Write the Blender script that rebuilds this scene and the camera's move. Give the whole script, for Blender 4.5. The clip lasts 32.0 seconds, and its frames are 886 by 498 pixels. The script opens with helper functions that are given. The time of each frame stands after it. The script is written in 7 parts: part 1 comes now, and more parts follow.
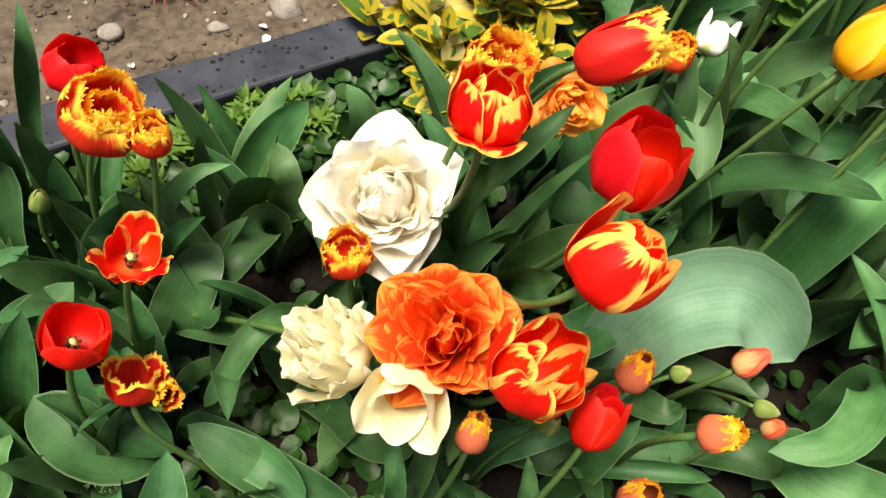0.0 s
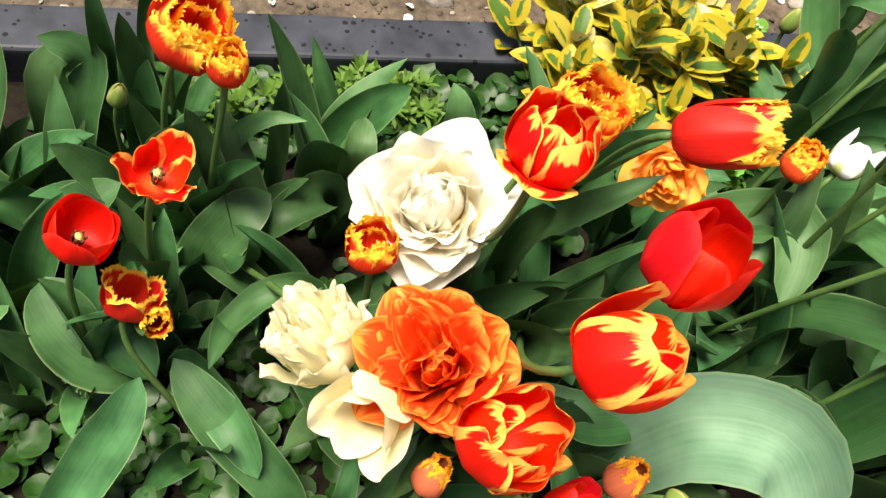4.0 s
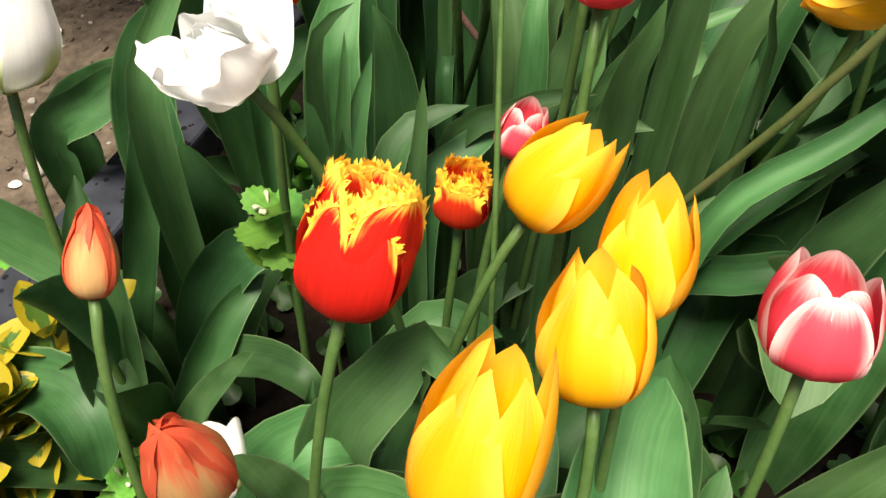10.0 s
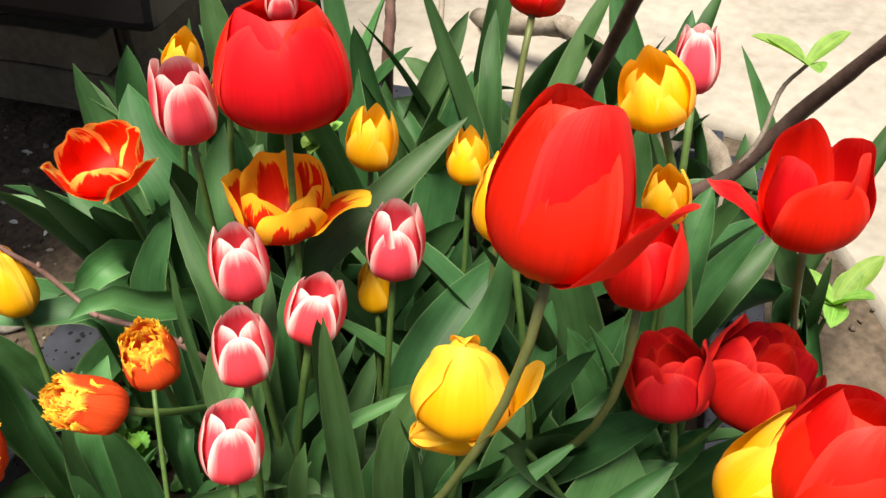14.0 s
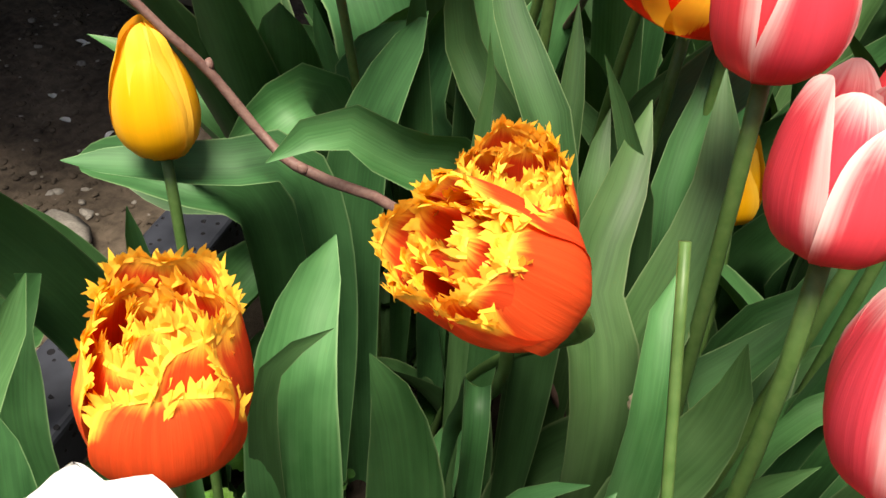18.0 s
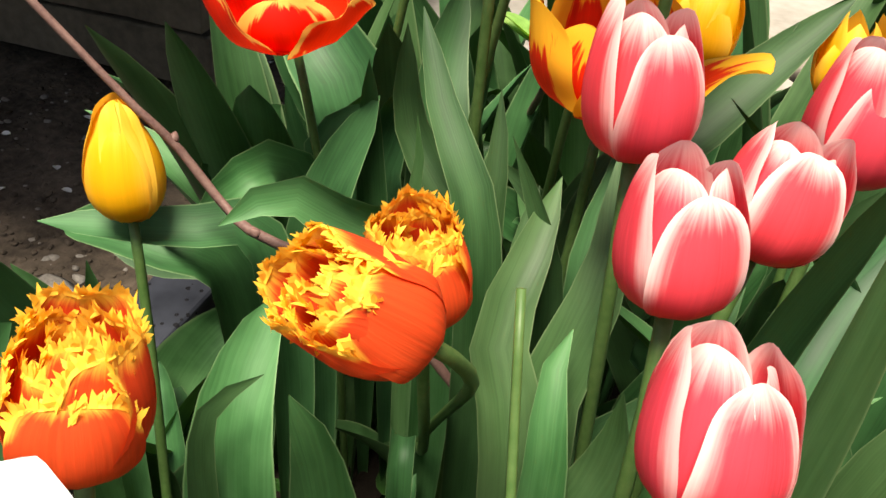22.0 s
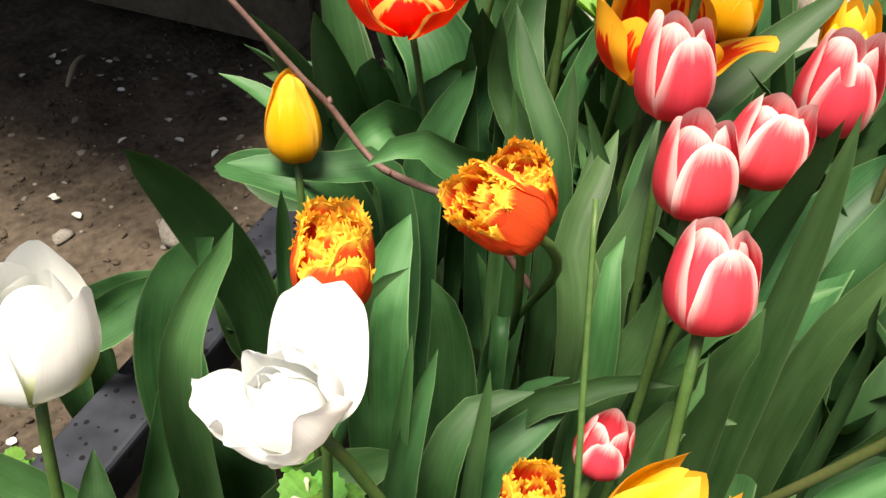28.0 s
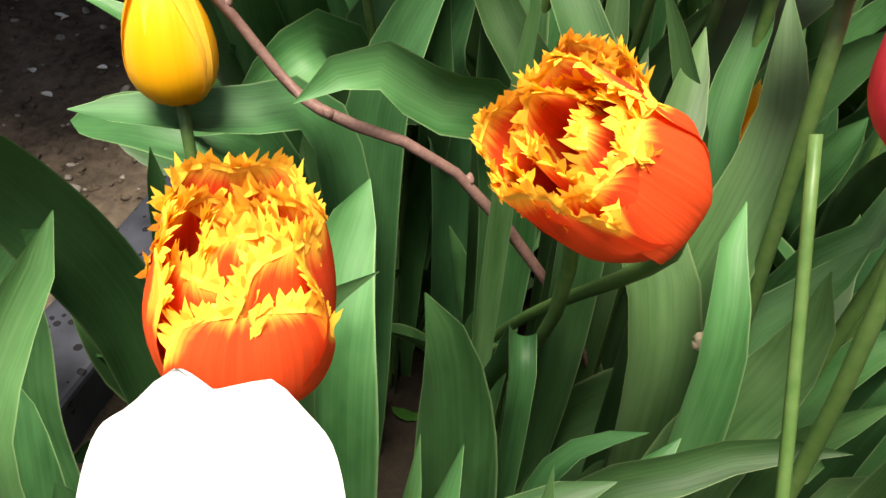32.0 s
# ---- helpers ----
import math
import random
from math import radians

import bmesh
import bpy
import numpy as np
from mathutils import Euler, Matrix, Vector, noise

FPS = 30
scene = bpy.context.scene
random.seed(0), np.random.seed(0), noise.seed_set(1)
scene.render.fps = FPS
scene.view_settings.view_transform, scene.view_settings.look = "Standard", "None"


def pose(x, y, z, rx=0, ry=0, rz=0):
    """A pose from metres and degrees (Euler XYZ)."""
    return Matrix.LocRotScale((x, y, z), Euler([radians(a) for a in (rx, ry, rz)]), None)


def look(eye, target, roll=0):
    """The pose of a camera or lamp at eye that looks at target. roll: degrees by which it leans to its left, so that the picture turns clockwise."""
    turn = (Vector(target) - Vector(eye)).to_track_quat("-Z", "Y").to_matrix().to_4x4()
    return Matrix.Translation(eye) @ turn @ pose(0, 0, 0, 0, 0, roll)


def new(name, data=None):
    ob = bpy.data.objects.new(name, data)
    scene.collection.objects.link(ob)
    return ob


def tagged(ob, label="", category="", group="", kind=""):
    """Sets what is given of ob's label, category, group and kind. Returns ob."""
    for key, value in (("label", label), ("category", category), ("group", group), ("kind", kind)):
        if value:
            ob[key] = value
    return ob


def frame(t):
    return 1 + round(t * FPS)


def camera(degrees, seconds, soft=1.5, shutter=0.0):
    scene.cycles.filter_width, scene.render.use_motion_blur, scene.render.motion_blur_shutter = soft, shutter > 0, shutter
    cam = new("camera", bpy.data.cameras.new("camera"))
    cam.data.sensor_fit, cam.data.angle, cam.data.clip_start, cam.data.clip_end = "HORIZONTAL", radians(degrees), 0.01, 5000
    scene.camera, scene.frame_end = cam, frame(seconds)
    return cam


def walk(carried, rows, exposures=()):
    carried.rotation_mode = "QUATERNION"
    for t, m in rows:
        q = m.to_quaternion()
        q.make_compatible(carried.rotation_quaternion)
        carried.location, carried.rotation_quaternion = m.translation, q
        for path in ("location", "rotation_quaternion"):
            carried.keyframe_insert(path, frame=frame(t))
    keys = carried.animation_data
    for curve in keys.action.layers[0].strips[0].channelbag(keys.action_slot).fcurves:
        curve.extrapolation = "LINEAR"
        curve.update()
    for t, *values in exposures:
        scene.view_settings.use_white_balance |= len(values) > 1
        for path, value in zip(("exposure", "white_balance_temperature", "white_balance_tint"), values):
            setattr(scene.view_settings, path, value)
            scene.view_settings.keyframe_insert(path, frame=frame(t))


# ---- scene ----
cam = camera(56.1, 32.0)
METRES, EYE, TILT, LEAN, TURN = 2.1, 0.803, -58.0, -7.0, 0.0
ROWS = [
    (0.0, 0.0, 0.0, 0.0, 0.0, 0.0, -0.0),
    (0.5, -0.0001, 0.0014, -0.0063, 0.17, 0.23, -2.76),
    (1.0, -0.0004, -0.0015, -0.0079, 0.62, 0.74, -12.31),
    (1.5, 0.0048, -0.0039, -0.0085, 2.48, 1.05, -16.19),
    (2.0, 0.0098, -0.0055, -0.0056, 5.58, 0.35, -18.89),
    (2.5, 0.0117, -0.0042, -0.0056, 7.34, 0.08, -20.36),
    (4.5, 0.0262, 0.0372, 0.0065, 7.2, 0.04, -19.16),
    (5.0, 0.0269, 0.0602, 0.0101, 6.12, -0.4, -15.92),
    (5.5, 0.0186, 0.1041, 0.0326, 3.23, -0.1, -4.54),
    (6.0, 0.0148, 0.1363, 0.0465, 0.32, 0.25, 2.05),
    (6.5, 0.0222, 0.155, 0.0498, -3.98, 0.02, 3.32),
    (7.0, 0.0205, 0.1566, 0.0555, -5.93, -0.08, 4.57),
    (7.5, 0.0288, 0.1847, 0.0683, -7.16, 0.32, 13.33),
    (8.0, 0.0431, 0.1919, 0.068, -8.48, -0.16, 20.25),
    (8.5, 0.0635, 0.194, 0.0749, -11.36, -1.51, 26.8),
    (9.0, 0.0903, 0.1907, 0.0894, -15.41, -2.11, 34.15),
    (9.5, 0.1112, 0.185, 0.0966, -17.73, -1.35, 35.8),
    (10.0, 0.1254, 0.1706, 0.1017, -18.95, -0.92, 36.0),
    (10.5, 0.1385, 0.1548, 0.0998, -20.02, -0.62, 36.34),
    (11.0, 0.1523, 0.1433, 0.0987, -20.65, -0.15, 36.62),
    (11.5, 0.1697, 0.1267, 0.1049, -21.49, 1.35, 36.55),
    (12.0, 0.1844, 0.1054, 0.1089, -21.25, 2.6, 36.45),
    (12.5, 0.1997, 0.0903, 0.1089, -20.85, 3.47, 36.77),
    (13.0, 0.2109, 0.084, 0.117, -21.39, 3.65, 38.16),
    (13.5, 0.2163, 0.0771, 0.1227, -22.35, 3.8, 40.65),
    (15.5, 0.1932, 0.1393, 0.1207, -24.29, 0.48, 40.48),
    (16.0, 0.182, 0.1765, 0.1423, -24.14, -0.53, 39.96),
    (16.5, 0.1723, 0.2031, 0.1523, -23.77, -0.62, 38.7),
    (17.0, 0.1698, 0.2229, 0.1593, -23.13, -0.2, 37.92),
    (17.5, 0.1762, 0.242, 0.1618, -23.1, 0.88, 37.35),
    (18.0, 0.1792, 0.2535, 0.1628, -23.83, 3.43, 36.42),
    (18.5, 0.1744, 0.2557, 0.1596, -24.47, 4.33, 35.36),
    (19.0, 0.1746, 0.2531, 0.1588, -24.54, 4.8, 35.24),
    (19.5, 0.1738, 0.2518, 0.1599, -24.35, 4.86, 35.4),
    (20.0, 0.1737, 0.2482, 0.1574, -23.66, 5.12, 35.34),
    (20.5, 0.1748, 0.2482, 0.1561, -22.88, 5.53, 35.17),
    (21.0, 0.1719, 0.2472, 0.1567, -22.47, 6.09, 34.94),
    (21.5, 0.175, 0.243, 0.1561, -22.8, 8.53, 34.95),
    (22.0, 0.1819, 0.2361, 0.1492, -23.32, 9.35, 34.98),
    (22.5, 0.1962, 0.2233, 0.1433, -23.79, 9.28, 35.45),
    (23.0, 0.1974, 0.2106, 0.1395, -24.0, 8.65, 36.32),
    (23.5, 0.1921, 0.2035, 0.1331, -23.87, 7.9, 36.74),
    (24.0, 0.1917, 0.195, 0.1274, -23.85, 6.6, 37.07),
    (24.5, 0.1946, 0.1853, 0.1293, -24.04, 6.72, 37.44),
    (26.5, 0.1714, 0.1606, 0.1218, -23.3, 8.78, 37.01),
    (27.0, 0.1629, 0.1564, 0.1204, -22.2, 8.54, 35.89),
    (27.5, 0.1524, 0.1553, 0.1232, -20.78, 8.22, 34.97),
    (28.0, 0.1395, 0.1836, 0.1435, -19.52, 7.97, 34.37),
    (28.5, 0.1254, 0.2096, 0.1643, -19.01, 7.42, 34.07),
    (29.0, 0.1296, 0.2217, 0.166, -18.87, 6.53, 33.89),
    (29.5, 0.1444, 0.2389, 0.1672, -19.69, 5.54, 34.3),
    (30.0, 0.1599, 0.2486, 0.169, -21.06, 4.57, 35.36),
    (30.5, 0.1695, 0.2583, 0.1702, -22.68, 3.53, 36.38),
    (31.0, 0.1745, 0.2632, 0.1692, -24.37, 2.43, 37.1),
    (31.5, 0.1755, 0.263, 0.1701, -25.78, 2.09, 37.0),
    (32.0, 0.1702, 0.2671, 0.1641, -25.84, 1.24, 37.58),
]
walk(cam, [(t, pose(0, 0, EYE, TILT, LEAN, TURN) @ pose(METRES * x, METRES * y, METRES * z, 90 + pitch, roll, yaw)) for t, x, y, z, yaw, pitch, roll in ROWS],
     [(t, stops + 0.35, 7400, 8) for t, stops in ((0.0, 0.92), (2.0, 1.0), (5.0, 1.15), (7.0, 1.0), (9.0, 0.9), (13.0, 0.92), (17.0, 0.92), (19.0, 1.02), (21.0, 1.0), (24.0, 0.92), (29.3, 0.92), (31.0, 1.25), (32.0, 1.2))])

# ---- world and light: bright overcast sky ----
world = bpy.data.worlds.new("overcast")
scene.world = world
world.use_nodes = True
wn, wl = world.node_tree.nodes, world.node_tree.links
SUN_EL, SUN_ROT = 76.0, 246.0
sky = wn.new("ShaderNodeTexSky")
sky.sky_type = "NISHITA"
sky.sun_disc = False
sky.sun_elevation, sky.sun_rotation = radians(SUN_EL), radians(SUN_ROT)
sky.air_density, sky.dust_density, sky.ozone_density = 1.0, 4.0, 1.0
wn["Background"].inputs["Strength"].default_value = 0.052
wl.new(sky.outputs["Color"], wn["Background"].inputs["Color"])
sun = new("sun", bpy.data.lights.new("sun", "SUN"))
sun.data.energy, sun.data.angle, sun.data.color = 3.9, radians(25), (1.0, 0.96, 0.9)
_e, _r = radians(SUN_EL), radians(SUN_ROT)
sun.matrix_world = look((6 * math.cos(_e) * math.sin(_r), 6 * math.cos(_e) * math.cos(_r), 6 * math.sin(_e)), (0, 0, 0))


# ---- materials ----
def material(name):
    m = bpy.data.materials.new(name)
    m.use_nodes = True
    n, l = m.node_tree.nodes, m.node_tree.links
    return m, n, l, n["Principled BSDF"]


def socket(l, value, target):
    if isinstance(value, (int, float)):
        target.default_value = value
    elif isinstance(value, tuple):
        target.default_value = (*value, 1.0)[:len(target.default_value)]
    else:
        l.new(value, target)


def math_node(n, l, op, a, b=0.0, c=0.0, clamp=False):
    k = n.new("ShaderNodeMath")
    k.operation, k.use_clamp = op, clamp
    for i, v in enumerate((a, b, c)):
        socket(l, v, k.inputs[i])
    return k.outputs[0]


def mix(n, l, factor, a, b, blend="MIX"):
    k = n.new("ShaderNodeMix")
    k.data_type, k.blend_type = "RGBA", blend
    socket(l, factor, k.inputs[0])
    socket(l, a, k.inputs[6])
    socket(l, b, k.inputs[7])
    return k.outputs[2]


def ramp(n, l, value, stops, smooth=False):
    k = n.new("ShaderNodeValToRGB")
    k.color_ramp.interpolation = "EASE" if smooth else "LINEAR"
    while len(k.color_ramp.elements) < len(stops):
        k.color_ramp.elements.new(0.5)
    for e, (p, c) in zip(k.color_ramp.elements, stops):
        e.position = p
        e.color = (*c, 1.0) if isinstance(c, tuple) else (c, c, c, 1.0)
    l.new(value, k.inputs[0])
    return k.outputs[0]


def noise_node(n, l, vector, scale, detail=3.0, rough=0.55):
    k = n.new("ShaderNodeTexNoise")
    k.inputs["Scale"].default_value, k.inputs["Detail"].default_value, k.inputs["Roughness"].default_value = scale, detail, rough
    if vector is not None:
        l.new(vector, k.inputs["Vector"])
    return k.outputs["Fac"]


def stretched(n, l, sx, sy, layer="along"):
    """Coordinates across and along a petal or leaf, stretched, and shifted from piece to piece."""
    uv = n.new("ShaderNodeUVMap")
    uv.uv_map = layer
    info = n.new("ShaderNodeObjectInfo")
    off = math_node(n, l, "MULTIPLY", info.outputs["Random"], 40.0)
    sep = n.new("ShaderNodeSeparateXYZ")
    l.new(uv.outputs["UV"], sep.inputs[0])
    com = n.new("ShaderNodeCombineXYZ")
    l.new(math_node(n, l, "MULTIPLY", sep.outputs[0], sx), com.inputs[0])
    l.new(math_node(n, l, "MULTIPLY", sep.outputs[1], sy), com.inputs[1])
    l.new(off, com.inputs[2])
    return com.outputs[0], sep.outputs[0], sep.outputs[1]


def bump(n, l, bsdf, height, strength, distance):
    k = n.new("ShaderNodeBump")
    k.inputs["Strength"].default_value, k.inputs["Distance"].default_value = strength, distance
    l.new(height, k.inputs["Height"])
    l.new(k.outputs[0], bsdf.inputs["Normal"])


def translucent(m, n, l, bsdf, color, amount):
    """Thin living tissue lets part of the light through."""
    t = n.new("ShaderNodeBsdfTranslucent")
    socket(l, color, t.inputs["Color"])
    k = n.new("ShaderNodeMixShader")
    k.inputs[0].default_value = amount
    l.new(bsdf.outputs[0], k.inputs[1])
    l.new(t.outputs[0], k.inputs[2])
    l.new(k.outputs[0], n["Material Output"].inputs["Surface"])


def petal_material(name, body, edge, base, start=0.6, end=0.95, streak=0.35, rough=0.5, glow=0.3, veins=26.0, flame=0.0, shade=0.8, reach=0.22):
    """Petal tissue: body colour, margin colour (from start to end of the way to the margin, broken up by streaks), colour at the foot."""
    m, n, l, b = material(name)
    v1, u, v = stretched(n, l, veins, 1.6)
    fine = noise_node(n, l, v1, 1.0, 3.0)
    v2, _, _ = stretched(n, l, 5.0, 2.0)
    broad = noise_node(n, l, v2, 1.0, 2.0)
    near = n.new("ShaderNodeUVMap")
    near.uv_map = "margin"
    sep = n.new("ShaderNodeSeparateXYZ")
    l.new(near.outputs["UV"], sep.inputs[0])
    q = math_node(n, l, "ADD", sep.outputs[0], math_node(n, l, "MULTIPLY", math_node(n, l, "SUBTRACT", fine, 0.5), streak))
    q = math_node(n, l, "ADD", q, math_node(n, l, "MULTIPLY", math_node(n, l, "SUBTRACT", broad, 0.5), streak * 0.8 + flame))
    f = ramp(n, l, q, [(start, 0.0), (end, 1.0)], True)
    dark = tuple(c * shade for c in body)
    col = mix(n, l, ramp(n, l, fine, [(0.3, 0.0), (0.7, 1.0)]), dark, body)
    col = mix(n, l, f, col, edge)
    col = mix(n, l, ramp(n, l, v, [(0.0, 1.0), (reach, 0.0)], True), col, base)
    info = n.new("ShaderNodeObjectInfo")
    hsv = n.new("ShaderNodeHueSaturation")
    l.new(math_node(n, l, "MULTIPLY_ADD", info.outputs["Random"], 0.005, 0.4975), hsv.inputs["Hue"])
    l.new(math_node(n, l, "MULTIPLY_ADD", info.outputs["Random"], 0.16, 0.92), hsv.inputs["Value"])
    l.new(col, hsv.inputs["Color"])
    col = hsv.outputs[0]
    l.new(col, b.inputs["Base Color"])
    b.inputs["Roughness"].default_value = rough
    b.inputs["Specular IOR Level"].default_value = 0.2
    bump(n, l, b, fine, 0.24, 0.001)
    translucent(m, n, l, b, col, glow)
    return m


def leaf_material(name, deep, pale, gloss=0.42, glow=0.18, veins=34.0, rib=0.25):
    """Glaucous blade with parallel veins, a bloom that comes and goes, and a thin pale margin."""
    m, n, l, b = material(name)
    v1, u, v = stretched(n, l, veins, 1.2)
    vein = noise_node(n, l, v1, 1.0, 2.0)
    v2, _, _ = stretched(n, l, 1.6, 5.0)
    bloom = noise_node(n, l, v2, 1.3, 4.0)
    near = n.new("ShaderNodeUVMap")
    near.uv_map = "margin"
    sep = n.new("ShaderNodeSeparateXYZ")
    l.new(near.outputs["UV"], sep.inputs[0])
    col = mix(n, l, ramp(n, l, bloom, [(0.32, 0.0), (0.7, 1.0)]), deep, pale)
    col = mix(n, l, math_node(n, l, "MULTIPLY", ramp(n, l, vein, [(0.42, 0.0), (0.62, 1.0)]), rib), col, tuple(min(1, c * 1.7) for c in pale))
    col = mix(n, l, ramp(n, l, sep.outputs[0], [(0.94, 0.0), (1.0, 0.42)]), col, (0.30, 0.40, 0.20))
    info = n.new("ShaderNodeObjectInfo")
    hsv = n.new("ShaderNodeHueSaturation")
    l.new(math_node(n, l, "MULTIPLY_ADD", info.outputs["Random"], 0.035, 0.482), hsv.inputs["Hue"])
    l.new(math_node(n, l, "MULTIPLY_ADD", info.outputs["Random"], 0.5, 0.75), hsv.inputs["Value"])
    l.new(col, hsv.inputs["Color"])
    l.new(hsv.outputs[0], b.inputs["Base Color"])
    l.new(math_node(n, l, "MULTIPLY_ADD", bloom, 0.3, gloss), b.inputs["Roughness"])
    b.inputs["Specular IOR Level"].default_value = 0.38
    b.inputs["Coat Weight"].default_value, b.inputs["Coat Roughness"].default_value = 0.06, 0.6
    bump(n, l, b, vein, 0.15, 0.001)
    translucent(m, n, l, b, (deep[0] * 2.2 + 0.03, deep[1] * 2.0 + 0.06, deep[2] * 0.8), glow)
    return m


def plain_material(name, a, c, scale, rough=0.6, relief=0.3, depth=0.002, detail=6.0, spec=0.3):
    """Two mottled tones with relief, in metres."""
    m, n, l, b = material(name)
    g = n.new("ShaderNodeNewGeometry")
    f1 = noise_node(n, l, g.outputs["Position"], scale, detail)
    f2 = noise_node(n, l, g.outputs["Position"], scale * 7.3, detail)
    f = math_node(n, l, "MULTIPLY_ADD", f2, 0.45, math_node(n, l, "MULTIPLY", f1, 0.55))
    l.new(mix(n, l, ramp(n, l, f, [(0.35, 0.0), (0.65, 1.0)]), a, c), b.inputs["Base Color"])
    b.inputs["Roughness"].default_value = rough
    b.inputs["Specular IOR Level"].default_value = spec
    bump(n, l, b, f, relief, depth)
    return m


YELLOW_EDGE = (1.0, 0.70, 0.10)
PETAL = {
    "red": petal_material("red_petal", (0.72, 0.006, 0.006), (0.78, 0.026, 0.022), (0.62, 0.02, 0.02), 0.7, 1.0, 0.3, shade=0.84),
    "dark": petal_material("crimson_petal", (0.42, 0.006, 0.009), (0.55, 0.020, 0.016), (0.32, 0.01, 0.01), 0.7, 1.0, 0.3),
    "stripe": petal_material("flamed_petal", (0.82, 0.016, 0.006), (0.95, 0.50, 0.10), (0.80, 0.10, 0.02), 0.72, 0.85, 0.36, flame=0.80, shade=0.88, veins=30.0),
    "stripegold": petal_material("golden_flamed_petal", (0.82, 0.035, 0.010), (0.95, 0.48, 0.035), (0.90, 0.42, 0.04), 0.44, 0.56, 0.8, flame=0.8),
    "fringed": petal_material("fringed_petal", (0.72, 0.020, 0.014), YELLOW_EDGE, (0.70, 0.03, 0.03), 0.76, 0.95, 0.35, glow=0.36),
    "fringedgold": petal_material("golden_fringed_petal", (0.74, 0.040, 0.016), (1.0, 0.66, 0.08), (0.72, 0.05, 0.03), 0.58, 0.90, 0.35, glow=0.4),
    "fringedorange": petal_material("orange_fringed_petal", (0.80, 0.085, 0.022), (1.0, 0.64, 0.08), (0.76, 0.05, 0.03), 0.74, 1.0, 0.26, glow=0.36),
    "white": petal_material("white_petal", (0.86, 0.87, 0.85), (0.88, 0.89, 0.88), (0.72, 0.74, 0.50), 0.5, 0.9, 0.2, glow=0.3, shade=0.95),
    "whitegreen": petal_material("green_flushed_white_petal", (0.50, 0.57, 0.20), (0.87, 0.88, 0.86), (0.62, 0.65, 0.36), 0.10, 0.40, 0.12, glow=0.3, shade=0.95, reach=0.3),
    "ivory": petal_material("ivory_petal", (0.88, 0.85, 0.73), (0.89, 0.88, 0.80), (0.90, 0.72, 0.30), 0.5, 0.9, 0.25, glow=0.5, shade=0.97, reach=0.7),
    "cream": petal_material("cream_petal", (0.80, 0.74, 0.44), (0.84, 0.79, 0.56), (0.80, 0.68, 0.28), 0.5, 0.9, 0.3, shade=0.95, reach=0.6),
    "peach": petal_material("orange_double_petal", (0.86, 0.080, 0.016), (0.95, 0.30, 0.055), (0.80, 0.10, 0.02), 0.6, 1.0, 1.0, flame=0.6, shade=0.84, veins=18.0, glow=0.4),
    "apricot": petal_material("apricot_petal", (0.93, 0.52, 0.16), (0.95, 0.44, 0.06), (0.90, 0.68, 0.48), 0.5, 0.9, 0.8, flame=0.4, glow=0.5, shade=0.94, reach=0.55),
    "yellow": petal_material("yellow_petal", (0.92, 0.47, 0.013), (0.94, 0.56, 0.06), (0.88, 0.36, 0.01), 0.4, 0.95, 0.3, shade=0.93),
    "pink": petal_material("pink_petal", (0.80, 0.066, 0.100), (0.90, 0.64, 0.62), (0.70, 0.04, 0.07), 0.58, 1.0, 0.26, shade=0.9),
    "bud": petal_material("bud_petal", (0.66, 0.40, 0.17), (0.64, 0.10, 0.05), (0.60, 0.10, 0.06), 0.25, 0.80, 0.5, flame=0.3),
    "budfringe": petal_material("fringed_bud_petal", (0.66, 0.16, 0.08), (0.88, 0.42, 0.03), (0.58, 0.14, 0.08), 0.72, 0.92, 0.4),
    "greenbud": petal_material("green_bud_petal", (0.20, 0.30, 0.07), (0.42, 0.40, 0.15), (0.18, 0.28, 0.06), 0.6, 1.0, 0.5),
}
LEAF = leaf_material("tulip_leaf", (0.011, 0.050, 0.011), (0.038, 0.114, 0.035), 0.44, 0.03, rib=0.15)
GLAUCOUS = leaf_material("glaucous_leaf", (0.075, 0.165, 0.098), (0.15, 0.265, 0.175), 0.5, 0.04, rib=0.12)
LEAF_LIGHT = leaf_material("young_leaf", (0.024, 0.083, 0.020), (0.068, 0.162, 0.056), 0.44, 0.05, rib=0.15)
STEM = plain_material("tulip_stem", (0.042, 0.100, 0.022), (0.085, 0.150, 0.045), 40.0, 0.45, 0.1)
STEM_BROWN = plain_material("tinged_stem", (0.065, 0.095, 0.026), (0.12, 0.13, 0.05), 40.0, 0.45, 0.1)
ANTHER = plain_material("anther", (0.03, 0.02, 0.02), (0.10, 0.06, 0.02), 300.0, 0.8)
PISTIL = plain_material("pistil", (0.45, 0.40, 0.12), (0.60, 0.55, 0.20), 200.0, 0.5)
SOIL = plain_material("soil", (0.022, 0.016, 0.011), (0.120, 0.092, 0.068), 11.0, 0.92, 1.0, 0.008, 12.0)
# shade of the gaps between leaves is put into this near-black soil colour
BED_SOIL = plain_material("shade_darkened_bed_soil", (0.005, 0.004, 0.003), (0.015, 0.012, 0.009), 22.0, 0.95, 0.9, 0.006, 10.0, 0.06)
CONCRETE = plain_material("concrete", (0.21, 0.19, 0.165), (0.33, 0.305, 0.27), 5.0, 0.85, 0.35, 0.003, 10.0)
WOOD = plain_material("weathered_wood", (0.062, 0.053, 0.039), (0.135, 0.115, 0.086), 9.0, 0.8, 0.5, 0.003, 8.0)
BARK = plain_material("bark", (0.16, 0.13, 0.10), (0.32, 0.28, 0.24), 60.0, 0.85, 0.6, 0.003)
ROSE_BARK = plain_material("dark_bark", (0.045, 0.028, 0.024), (0.11, 0.07, 0.058), 80.0, 0.7, 0.4, 0.001)
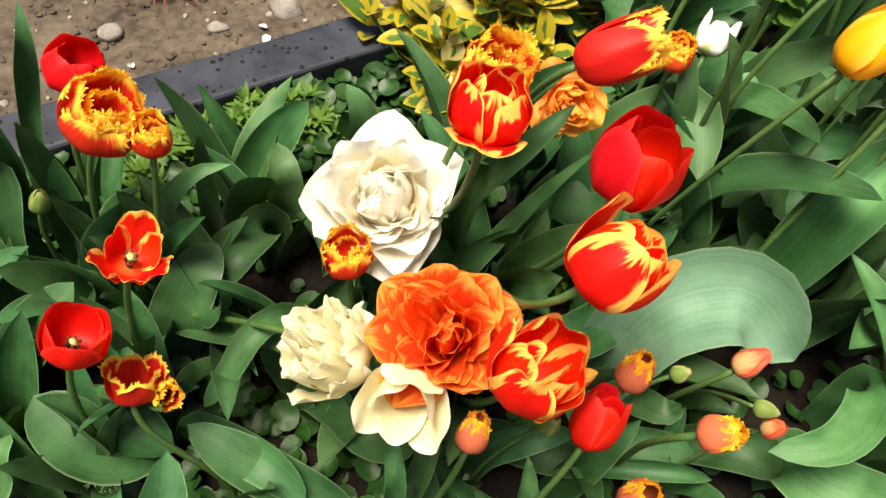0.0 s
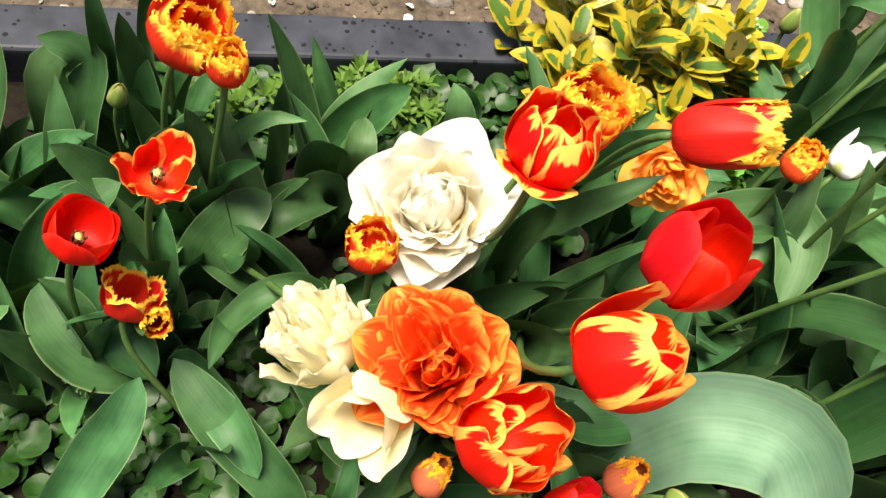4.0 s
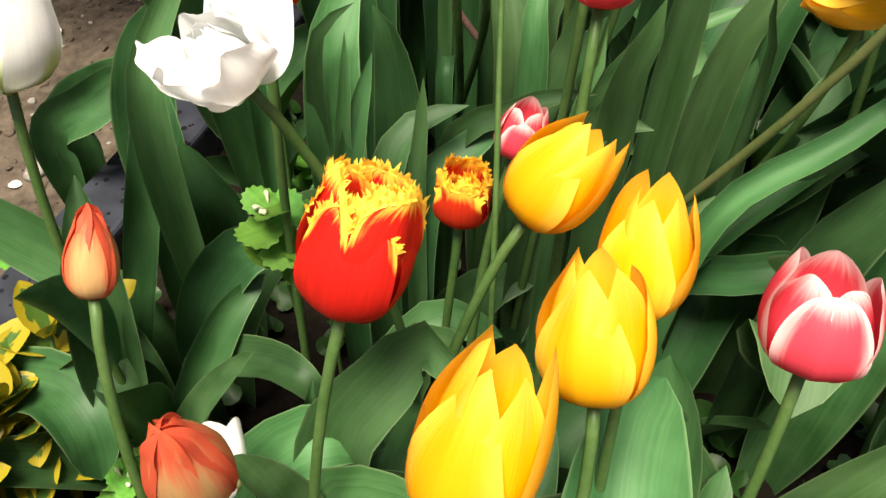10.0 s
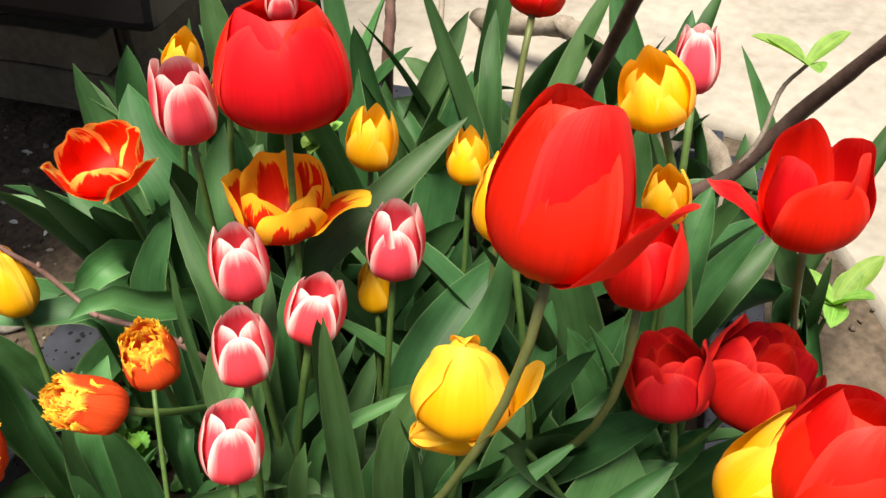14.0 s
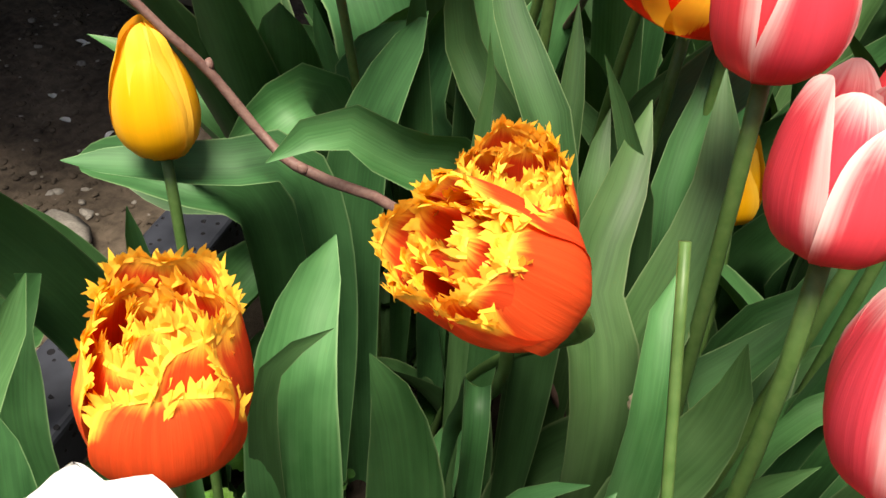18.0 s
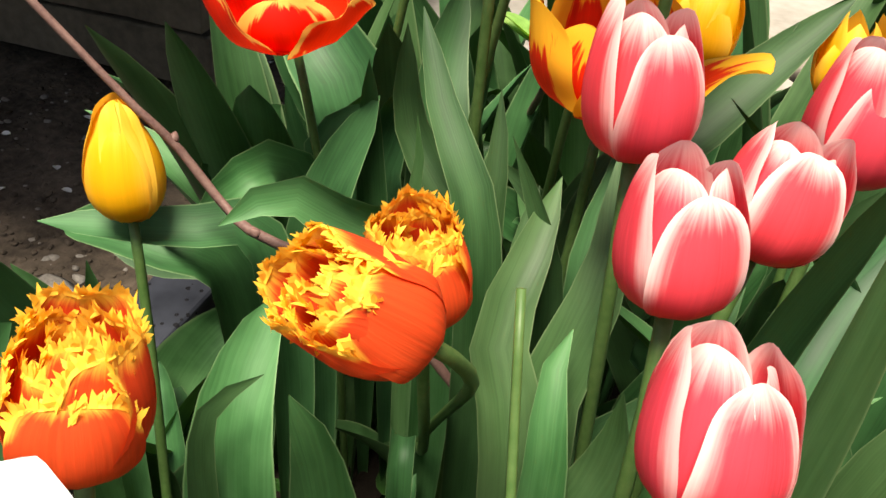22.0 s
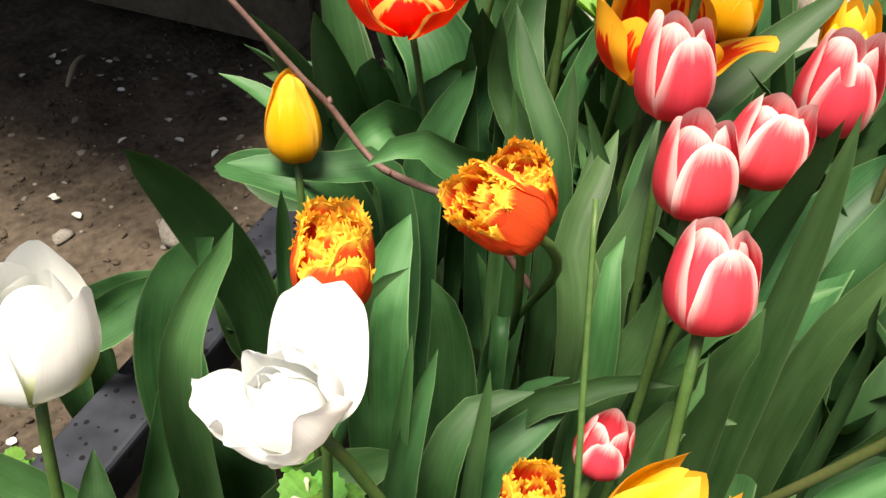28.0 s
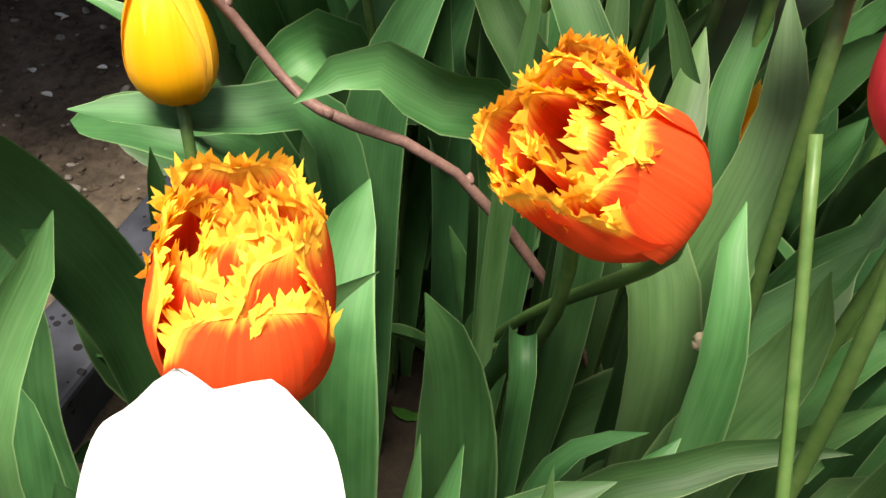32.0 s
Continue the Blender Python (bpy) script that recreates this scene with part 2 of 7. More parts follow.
TWIG = plain_material("red_brown_bark", (0.10, 0.05, 0.045), (0.20, 0.12, 0.10), 80.0, 0.6, 0.3, 0.001)
STONE = plain_material("pebble", (0.13, 0.115, 0.10), (0.30, 0.275, 0.245), 45.0, 0.9, 0.7)


# ---- building blocks ----
def mesh_of(name, verts, faces, mat, uvs=None, margin=None, smooth=True):
    me = bpy.data.meshes.new(name)
    me.from_pydata([tuple(v) for v in verts], [], faces)
    me.materials.append(mat)
    if uvs is not None:
        idx = np.empty(len(me.loops), dtype=np.int32)
        me.loops.foreach_get("vertex_index", idx)
        for layer, data in (("along", uvs), ("margin", margin)):
            ly = me.uv_layers.new(name=layer)
            ly.data.foreach_set("uv", np.asarray(data, dtype=np.float32)[idx].ravel())
    if smooth:
        me.polygons.foreach_set("use_smooth", [True] * len(me.polygons))
    me.update()
    return me


def part(name, me, parent, label=""):
    ob = new(name, me)
    ob.parent = parent
    return tagged(ob, label)


def thing(name, place, label, category, group="", kind=""):
    ob = new(name)
    ob.empty_display_size = 0.02
    ob.location = place
    return tagged(ob, label, category, group, kind)


def grid_faces(nu, nv, start=0):
    return [(start + j * nu + i, start + j * nu + i + 1, start + (j + 1) * nu + i + 1, start + (j + 1) * nu + i) for j in range(nv - 1) for i in range(nu - 1)]


def bezier(p, t):
    p = [np.asarray(q, float) for q in p]
    t = np.asarray(t)[:, None]
    return (1 - t) ** 3 * p[0] + 3 * t * (1 - t) ** 2 * p[1] + 3 * t * t * (1 - t) * p[2] + t ** 3 * p[3]


def frame_of(axis, spin=0.0):
    """A turn whose z points along axis."""
    q = Vector(axis).normalized().to_track_quat("Z", "Y").to_matrix()
    return np.array(q @ Matrix.Rotation(spin, 3, "Z"))


def tube_mesh(name, path, radii, mat, sides=8, knots=0.0, rng=None):
    path = np.asarray(path, float)
    tang = np.gradient(path, axis=0)
    verts, faces = [], []
    ref = np.array([0.31, 0.95, 0.1])
    for k, (p, t) in enumerate(zip(path, tang)):
        t = t / (np.linalg.norm(t) + 1e-9)
        a = np.cross(t, ref)
        a /= np.linalg.norm(a) + 1e-9
        b = np.cross(t, a)
        for i in range(sides):
            w = 2 * math.pi * i / sides
            r = radii[k] * (1 + (knots * (rng.random() - 0.5) if rng else 0))
            verts.append(p + r * (math.cos(w) * a + math.sin(w) * b))
    n = len(path)
    for k in range(n - 1):
        for i in range(sides):
            j = (i + 1) % sides
            faces.append((k * sides + i, k * sides + j, (k + 1) * sides + j, (k + 1) * sides + i))
    faces.append(tuple(range(sides))[::-1])
    faces.append(tuple((n - 1) * sides + i for i in range(sides)))
    return mesh_of(name, verts, faces, mat)


def petal_mesh(rng, turn, place, phi, length, r_foot, r_belly, r_top, width, round_tip=2.0, flat=0.85, belly=0.5,
               wave=0.0, fringe=0.0, mat=None, curl=0.0, notch=0.0, lift=0.0, crease=0.03, nu=11, nv=15, bow=0.0):
    """One petal in its flower: a bowed, cupped blade whose foot sits on the axis."""
    u = np.linspace(-1, 1, nu)
    v = 1 - (1 - np.linspace(0, 1, nv)) ** 1.7
    prof = bezier([(r_foot, lift), (r_belly * 1.25, lift + length * 0.02), (r_belly * 1.12, lift + length * belly * 1.25), (r_top, lift + length * (1 - 0.35 * max(0.0, (r_top - r_belly) / (r_belly + 1e-6)) * 0.5))], v)
    d = np.gradient(prof, axis=0)
    nrm = np.stack([d[:, 1], -d[:, 0]], 1) / (np.linalg.norm(d, axis=1)[:, None] + 1e-9)
    s = np.where(v < 0.5, 0.30 + 0.70 * np.sin(np.pi / 2 * np.minimum(v / 0.5, 1)), 0)
    w = np.clip((v - 0.5) / 0.5, 0, 1)
    s = np.where(v >= 0.5, (1 - w ** round_tip) ** (1 / round_tip if round_tip > 1.6 else 0.9), s)
    ph1, ph2, ph3 = rng.random() * 6.3, rng.random() * 6.3, rng.random() * 6.3
    verts, uvs, marg = [], [], []
    for j in range(nv):
        r, z = prof[j]
        hw = max(width * s[j], width * 0.03)
        rho = max(r, r_belly * 0.55, bow) / flat
        for i in range(nu):
            a = u[i] * hw / rho
            edge, lat = abs(u[i]), u[i] * min(1.0, s[j] * 1.15)
            x = r - (1 - math.cos(a)) * rho
            y = rho * math.sin(a)
            o = crease * r_belly * math.exp(-(lat / 0.18) ** 2) * math.sin(math.pi * v[j])
            o += wave * r_belly * (lat ** 2) * (0.6 * math.sin(7 * v[j] + ph1 + 2 * lat) + 0.4 * math.sin(13 * v[j] + ph2)) * v[j]
            o += wave * 0.7 * r_belly * math.sin(5 * lat + ph3) * v[j] ** 3
            o += (0.012 + 0.10 * wave) * r_belly * math.sin(3.1 * lat + ph2) * math.sin(4.2 * v[j] + ph1) * v[j]
            o += curl * r_belly * (abs(lat) ** 3) * v[j]
            zz = z + nrm[j, 1] * o - notch * length * (0.5 + 0.5 * math.cos(8 * lat + ph3)) * v[j] ** 6
            xx = x + nrm[j, 0] * o
            verts.append((xx * math.cos(phi) - y * math.sin(phi), xx * math.sin(phi) + y * math.cos(phi), zz))
            uvs.append((0.5 + 0.5 * u[i], v[j]))
            marg.append((max(edge * (min(1.0, max(0.0, (v[j] - 0.40) / 0.35)) if fringe > 0 else 0.55 + 0.45 * min(1, v[j] * 2)), v[j] ** 2.2), 0))
    faces = grid_faces(nu, nv)
    if fringe > 0:
        rim = [j * nu for j in range(nv * 3 // 5, nv)] + [(nv - 1) * nu + i for i in range(1, nu - 1)] + [j * nu + nu - 1 for j in range(nv - 1, nv * 3 // 5 - 1, -1)]
        pts = np.array([verts[k] for k in rim])
        mid = np.array([verts[(nv // 2) * nu + nu // 2]])
        for k in range(len(rim) - 1):
            a, b = pts[k], pts[k + 1]
            step = np.linalg.norm(b - a)
            for _ in range(max(1, int(step / 0.0006))):
                p = a + (b - a) * rng.random()
                out = p - mid[0]
                out = out / (np.linalg.norm(out) + 1e-9)
                out = out + np.array([-0.35 * p[0] / (r_belly + 1e-6), -0.35 * p[1] / (r_belly + 1e-6), 0.35]) + np.array([rng.uniform(-.6, .6), rng.uniform(-.6, .6), rng.uniform(-.4, .5)])
                out /= np.linalg.norm(out)
                side = (b - a) / (step + 1e-9) * 0.0011
                ln = fringe * rng.uniform(0.45, 1.25)
                bend = np.array([rng.uniform(-1, 1), rng.uniform(-1, 1), rng.uniform(-1, 1)]) * ln * 0.35
                c = len(verts)
                p0 = p - out * 0.0012
                verts += [tuple(p0 - side), tuple(p0 + side), tuple(p + out * ln * 0.55 + side * 0.7 + bend * 0.4), tuple(p + out * ln * 0.55 - side * 0.7 + bend * 0.4), tuple(p + out * ln + bend)]
                faces += [(c, c + 1, c + 2, c + 3), (c + 3, c + 2, c + 4)]
                uvs += [(0.5, 0.95)] * 5
                marg += [(1.0, 0)] * 5
    verts = np.asarray(verts) @ turn.T + place
    return mesh_of("petal", verts, faces, mat, uvs, marg)


def curve_through(points, n):
    """A smooth line through all the points, n places along it."""
    p = np.asarray(points, float)
    p = np.vstack([2 * p[0] - p[1], p, 2 * p[-1] - p[-2]])
    out = []
    for k in np.linspace(0, len(p) - 3 - 1e-6, n):
        i = int(k)
        t = k - i
        a, b, c, d = p[i:i + 4]
        out.append(0.5 * ((2 * b) + (c - a) * t + (2 * a - 5 * b + 4 * c - d) * t * t + (3 * b - a - 3 * c + d) * t ** 3))
    return np.array(out)


def even_curve(points, n):
    """A smooth line through unevenly spaced points, with n places at even steps along it."""
    p = np.asarray(points, float)
    p = np.vstack([2 * p[0] - p[1], p, 2 * p[-1] - p[-2]])
    k = np.concatenate([[0.0], np.cumsum(np.sqrt(np.linalg.norm(np.diff(p, axis=0), axis=1)))])
    out = []
    for i in range(1, len(p) - 2):
        for t in np.linspace(k[i], k[i + 1], 16, endpoint=i == len(p) - 3):
            a1 = ((k[i] - t) * p[i - 1] + (t - k[i - 1]) * p[i]) / (k[i] - k[i - 1])
            a2 = ((k[i + 1] - t) * p[i] + (t - k[i]) * p[i + 1]) / (k[i + 1] - k[i])
            a3 = ((k[i + 2] - t) * p[i + 1] + (t - k[i + 1]) * p[i + 2]) / (k[i + 2] - k[i + 1])
            b1 = ((k[i + 1] - t) * a1 + (t - k[i - 1]) * a2) / (k[i + 1] - k[i - 1])
            b2 = ((k[i + 2] - t) * a2 + (t - k[i]) * a3) / (k[i + 2] - k[i])
            out.append(((k[i + 1] - t) * b1 + (t - k[i]) * b2) / (k[i + 1] - k[i]))
    out = np.array(out)
    way = np.concatenate([[0.0], np.cumsum(np.linalg.norm(np.diff(out, axis=0), axis=1))])
    at = np.linspace(0, way[-1], n)
    return np.stack([np.interp(at, way, out[:, c]) for c in range(3)], 1)


def leaf_mesh(mid, width, mat, face, twist=0.0, turn_along=0.0, channel=0.25, wave=0.06, tip=1.0, widest=0.38, rng=random, nu=9):
    """A long blade on a bent midrib: channelled, twisted, with a waved margin."""
    nv = len(mid)
    t = np.linspace(0, 1, nv)
    tang = np.gradient(mid, axis=0)
    tang /= np.linalg.norm(tang, axis=1)[:, None] + 1e-9
    face = np.asarray(face, float)
    s = np.where(t < widest, 0.38 + 0.62 * np.sin(np.pi / 2 * np.minimum(t / widest, 1)), 0)
    w = np.clip((t - widest) / (1 - widest), 0, 1)
    s = np.where(t >= widest, (1 - w ** 2.1) ** (tip * 0.8), s)
    u = np.linspace(-1, 1, nu)
    verts, uvs, marg = [], [], []
    a1, a2, a3 = rng.random() * 6.3, rng.random() * 6.3, rng.uniform(4, 8)
    side = None
    for j in range(nv):
        fresh = np.cross(tang[j], face)
        ln = np.linalg.norm(fresh)
        fresh = fresh / (ln + 1e-9)
        if side is not None:
            old = side - tang[j] * (side @ tang[j])
            old /= np.linalg.norm(old) + 1e-9
            if fresh @ old < 0:
                fresh = -fresh
            k = min(1.0, ln * 1.6)
            fresh = fresh * k + old * (1 - k) * 1.0
            fresh /= np.linalg.norm(fresh) + 1e-9
        side = fresh
        nn = np.cross(side, tang[j])
        if nn @ face < 0 and j == 0:
            side, nn = -side, -nn
        a = radians(twist + turn_along * t[j])
        sd, no = math.cos(a) * side + math.sin(a) * nn, math.cos(a) * nn - math.sin(a) * side
        hw = 0.5 * width * max(s[j], 0.012)
        ch = channel * (1.5 - 1.1 * t[j])
        for i in range(nu):
            o = ch * hw * u[i] ** 2 * 1.2
            o += wave * width * u[i] ** 2 * math.sin(a3 * t[j] + (a1 if u[i] > 0 else a2)) * math.sin(math.pi * min(1, t[j] * 1.15))
            verts.append(mid[j] + sd * u[i] * hw * (1 - 0.12 * ch * u[i] ** 2) + no * o)
            uvs.append((0.5 + 0.5 * u[i] * max(s[j], 0.2), t[j]))
            marg.append((abs(u[i]), 0))
    return mesh_of("leaf", verts, grid_faces(nu, nv), mat, uvs, marg)


# ---- the setting ----
KERB_DIR = np.array([0.874, 0.486, 0.0])
KERB_IN = np.array([0.486, -0.874, 0.0])


def along(s, n, z=0.0):
    """A place by its way along the kerb and its distance into the bed from the kerb's outer edge."""
    return np.array([0.0, 0.824, 0.0]) + KERB_DIR * (s - 0.40) + KERB_IN * n + np.array([0, 0, z])


def ground_height(x, y):
    p = Vector((x * 9, y * 9, 0.3))
    return 0.010 * noise.noise(p) + 0.006 * noise.noise(p * 3.1) + 0.003 * noise.noise(p * 8.7)


def build_ground():
    """One sheet of soil out to the horizon, fine near the bed."""
    near = np.arange(-0.9, 2.6, 0.018)
    far = np.array([0.3, 1.0, 2.5, 6, 15, 40, 120])
    xs = np.concatenate([near[0] - far[::-1], near, near[-1] + far])
    ys = np.concatenate([near[0] - far[::-1], near, near[-1] + far])
    verts = []
    for y in ys:
        for x in xs:
            d = np.array([x, y, 0]) - np.array([0.0, 0.824, 0])
            n = d @ KERB_IN
            verts.append((x, y, ground_height(x, y) - (0.004 if n > 0.03 else 0.0)))
    me = mesh_of("ground", verts, grid_faces(len(xs), len(ys)), SOIL)
    tagged(new("ground", me), "damp brown crumbly garden soil", "soil", kind="structure")


def box_verts(size, bevel):
    bm = bmesh.new()
    bmesh.ops.create_cube(bm, size=1.0)
    bmesh.ops.scale(bm, vec=size, verts=bm.verts)
    if bevel:
        bmesh.ops.bevel(bm, geom=list(bm.edges), offset=bevel, segments=3, affect="EDGES", profile=0.6)
    return bm


def box(name, size, m, mat, bevel=0.004, rough=0.0, cuts=0, seed=1):
    bm = box_verts(size, bevel)
    if cuts:
        bmesh.ops.subdivide_edges(bm, edges=[e for e in bm.edges if e.calc_length() > max(size) * 0.5], cuts=cuts)
    if rough:
        for vt in bm.verts:
            vt.co += Vector(noise.noise_vector(vt.co * 11 + Vector((seed, 0, 0)))) * rough
    me = bpy.data.meshes.new(name)
    bm.to_mesh(me)
    bm.free()
    me.materials.append(mat)
    ob = new(name, me)
    ob.matrix_world = m
    return ob


def kerb_material():
    """Black glossy kerb, dusty on top, with dark rain spots."""
    m, n, l, b = material("black_kerb")
    g = n.new("ShaderNodeNewGeometry")
    f = noise_node(n, l, g.outputs["Position"], 26.0, 8.0)
    vor = n.new("ShaderNodeTexVoronoi")
    vor.inputs["Scale"].default_value = 115.0
    l.new(g.outputs["Position"], vor.inputs["Vector"])
    pick = n.new("ShaderNodeSeparateColor")
    l.new(vor.outputs["Color"], pick.inputs[0])
    rad = math_node(n, l, "MULTIPLY", math_node(n, l, "SUBTRACT", pick.outputs[0], 0.45, clamp=True), 0.75)
    spot = math_node(n, l, "LESS_THAN", vor.outputs["Distance"], rad)
    col = mix(n, l, ramp(n, l, f, [(0.3, 0.0), (0.72, 1.0)]), (0.012, 0.014, 0.020), (0.036, 0.040, 0.054))
    col = mix(n, l, spot, col, (0.012, 0.012, 0.014))
    l.new(col, b.inputs["Base Color"])
    l.new(math_node(n, l, "MULTIPLY_ADD", spot, -0.22, 0.46), b.inputs["Roughness"])
    b.inputs["Specular IOR Level"].default_value = 0.32
    bump(n, l, b, f, 0.15, 0.001)
    return m


build_ground()


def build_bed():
    """Loose, slightly mounded dark soil between the kerbs, its near-black tone holding the shade under the leaves."""
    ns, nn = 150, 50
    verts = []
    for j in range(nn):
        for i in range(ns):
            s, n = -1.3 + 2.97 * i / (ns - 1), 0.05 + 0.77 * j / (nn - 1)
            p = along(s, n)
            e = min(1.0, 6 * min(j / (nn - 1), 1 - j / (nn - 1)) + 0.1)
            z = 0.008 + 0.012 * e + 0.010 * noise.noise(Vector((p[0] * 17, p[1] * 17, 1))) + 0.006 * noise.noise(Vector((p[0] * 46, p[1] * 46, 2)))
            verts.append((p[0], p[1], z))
    tagged(new("bed_soil", mesh_of("bed_soil", verts, grid_faces(ns, nn), BED_SOIL)), "dark garden soil of the flower bed, blackened further as leaf shade", "soil", kind="structure")


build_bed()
KERB = kerb_material()
turn_k = math.degrees(math.atan2(KERB_DIR[1], KERB_DIR[0]))
s0, s1 = -1.2, 1.62


def kerb_run(name, a, b, label):
    a, b = np.asarray(a, float), np.asarray(b, float)
    c, d = (a + b) / 2, b - a
    L = float(np.linalg.norm(d))
    ob = box(name, (L, 0.066, 0.16), pose(c[0], c[1], KERB_TOP - 0.08, 0, 0, math.degrees(math.atan2(d[1], d[0]))), KERB, 0.006, 0.0012, 60)
    return tagged(ob, label, "kerb", kind="structure")


KERB_TOP = 0.060
kerb_run("kerb_long", along(-1.3, 0.034), along(1.66, 0.034), "dark grey polished kerb speckled with rain drops along the bed")
kerb_run("kerb_end", along(1.69, 0.0), along(1.69, 0.80), "dark grey kerb across the end of the bed")
kerb_run("kerb_back", along(0.9, 0.83), along(1.66, 0.83), "dark grey kerb on the far side of the bed")

# pale path beyond the bed

def build_path():
    """A worn pale slab with an uneven surface and edge beyond the end of the bed."""
    verts, faces = [], []
    nx, ny = 60, 70
    for j in range(ny):
        for i in range(nx):
            u, v = i / (nx - 1), j / (ny - 1)
            n = -1.2 + v ** 1.4 * 9.0
            round_corner = min(1.0, max(0.0, (n - 0.90) / 0.16))
            s = 1.78 - 0.50 * round_corner + 0.12 * noise.noise(Vector((v * 14, 2.0, 0))) * (1 - u) + u ** 2 * 9.0
            p = along(s, n)
            z = 0.024 + 0.004 * noise.noise(Vector((p[0] * 5, p[1] * 5, 0))) + 0.0015 * noise.noise(Vector((p[0] * 31, p[1] * 31, 0)))
            if i == 0:
                z -= 0.03
            verts.append((p[0], p[1], z))
    faces = grid_faces(nx, ny)
    tagged(new("path", mesh_of("path", verts, faces, CONCRETE)), "pale worn concrete path with sandy dirt", "path", kind="structure")


build_path()


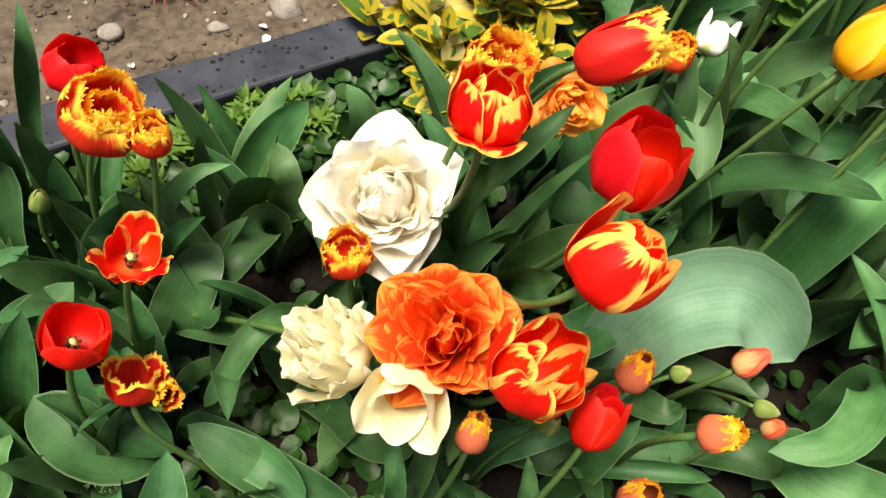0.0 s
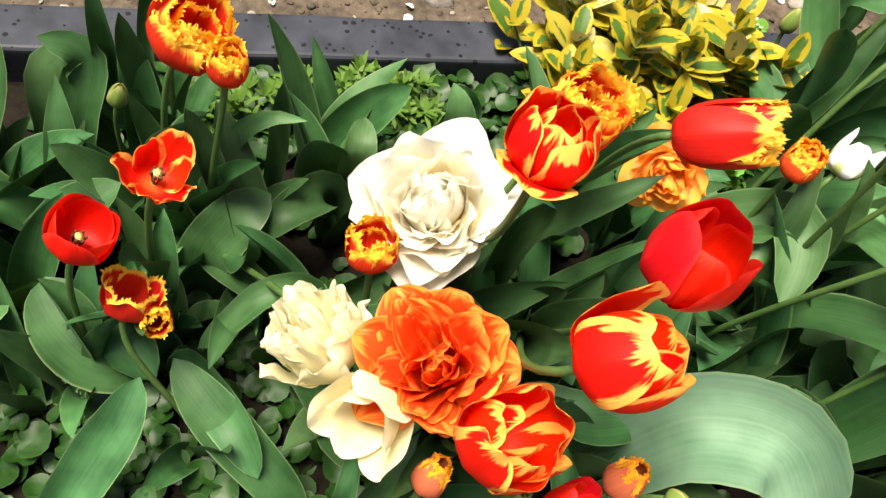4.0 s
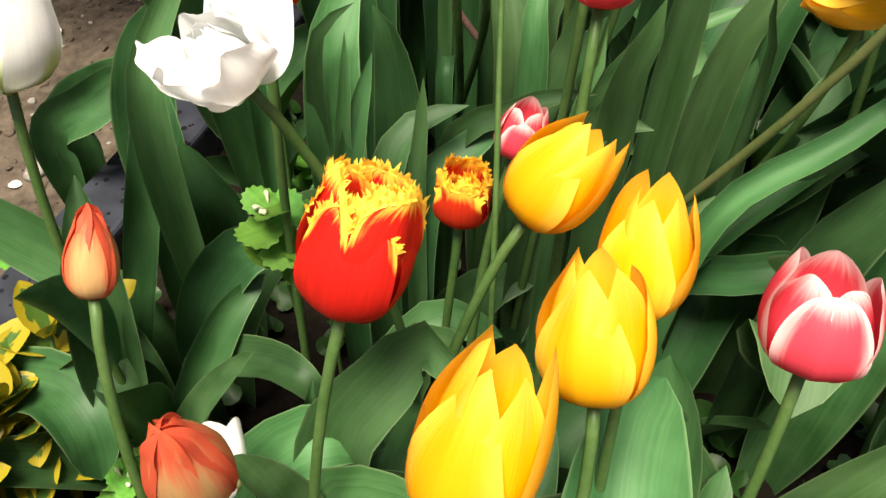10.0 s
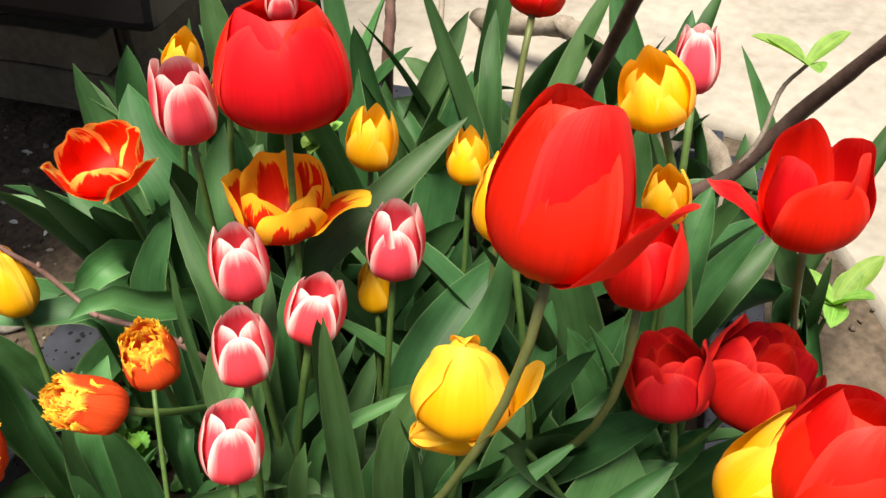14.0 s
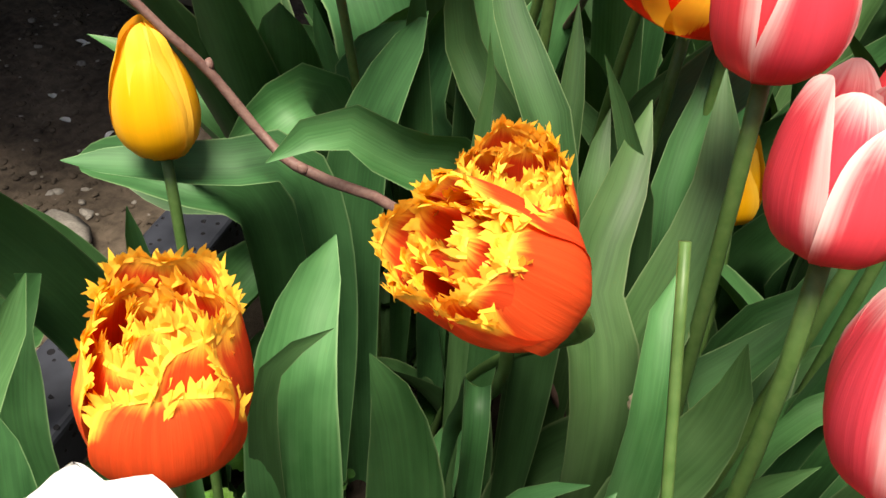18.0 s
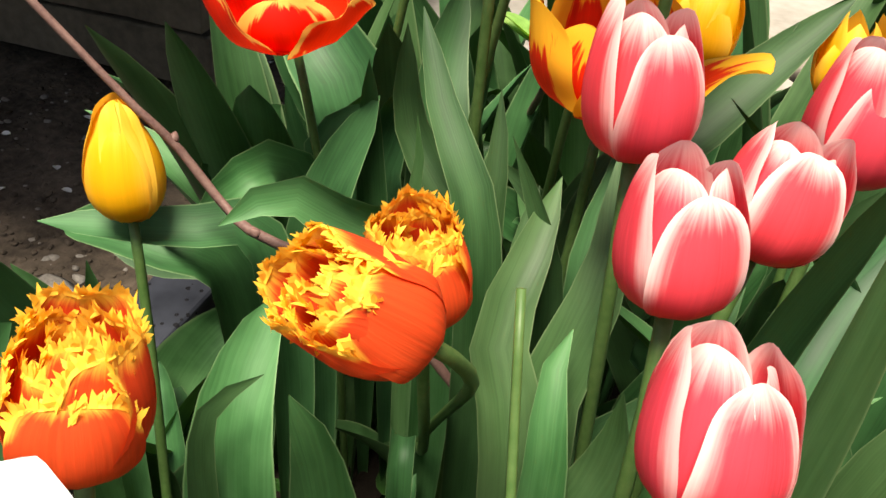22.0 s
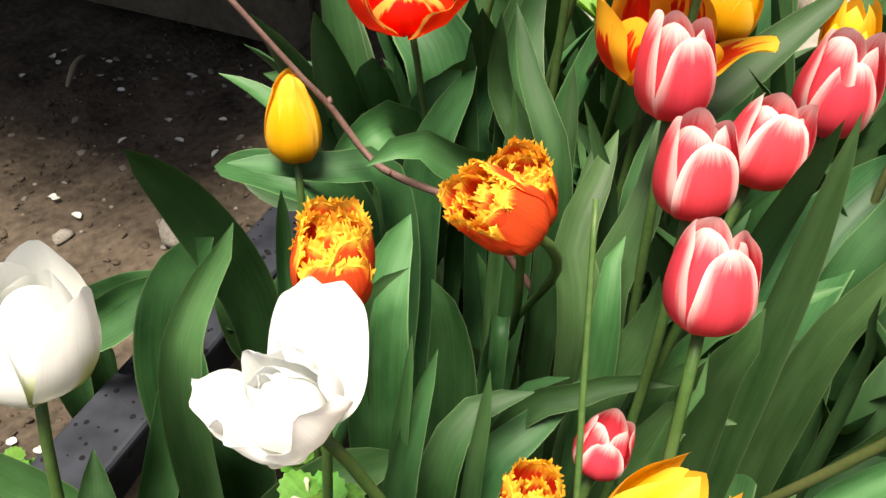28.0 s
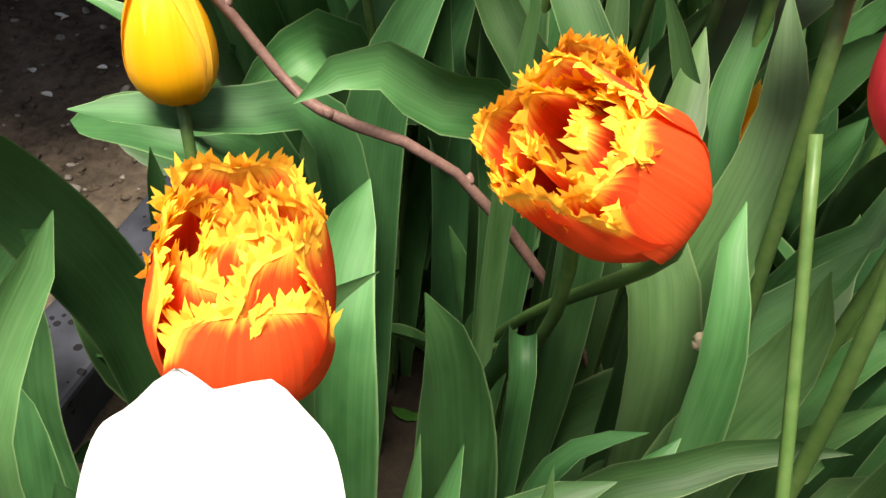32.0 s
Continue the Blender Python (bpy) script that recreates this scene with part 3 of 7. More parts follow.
# ---- tulips ----
KINDS = {
    # petals outer, petals inner, belly, top, width, tip roundness, flat, wave, fringe, curl, notch
    "redhigh": dict(mat="red", petals=[(0, 1.0, 0.56, 1.0, 1.15), (120, 1.0, 0.6, 1.0, 1.15), (-120, 1.0, 0.6, 1.0, 1.15), (60, 0.92, 0.5, 1.0, 1.05), (-60, 0.92, 0.5, 1.0, 1.05), (180, 0.92, 0.5, 1.0, 1.05)], tip=2.1, wave=0.04, label="large bright red tulip high over the bed"),
    "side": dict(mat="stripe", petals=[(0, 1.0, 0.60, 1.06, 0.92), (-98, 1.05, 1.20, 1.16, 0.9), (95, 1.0, 0.66, 1.08, 0.92), (180, 1.0, 0.7, 1.06, 1.0), (48, 0.9, 0.50, 1.04, 0.86), (-50, 0.9, 0.5, 1.02, 0.8), (130, 0.85, 0.5, 1.04, 0.85), (-145, 0.85, 0.6, 1.06, 0.85)], uneven=0.08, tip=1.85, wave=0.08, notch=0.03, label="red tulip streaked with yellow, one petal apart"),
    "stripelow": dict(mat="stripe", petals=[(10, 1.0, 0.95, 1.0, 0.8), (-72, 1.0, 1.05, 1.05, 0.85), (100, 1.0, 0.95, 1.0, 0.8), (180, 1.0, 0.8, 1.02, 0.85), (-25, 0.85, 0.55, 0.98, 0.66), (55, 0.85, 0.6, 1.0, 0.66), (135, 0.85, 0.6, 1.02, 0.66), (-120, 0.85, 0.6, 1.02, 0.66), (-60, 0.6, 0.34, 1.0, 0.5), (90, 0.6, 0.34, 1.0, 0.5)], uneven=0.18, tip=1.9, wave=0.16, notch=0.04, label="open red tulip with broad pale yellow edges"),
    "barrel": dict(mat="fringed", petals=[(14, 1.0, 0.82, 0.94, 0.92), (108, 1.0, 0.86, 1.04, 1.0), (-104, 1.0, 0.80, 1.08, 1.0), (62, 0.9, 0.7, 1.06, 0.95), (-46, 0.90, 0.74, 1.06, 0.85), (180, 0.88, 0.7, 1.05, 0.95), (-80, 0.6, 0.5, 1.04, 0.6)], tip=2.2, wave=0.12, fringe=0.13, uneven=0.08, label="barrel-shaped red tulip with yellow frilled edges"),
    "pink": dict(mat="pink", petals=[(2, 1.0, 0.66, 0.88, 0.86), (98, 1.0, 0.62, 1.0, 0.94), (-104, 1.0, 0.64, 1.02, 0.94), (50, 0.88, 0.46, 0.95, 0.88), (-52, 0.88, 0.46, 0.96, 0.88), (178, 0.90, 0.58, 1.02, 0.92)], uneven=0.12, tip=1.85, wave=0.09, label="pink tulip with white petal edges", curl=0.06),
    "egg": dict(mat="yellow", petals=[(-8, 1.0, 0.04, 1.10, 1.10), (132, 1.0, 0.10, 1.08, 1.05), (-112, 1.0, 0.06, 1.08, 1.08), (72, 0.95, 1.55, 1.08, 0.95), (-60, 0.86, 0.04, 1.06, 0.95), (180, 0.86, 0.06, 1.04, 0.95), (40, 0.86, 0.10, 1.04, 0.95)], tip=2.1, wave=0.06, label="full egg-shaped yellow tulip with a petal falling open"),
    "yellow": dict(mat="yellow", uneven=0.2, petals=[(-22, 1.0, 0.42, 0.92, 1.0), (100, 1.0, 0.60, 1.04, 1.0), (-130, 1.0, 0.50, 1.06, 1.0), (45, 0.9, 0.50, 1.0, 0.95), (-78, 0.88, 0.36, 1.04, 0.95), (172, 0.88, 0.44, 1.06, 0.95)], tip=1.3, wave=0.10, label="plain golden yellow tulip", curl=0.05),
    "cup": dict(mat="red", uneven=0.08, petals=[(-40, 1.0, 0.66, 0.96, 0.98), (86, 1.0, 0.82, 1.0, 1.0), (-158, 1.0, 0.70, 1.06, 1.0), (24, 0.92, 0.50, 0.92, 0.95), (146, 0.92, 0.62, 1.04, 0.95), (-100, 0.92, 0.56, 1.02, 0.95)], tip=1.9, wave=0.10, notch=0.02, crease=0.09, label="bright red cup-shaped tulip"),
    "cupopen": dict(mat="red", rings=[(3, 1.0, 1.0, 1.0, 1.05), (3, 0.9, 0.9, 0.95, 1.0)], tip=2.0, wave=0.04, label="open bright red tulip seen into the cup", stamens=True),
    "redbig": dict(mat="red", petals=[(-18, 1.0, 0.34, 1.0, 1.14), (62, 1.0, 1.75, 0.72, 0.8), (-135, 1.0, 0.50, 1.02, 1.14), (40, 0.94, 0.46, 0.98, 1.1), (-75, 0.92, 0.40, 1.0, 1.05), (150, 0.94, 0.45, 1.0, 1.1)], tip=2.1, wave=0.04, label="large bright red tulip with a petal folded out"),
    "cupwide": dict(mat="red", petals=[(-85, 0.9, 2.1, 0.78, 0.55), (20, 1.0, 0.9, 0.9, 1.05), (130, 1.0, 1.05, 1.0, 1.0), (-150, 1.0, 0.8, 1.08, 0.9), (75, 0.9, 0.85, 0.98, 0.95), (-45, 0.9, 0.6, 0.95, 0.95)], tip=1.8, wave=0.12, label="wide open bright red tulip with pointed petals"),
    "dark": dict(mat="dark", petals=[(0, 1.0, 0.7, 0.84, 1.0), (88, 1.0, 0.95, 0.98, 1.0), (-95, 1.0, 0.9, 1.0, 1.0), (180, 1.0, 0.8, 1.05, 1.0), (45, 0.88, 0.62, 0.92, 0.92), (-48, 0.88, 0.6, 0.94, 0.92), (135, 0.88, 0.72, 1.02, 0.92), (-140, 0.88, 0.7, 1.02, 0.92), (20, 0.6, 0.4, 0.9, 0.7), (150, 0.6, 0.42, 0.95, 0.7), (-100, 0.6, 0.4, 0.95, 0.7)], tip=1.8, wave=0.09, label="dark crimson double tulip"),
    "stripe": dict(mat="stripe", petals=[(6, 0.8, 1.55, 0.62, 1.1), (-52, 1.0, 0.60, 0.98, 0.86), (58, 1.0, 0.66, 1.0, 0.92), (-118, 1.05, 0.84, 1.02, 0.95), (172, 1.0, 0.74, 1.04, 0.98), (112, 0.98, 0.76, 1.02, 0.95), (2, 0.86, 0.40, 1.0, 0.72), (-82, 0.7, 0.30, 1.02, 0.66), (90, 0.7, 0.34, 1.0, 0.66), (160, 0.7, 0.30, 1.02, 0.66)], uneven=0.12, tip=2.0, wave=0.13, notch=0.04, label="red tulip flamed with yellow, one petal hanging"),
    "openstripe": dict(mat="stripe", petals=[(175, 1.0, 1.5, 1.1, 0.85), (-60, 1.0, 1.7, 0.9, 0.75), (72, 1.0, 1.5, 1.0, 0.75), (0, 0.9, 1.3, 0.8, 0.6), (120, 0.9, 1.0, 0.95, 0.7), (-120, 0.9, 1.0, 0.95, 0.7)], tip=1.9, wave=0.16, notch=0.05, label="wide open red and yellow flamed tulip", stamens=True),
    "stripeopen": dict(mat="stripegold", petals=[(-95, 1.0, 1.05, 1.12, 1.0), (8, 1.0, 1.0, 0.78, 0.95), (75, 0.9, 2.1, 0.95, 0.66), (150, 1.0, 1.0, 1.12, 0.95), (-45, 0.85, 0.66, 0.95, 0.8), (50, 0.85, 0.75, 0.95, 0.8), (-160, 0.85, 0.8, 1.05, 0.85)], uneven=0.1, tip=2.0, wave=0.13, notch=0.05, label="open orange-gold tulip flamed with red"),
    "fringed": dict(mat="fringedgold", petals=[(-8, 1.0, 0.86, 0.90, 1.02), (112, 1.0, 0.84, 1.0, 1.02), (-128, 1.0, 0.84, 1.02, 1.02), (50, 0.92, 0.82, 0.96, 0.98), (-68, 0.92, 0.82, 1.0, 0.98), (172, 0.92, 0.9, 1.04, 0.98), (20, 0.62, 0.5, 0.92, 0.66), (140, 0.62, 0.55, 0.84, 0.66), (-100, 0.62, 0.5, 0.84, 0.66)], tip=2.3, wave=0.16, fringe=0.11, uneven=0.12, label="red fringed tulip with yellow frilled petal edges"),
    "fringedorange": dict(mat="fringedorange", petals=[(4, 1.0, 0.80, 0.80, 1.02), (98, 1.0, 0.82, 0.98, 1.04), (-98, 1.0, 0.82, 0.98, 1.04), (178, 1.0, 0.8, 1.08, 1.04), (50, 0.86, 0.66, 0.90, 0.85), (-48, 0.86, 0.68, 0.88, 0.85), (135, 0.86, 0.70, 1.0, 0.85), (-140, 0.86, 0.72, 0.98, 0.85), (10, 0.55, 0.36, 0.92, 0.6), (130, 0.55, 0.4, 0.98, 0.6), (-110, 0.55, 0.38, 0.96, 0.6)], tip=2.6, wave=0.16, fringe=0.11, uneven=0.12, label="orange fringed tulip with yellow frilled petal edges"),
    "fringeopen": dict(mat="fringed", rings=[(3, 0.9, 1.4, 1.0, 0.85), (3, 0.8, 1.1, 0.95, 0.8)], tip=2.2, wave=0.14, fringe=0.09, label="open red and yellow fringed tulip", stamens=True),
    "double": dict(mat="white", rings=[(6, 0.66, 1.14, 0.66, 0.74), (6, 0.62, 1.00, 0.90, 0.70), (7, 0.54, 0.80, 1.08, 0.58), (6, 0.44, 0.56, 1.2, 0.46), (7, 0.30, 0.40, 1.26, 0.36), (6, 0.34, 0.12, 1.12, 0.38), (5, 0.22, 0.05, 1.18, 0.30)], tip=1.75, wave=0.26, notch=0.09, tilt=18, label="white double tulip with crowded ruffled petals"),
    "doubleragged": dict(mat="ivory", rings=[(6, 0.68, 1.16, 0.70, 0.84), (6, 0.62, 1.00, 0.92, 0.76), (7, 0.54, 0.80, 1.08, 0.60), (7, 0.46, 0.56, 1.16, 0.50), (7, 0.40, 0.34, 1.16, 0.46), (6, 0.46, 0.06, 1.0, 0.56), (6, 0.30, 0.10, 1.12, 0.40)], tip=1.5, wave=0.30, notch=0.11, tilt=20, label="ivory double tulip with ragged petals and creamy heart"),
    "doublebig": dict(mat="peach", rings=[(7, 0.66, 1.14, 0.76, 0.62), (7, 0.62, 1.00, 0.98, 0.56), (8, 0.54, 0.80, 1.14, 0.48), (7, 0.42, 0.56, 1.24, 0.42), (6, 0.30, 0.34, 1.26, 0.34), (5, 0.26, 0.10, 1.16, 0.30)], tip=2.2, wave=0.24, notch=0.09, tilt=17, label="large orange double tulip with crowded ruffled petals"),
    "doubletight": dict(mat="cream", rings=[(8, 0.78, 1.0, 1.05, 0.52), (9, 0.72, 0.84, 1.3, 0.46), (9, 0.60, 0.62, 1.45, 0.40), (8, 0.44, 0.40, 1.5, 0.33), (6, 0.26, 0.20, 1.48, 0.28)], tilt=9, tip=2.4, wave=0.22, notch=0.06, label="cream double tulip packed with ruffled petals"),
    "stripewide": dict(mat="stripe", petals=[(-80, 1.0, 1.25, 1.05, 0.85), (28, 1.0, 1.35, 0.72, 0.9), (150, 1.0, 0.95, 1.1, 0.95), (90, 0.9, 1.0, 0.95, 0.85), (-25, 0.9, 0.8, 0.9, 0.85), (-150, 0.9, 0.8, 1.15, 0.85)], uneven=0.1, tip=1.8, wave=0.12, notch=0.04, label="wide open red tulip edged with yellow"),
    "floppy": dict(mat="cream", rings=[(3, 0.9, 1.3, 1.0, 0.95), (3, 0.75, 0.9, 0.95, 0.85)], tip=1.8, wave=0.14, label="drooping pale cream tulip with loose petals"),
    "whitefloppy": dict(mat="white", petals=[(0, 1.0, 1.45, 0.95, 0.95), (70, 1.0, 1.05, 0.95, 0.85), (-80, 1.0, 1.15, 1.0, 0.95), (-135, 1.0, 1.55, 1.25, 0.72), (-30, 0.88, 0.6, 0.95, 0.9), (105, 0.88, 0.7, 1.0, 0.85), (165, 0.88, 0.7, 1.05, 0.85), (30, 0.66, 0.20, 0.95, 0.8), (150, 0.66, 0.16, 1.0, 0.8), (-90, 0.66, 0.16, 1.0, 0.8), (0, 0.5, 0.05, 0.95, 0.7), (120, 0.4, 0.05, 1.0, 0.6), (-120, 0.4, 0.05, 1.0, 0.6)], tip=1.8, wave=0.26, notch=0.06, label="overblown white tulip with spreading petals"),
    "white": dict(mat="whitegreen", petals=[(68, 1.0, 0.88, 1.08, 1.06), (-66, 1.02, 0.70, 0.96, 1.14), (164, 1.0, 0.60, 1.34, 0.90), (4, 0.92, 0.50, 1.0, 1.0), (118, 0.88, 0.34, 1.22, 0.9), (-118, 0.88, 0.34, 1.24, 0.9), (20, 0.7, 0.2, 1.14, 0.8), (-160, 0.7, 0.2, 1.2, 0.8)], tip=1.9, wave=0.09, label="white tulip with green-flushed petals"),
    "whitebud": dict(mat="whitegreen", petals=[(80, 1.0, 0.95, 1.06, 1.0), (-78, 1.0, 0.90, 1.06, 1.0), (180, 1.0, 0.7, 0.95, 0.9), (0, 0.95, 0.62, 0.62, 0.95), (40, 0.8, 0.4, 0.85, 0.7), (-45, 0.8, 0.4, 0.82, 0.7), (130, 0.7, 0.3, 0.9, 0.7), (-130, 0.7, 0.3, 0.9, 0.7)], tip=1.7, wave=0.08, label="small half-open white tulip with green-flushed petals"),
    "bud": dict(mat="bud", petals=[(-20, 1.0, 0.05, 0.98, 1.10), (100, 1.0, 0.06, 1.0, 1.10), (-140, 1.0, 0.05, 1.0, 1.10), (40, 0.92, 0.02, 0.98, 1.05), (160, 0.9, 0.02, 1.0, 1.05), (-80, 0.9, 0.02, 1.0, 1.05)], tip=1.9, wave=0.05, label="closed salmon pink tulip bud"),
    "budf": dict(mat="budfringe", rings=[(3, 1.0, 0.42, 0.97, 1.15), (3, 0.88, 0.40, 1.0, 1.05)], tip=2.2, wave=0.05, fringe=0.09, label="salmon tulip bud opening with yellow fringe"),
    "budg": dict(mat="greenbud", rings=[(3, 1.0, 0.18, 1.0, 1.15), (3, 0.88, 0.12, 0.97, 1.05)], tip=1.5, wave=0.02, label="small closed green tulip bud"),
}
SEED = [100]
TULIPS = []


def in_clearing(x, y):
    """Where the bed opens up between its tall leaves, so that low growth alone stands under them."""
    return 0.40 < x < 0.80 and 0.48 < y < 0.96


def tulip(kind, foot, crown, radius, root=None, mat=None, leaves=3, label=None, stem=0.0026, toward=None, reach=1.0, flag=None):
    """A tulip from its bulb: stem, petals ring by ring, stamens where the cup is open, and its own leaves."""
    SEED[0] += 1
    rng = random.Random(SEED[0])
    k = KINDS[kind]
    foot, crown = np.array(foot, float), np.array(crown, float)
    axis = crown - foot
    L = float(np.linalg.norm(axis))
    axis /= L
    if root is None:
        lean = axis.copy()
        lean[2] = 0
        root = foot - lean * foot[2] * 0.35 + np.array([rng.uniform(-.015, .015), rng.uniform(-.015, .015), 0])
    root = np.array([root[0], root[1], -0.004])
    top = thing("tulip", root, (label or k["label"]) + " on its stem", "tulip", "tulips in the bed")
    TULIPS.append(top)
    h = foot[2]
    path = bezier([(0, 0, 0), (rng.uniform(-.022, .022), rng.uniform(-.022, .022), h * 0.42), foot - root - axis * h * (0.05 + 0.33 * axis[2] ** 3), foot - root + axis * L * 0.03], np.linspace(0, 1, 14))
    path_of_stem = path
    brown = kind in ("redbig", "cupwide") or (kind == "cup" and h > 0.4)
    st = min(stem, radius * 0.24)
    part("stem", tube_mesh("stem", path, [st * (1.15 - 0.15 * i / 13) for i in range(14)], STEM_BROWN if brown else STEM), top)
    turn = frame_of(axis)
    spin = rng.random() * 6.3
    if toward is not None:
        spin = math.atan2(*(turn.T @ np.array(toward))[[1, 0]])
    turn = frame_of(axis, spin)
    messy = 3.0 if kind.startswith("double") else 1.0
    pm = PETAL[mat or k["mat"]]
    if "petals" in k:
        plan = [(ring, 0 if i < 3 else 1, radians(deg) + rng.uniform(-.07, .07), *rest) for i, (deg, *rest) in enumerate(k["petals"]) for ring in (0 if rest[0] > 0.95 else 1 if rest[0] > 0.75 else 2,)]
    else:
        plan = [(ring, i, 2 * math.pi * (i + (0.5 if ring % 2 else 0.0)) / count + rng.uniform(-.12, .12) * messy, *rest) for ring, (count, *rest) in enumerate(k["rings"]) for i in range(count)]
    for ring, i, phi, belly, r_top, ln, wd in plan:
        jit = rng.uniform(1 - 0.05 * messy, 1 + 0.04 * messy)
        rt = r_top * rng.uniform(1 - 0.07 * messy, 1 + 0.07 * messy)
        wave = k.get("wave", 0.05)
        if k.get("uneven"):
            rt *= 1 + rng.uniform(-1, 1) * k["uneven"]
            jit *= rng.uniform(0.93, 1.03)
        tilted = turn
        if k.get("tilt"):
            tilted = turn @ np.array(Euler([radians(rng.gauss(0, k["tilt"] * 0.6)) for _ in range(3)]).to_matrix())
        me = petal_mesh(rng, tilted, foot - root, phi, L * ln * jit, radius * 0.12, radius * belly * (1 - 0.03 * ring), radius * rt, radius * wd * 1.02,
                        k["tip"], 0.85 if r_top < 1.15 else 0.6, 0.5, wave, k.get("fringe", 0.0) * (radius + 0.012), pm, k.get("curl", 0.0), k.get("notch", 0.0), 0.0, 0.0 if messy > 1 else k.get("crease", 0.04), *((13, 17) if messy > 1 else (13, 18)))
        part("petal", me, top)
    if flag is not None:
        # one broad petal that stands apart from the rest
        up = np.array(flag) - foot
        apart = frame_of(up)
        apart = frame_of(up, math.atan2(*(apart.T @ np.array(toward))[[1, 0]]))
        part("petal", petal_mesh(rng, apart, foot - root, math.pi, float(np.linalg.norm(up)), radius * 0.1, radius * 0.42, radius * 0.1, radius * 1.02, 2.9, 0.8, 0.5, 0.17, 0.0, pm, notch=0.06, nu=17, nv=26, bow=radius * 1.7), top)
    if k.get("stamens"):
        for i in range(6):
            a = i * math.pi / 3
            d = np.array([math.cos(a) * 0.18, math.sin(a) * 0.18, 1.0])
            p0 = np.array([d[0], d[1], 0.1]) * radius * 0.5
            p1 = p0 + d * L * 0.34
            path = np.array([p0, (p0 + p1) / 2, p1 * 0.96, p1, p1 + d * L * 0.08]) @ turn.T + foot - root
            part("stamen", tube_mesh("stamen", path, [0.0006, 0.0006, 0.0008, 0.0016, 0.0007], ANTHER, 6), top)
        path = np.array([(0, 0, 0.004), (0, 0, L * 0.2), (0, 0, L * 0.38), (0, 0, L * 0.42)]) @ turn.T + foot - root
        part("pistil", tube_mesh("pistil", path, [0.0022, 0.0026, 0.0022, 0.0034], PISTIL, 8), top)
    a0 = rng.random() * 6.3
    far = float(np.dot(foot, KERB_DIR)) > 0.72
    sparse = in_clearing(root[0], root[1]) or in_clearing(foot[0], foot[1])
    if sparse:
        reach *= 0.5
    for i in range(min(leaves, 1) if sparse else max(min(leaves, 1), leaves - (1 if far else 0))):
        ln = min(h * rng.uniform(0.55, 0.9), 0.37) * reach * (1.0 if far else 0.72)
        basal_leaf(rng, top, a0 + i * 2.4 + rng.uniform(-.4, .4), ln, min(rng.uniform(0.026, 0.044) * (0.7 + h), ln * 0.24), None, rng.uniform(0.10, 0.6))
    if h > 0.22 and leaves and not sparse and not kind.startswith("bud"):
        for i in range(3 if h > 0.3 else 2):
            stem_leaf(rng, top, path_of_stem, 2 + 2 * i, a0 + 1.2 + i * 2.9, h * rng.uniform(0.48, 0.58) * (1.0 - 0.17 * i))
    return top


def stem_leaf(rng, top, stem, k, a, length):
    """A leaf that clasps the stem part way up and leans off it."""
    out = np.array([math.cos(a), math.sin(a), 0.0])
    axis = stem[k + 2] - stem[k]
    axis /= np.linalg.norm(axis)
    p0 = stem[k] + out * 0.003
    p1 = p0 + axis * length * 0.38 + out * length * 0.04
    p2 = p1 + axis * length * 0.34 + out * length * rng.uniform(0.06, 0.14)
    p3 = p2 + axis * length * rng.uniform(0.1, 0.3) + out * length * rng.uniform(0.08, 0.24)
    me = leaf_mesh(bezier([p0, p1, p2, p3], np.linspace(0, 1, 14)), min(0.050, length * 0.25) * rng.uniform(0.8, 1.1), LEAF if rng.random() < 0.7 else LEAF_LIGHT, -out + axis * 0.4,
                   rng.uniform(-20, 20), rng.uniform(-40, 40), rng.uniform(0.6, 1.1), rng.uniform(0.04, 0.10), rng.uniform(0.9, 1.15), rng.uniform(0.3, 0.42), rng)
    return part("leaf", me, top)


def basal_leaf(rng, top, a, length, width, mat=None, droop=None):
    out = np.array([math.cos(a), math.sin(a), 0.0])
    up = np.array([0, 0, 1.0])
    droop = rng.uniform(0.2, 0.95) if droop is None else droop
    p0 = out * 0.006
    p1 = p0 + up * length * 0.42 + out * length * 0.05
    p2 = p1 + up * length * 0.36 * (1.25 - droop * 0.6) + out * length * (0.10 + 0.16 * droop)
    p3 = p2 + up * length * (0.42 - 0.62 * droop) + out * length * (0.12 + 0.30 * droop)
    me = leaf_mesh(bezier([p0, p1, p2, p3], np.linspace(0, 1, 16)), width, mat or (LEAF if rng.random() < 0.8 else LEAF_LIGHT), -out + up * 0.5,
                   rng.uniform(-25, 25), rng.uniform(-50, 50), rng.uniform(0.35, 0.9), rng.uniform(0.04, 0.12), rng.uniform(0.8, 1.15), rng.uniform(0.32, 0.5), rng)
    return part("leaf", me, top)


def broad_leaf(points, width, face, mat=None):
    """A leaf of the nearest tulip, led along its own midrib down to the soil."""
    SEED[0] += 1
    rng = random.Random(SEED[0])
    pts = [np.array(p) for p in points]
    d = pts[0] - pts[1]
    foot = pts[0] + np.array([d[0], d[1], 0]) * 0.35
    foot[2] = 0.0
    top = min(TULIPS, key=lambda o: (o.location.x - foot[0]) ** 2 + (o.location.y - foot[1]) ** 2)
    root = np.array(top.location)
    mid = even_curve([foot] + pts, 24) - root
    me = leaf_mesh(mid, width, mat or LEAF, face, rng.uniform(-12, 12), rng.uniform(-20, 20), rng.uniform(0.3, 0.75), rng.uniform(0.05, 0.12), rng.uniform(0.7, 0.95), 0.66, rng)
    return part("leaf", me, top)


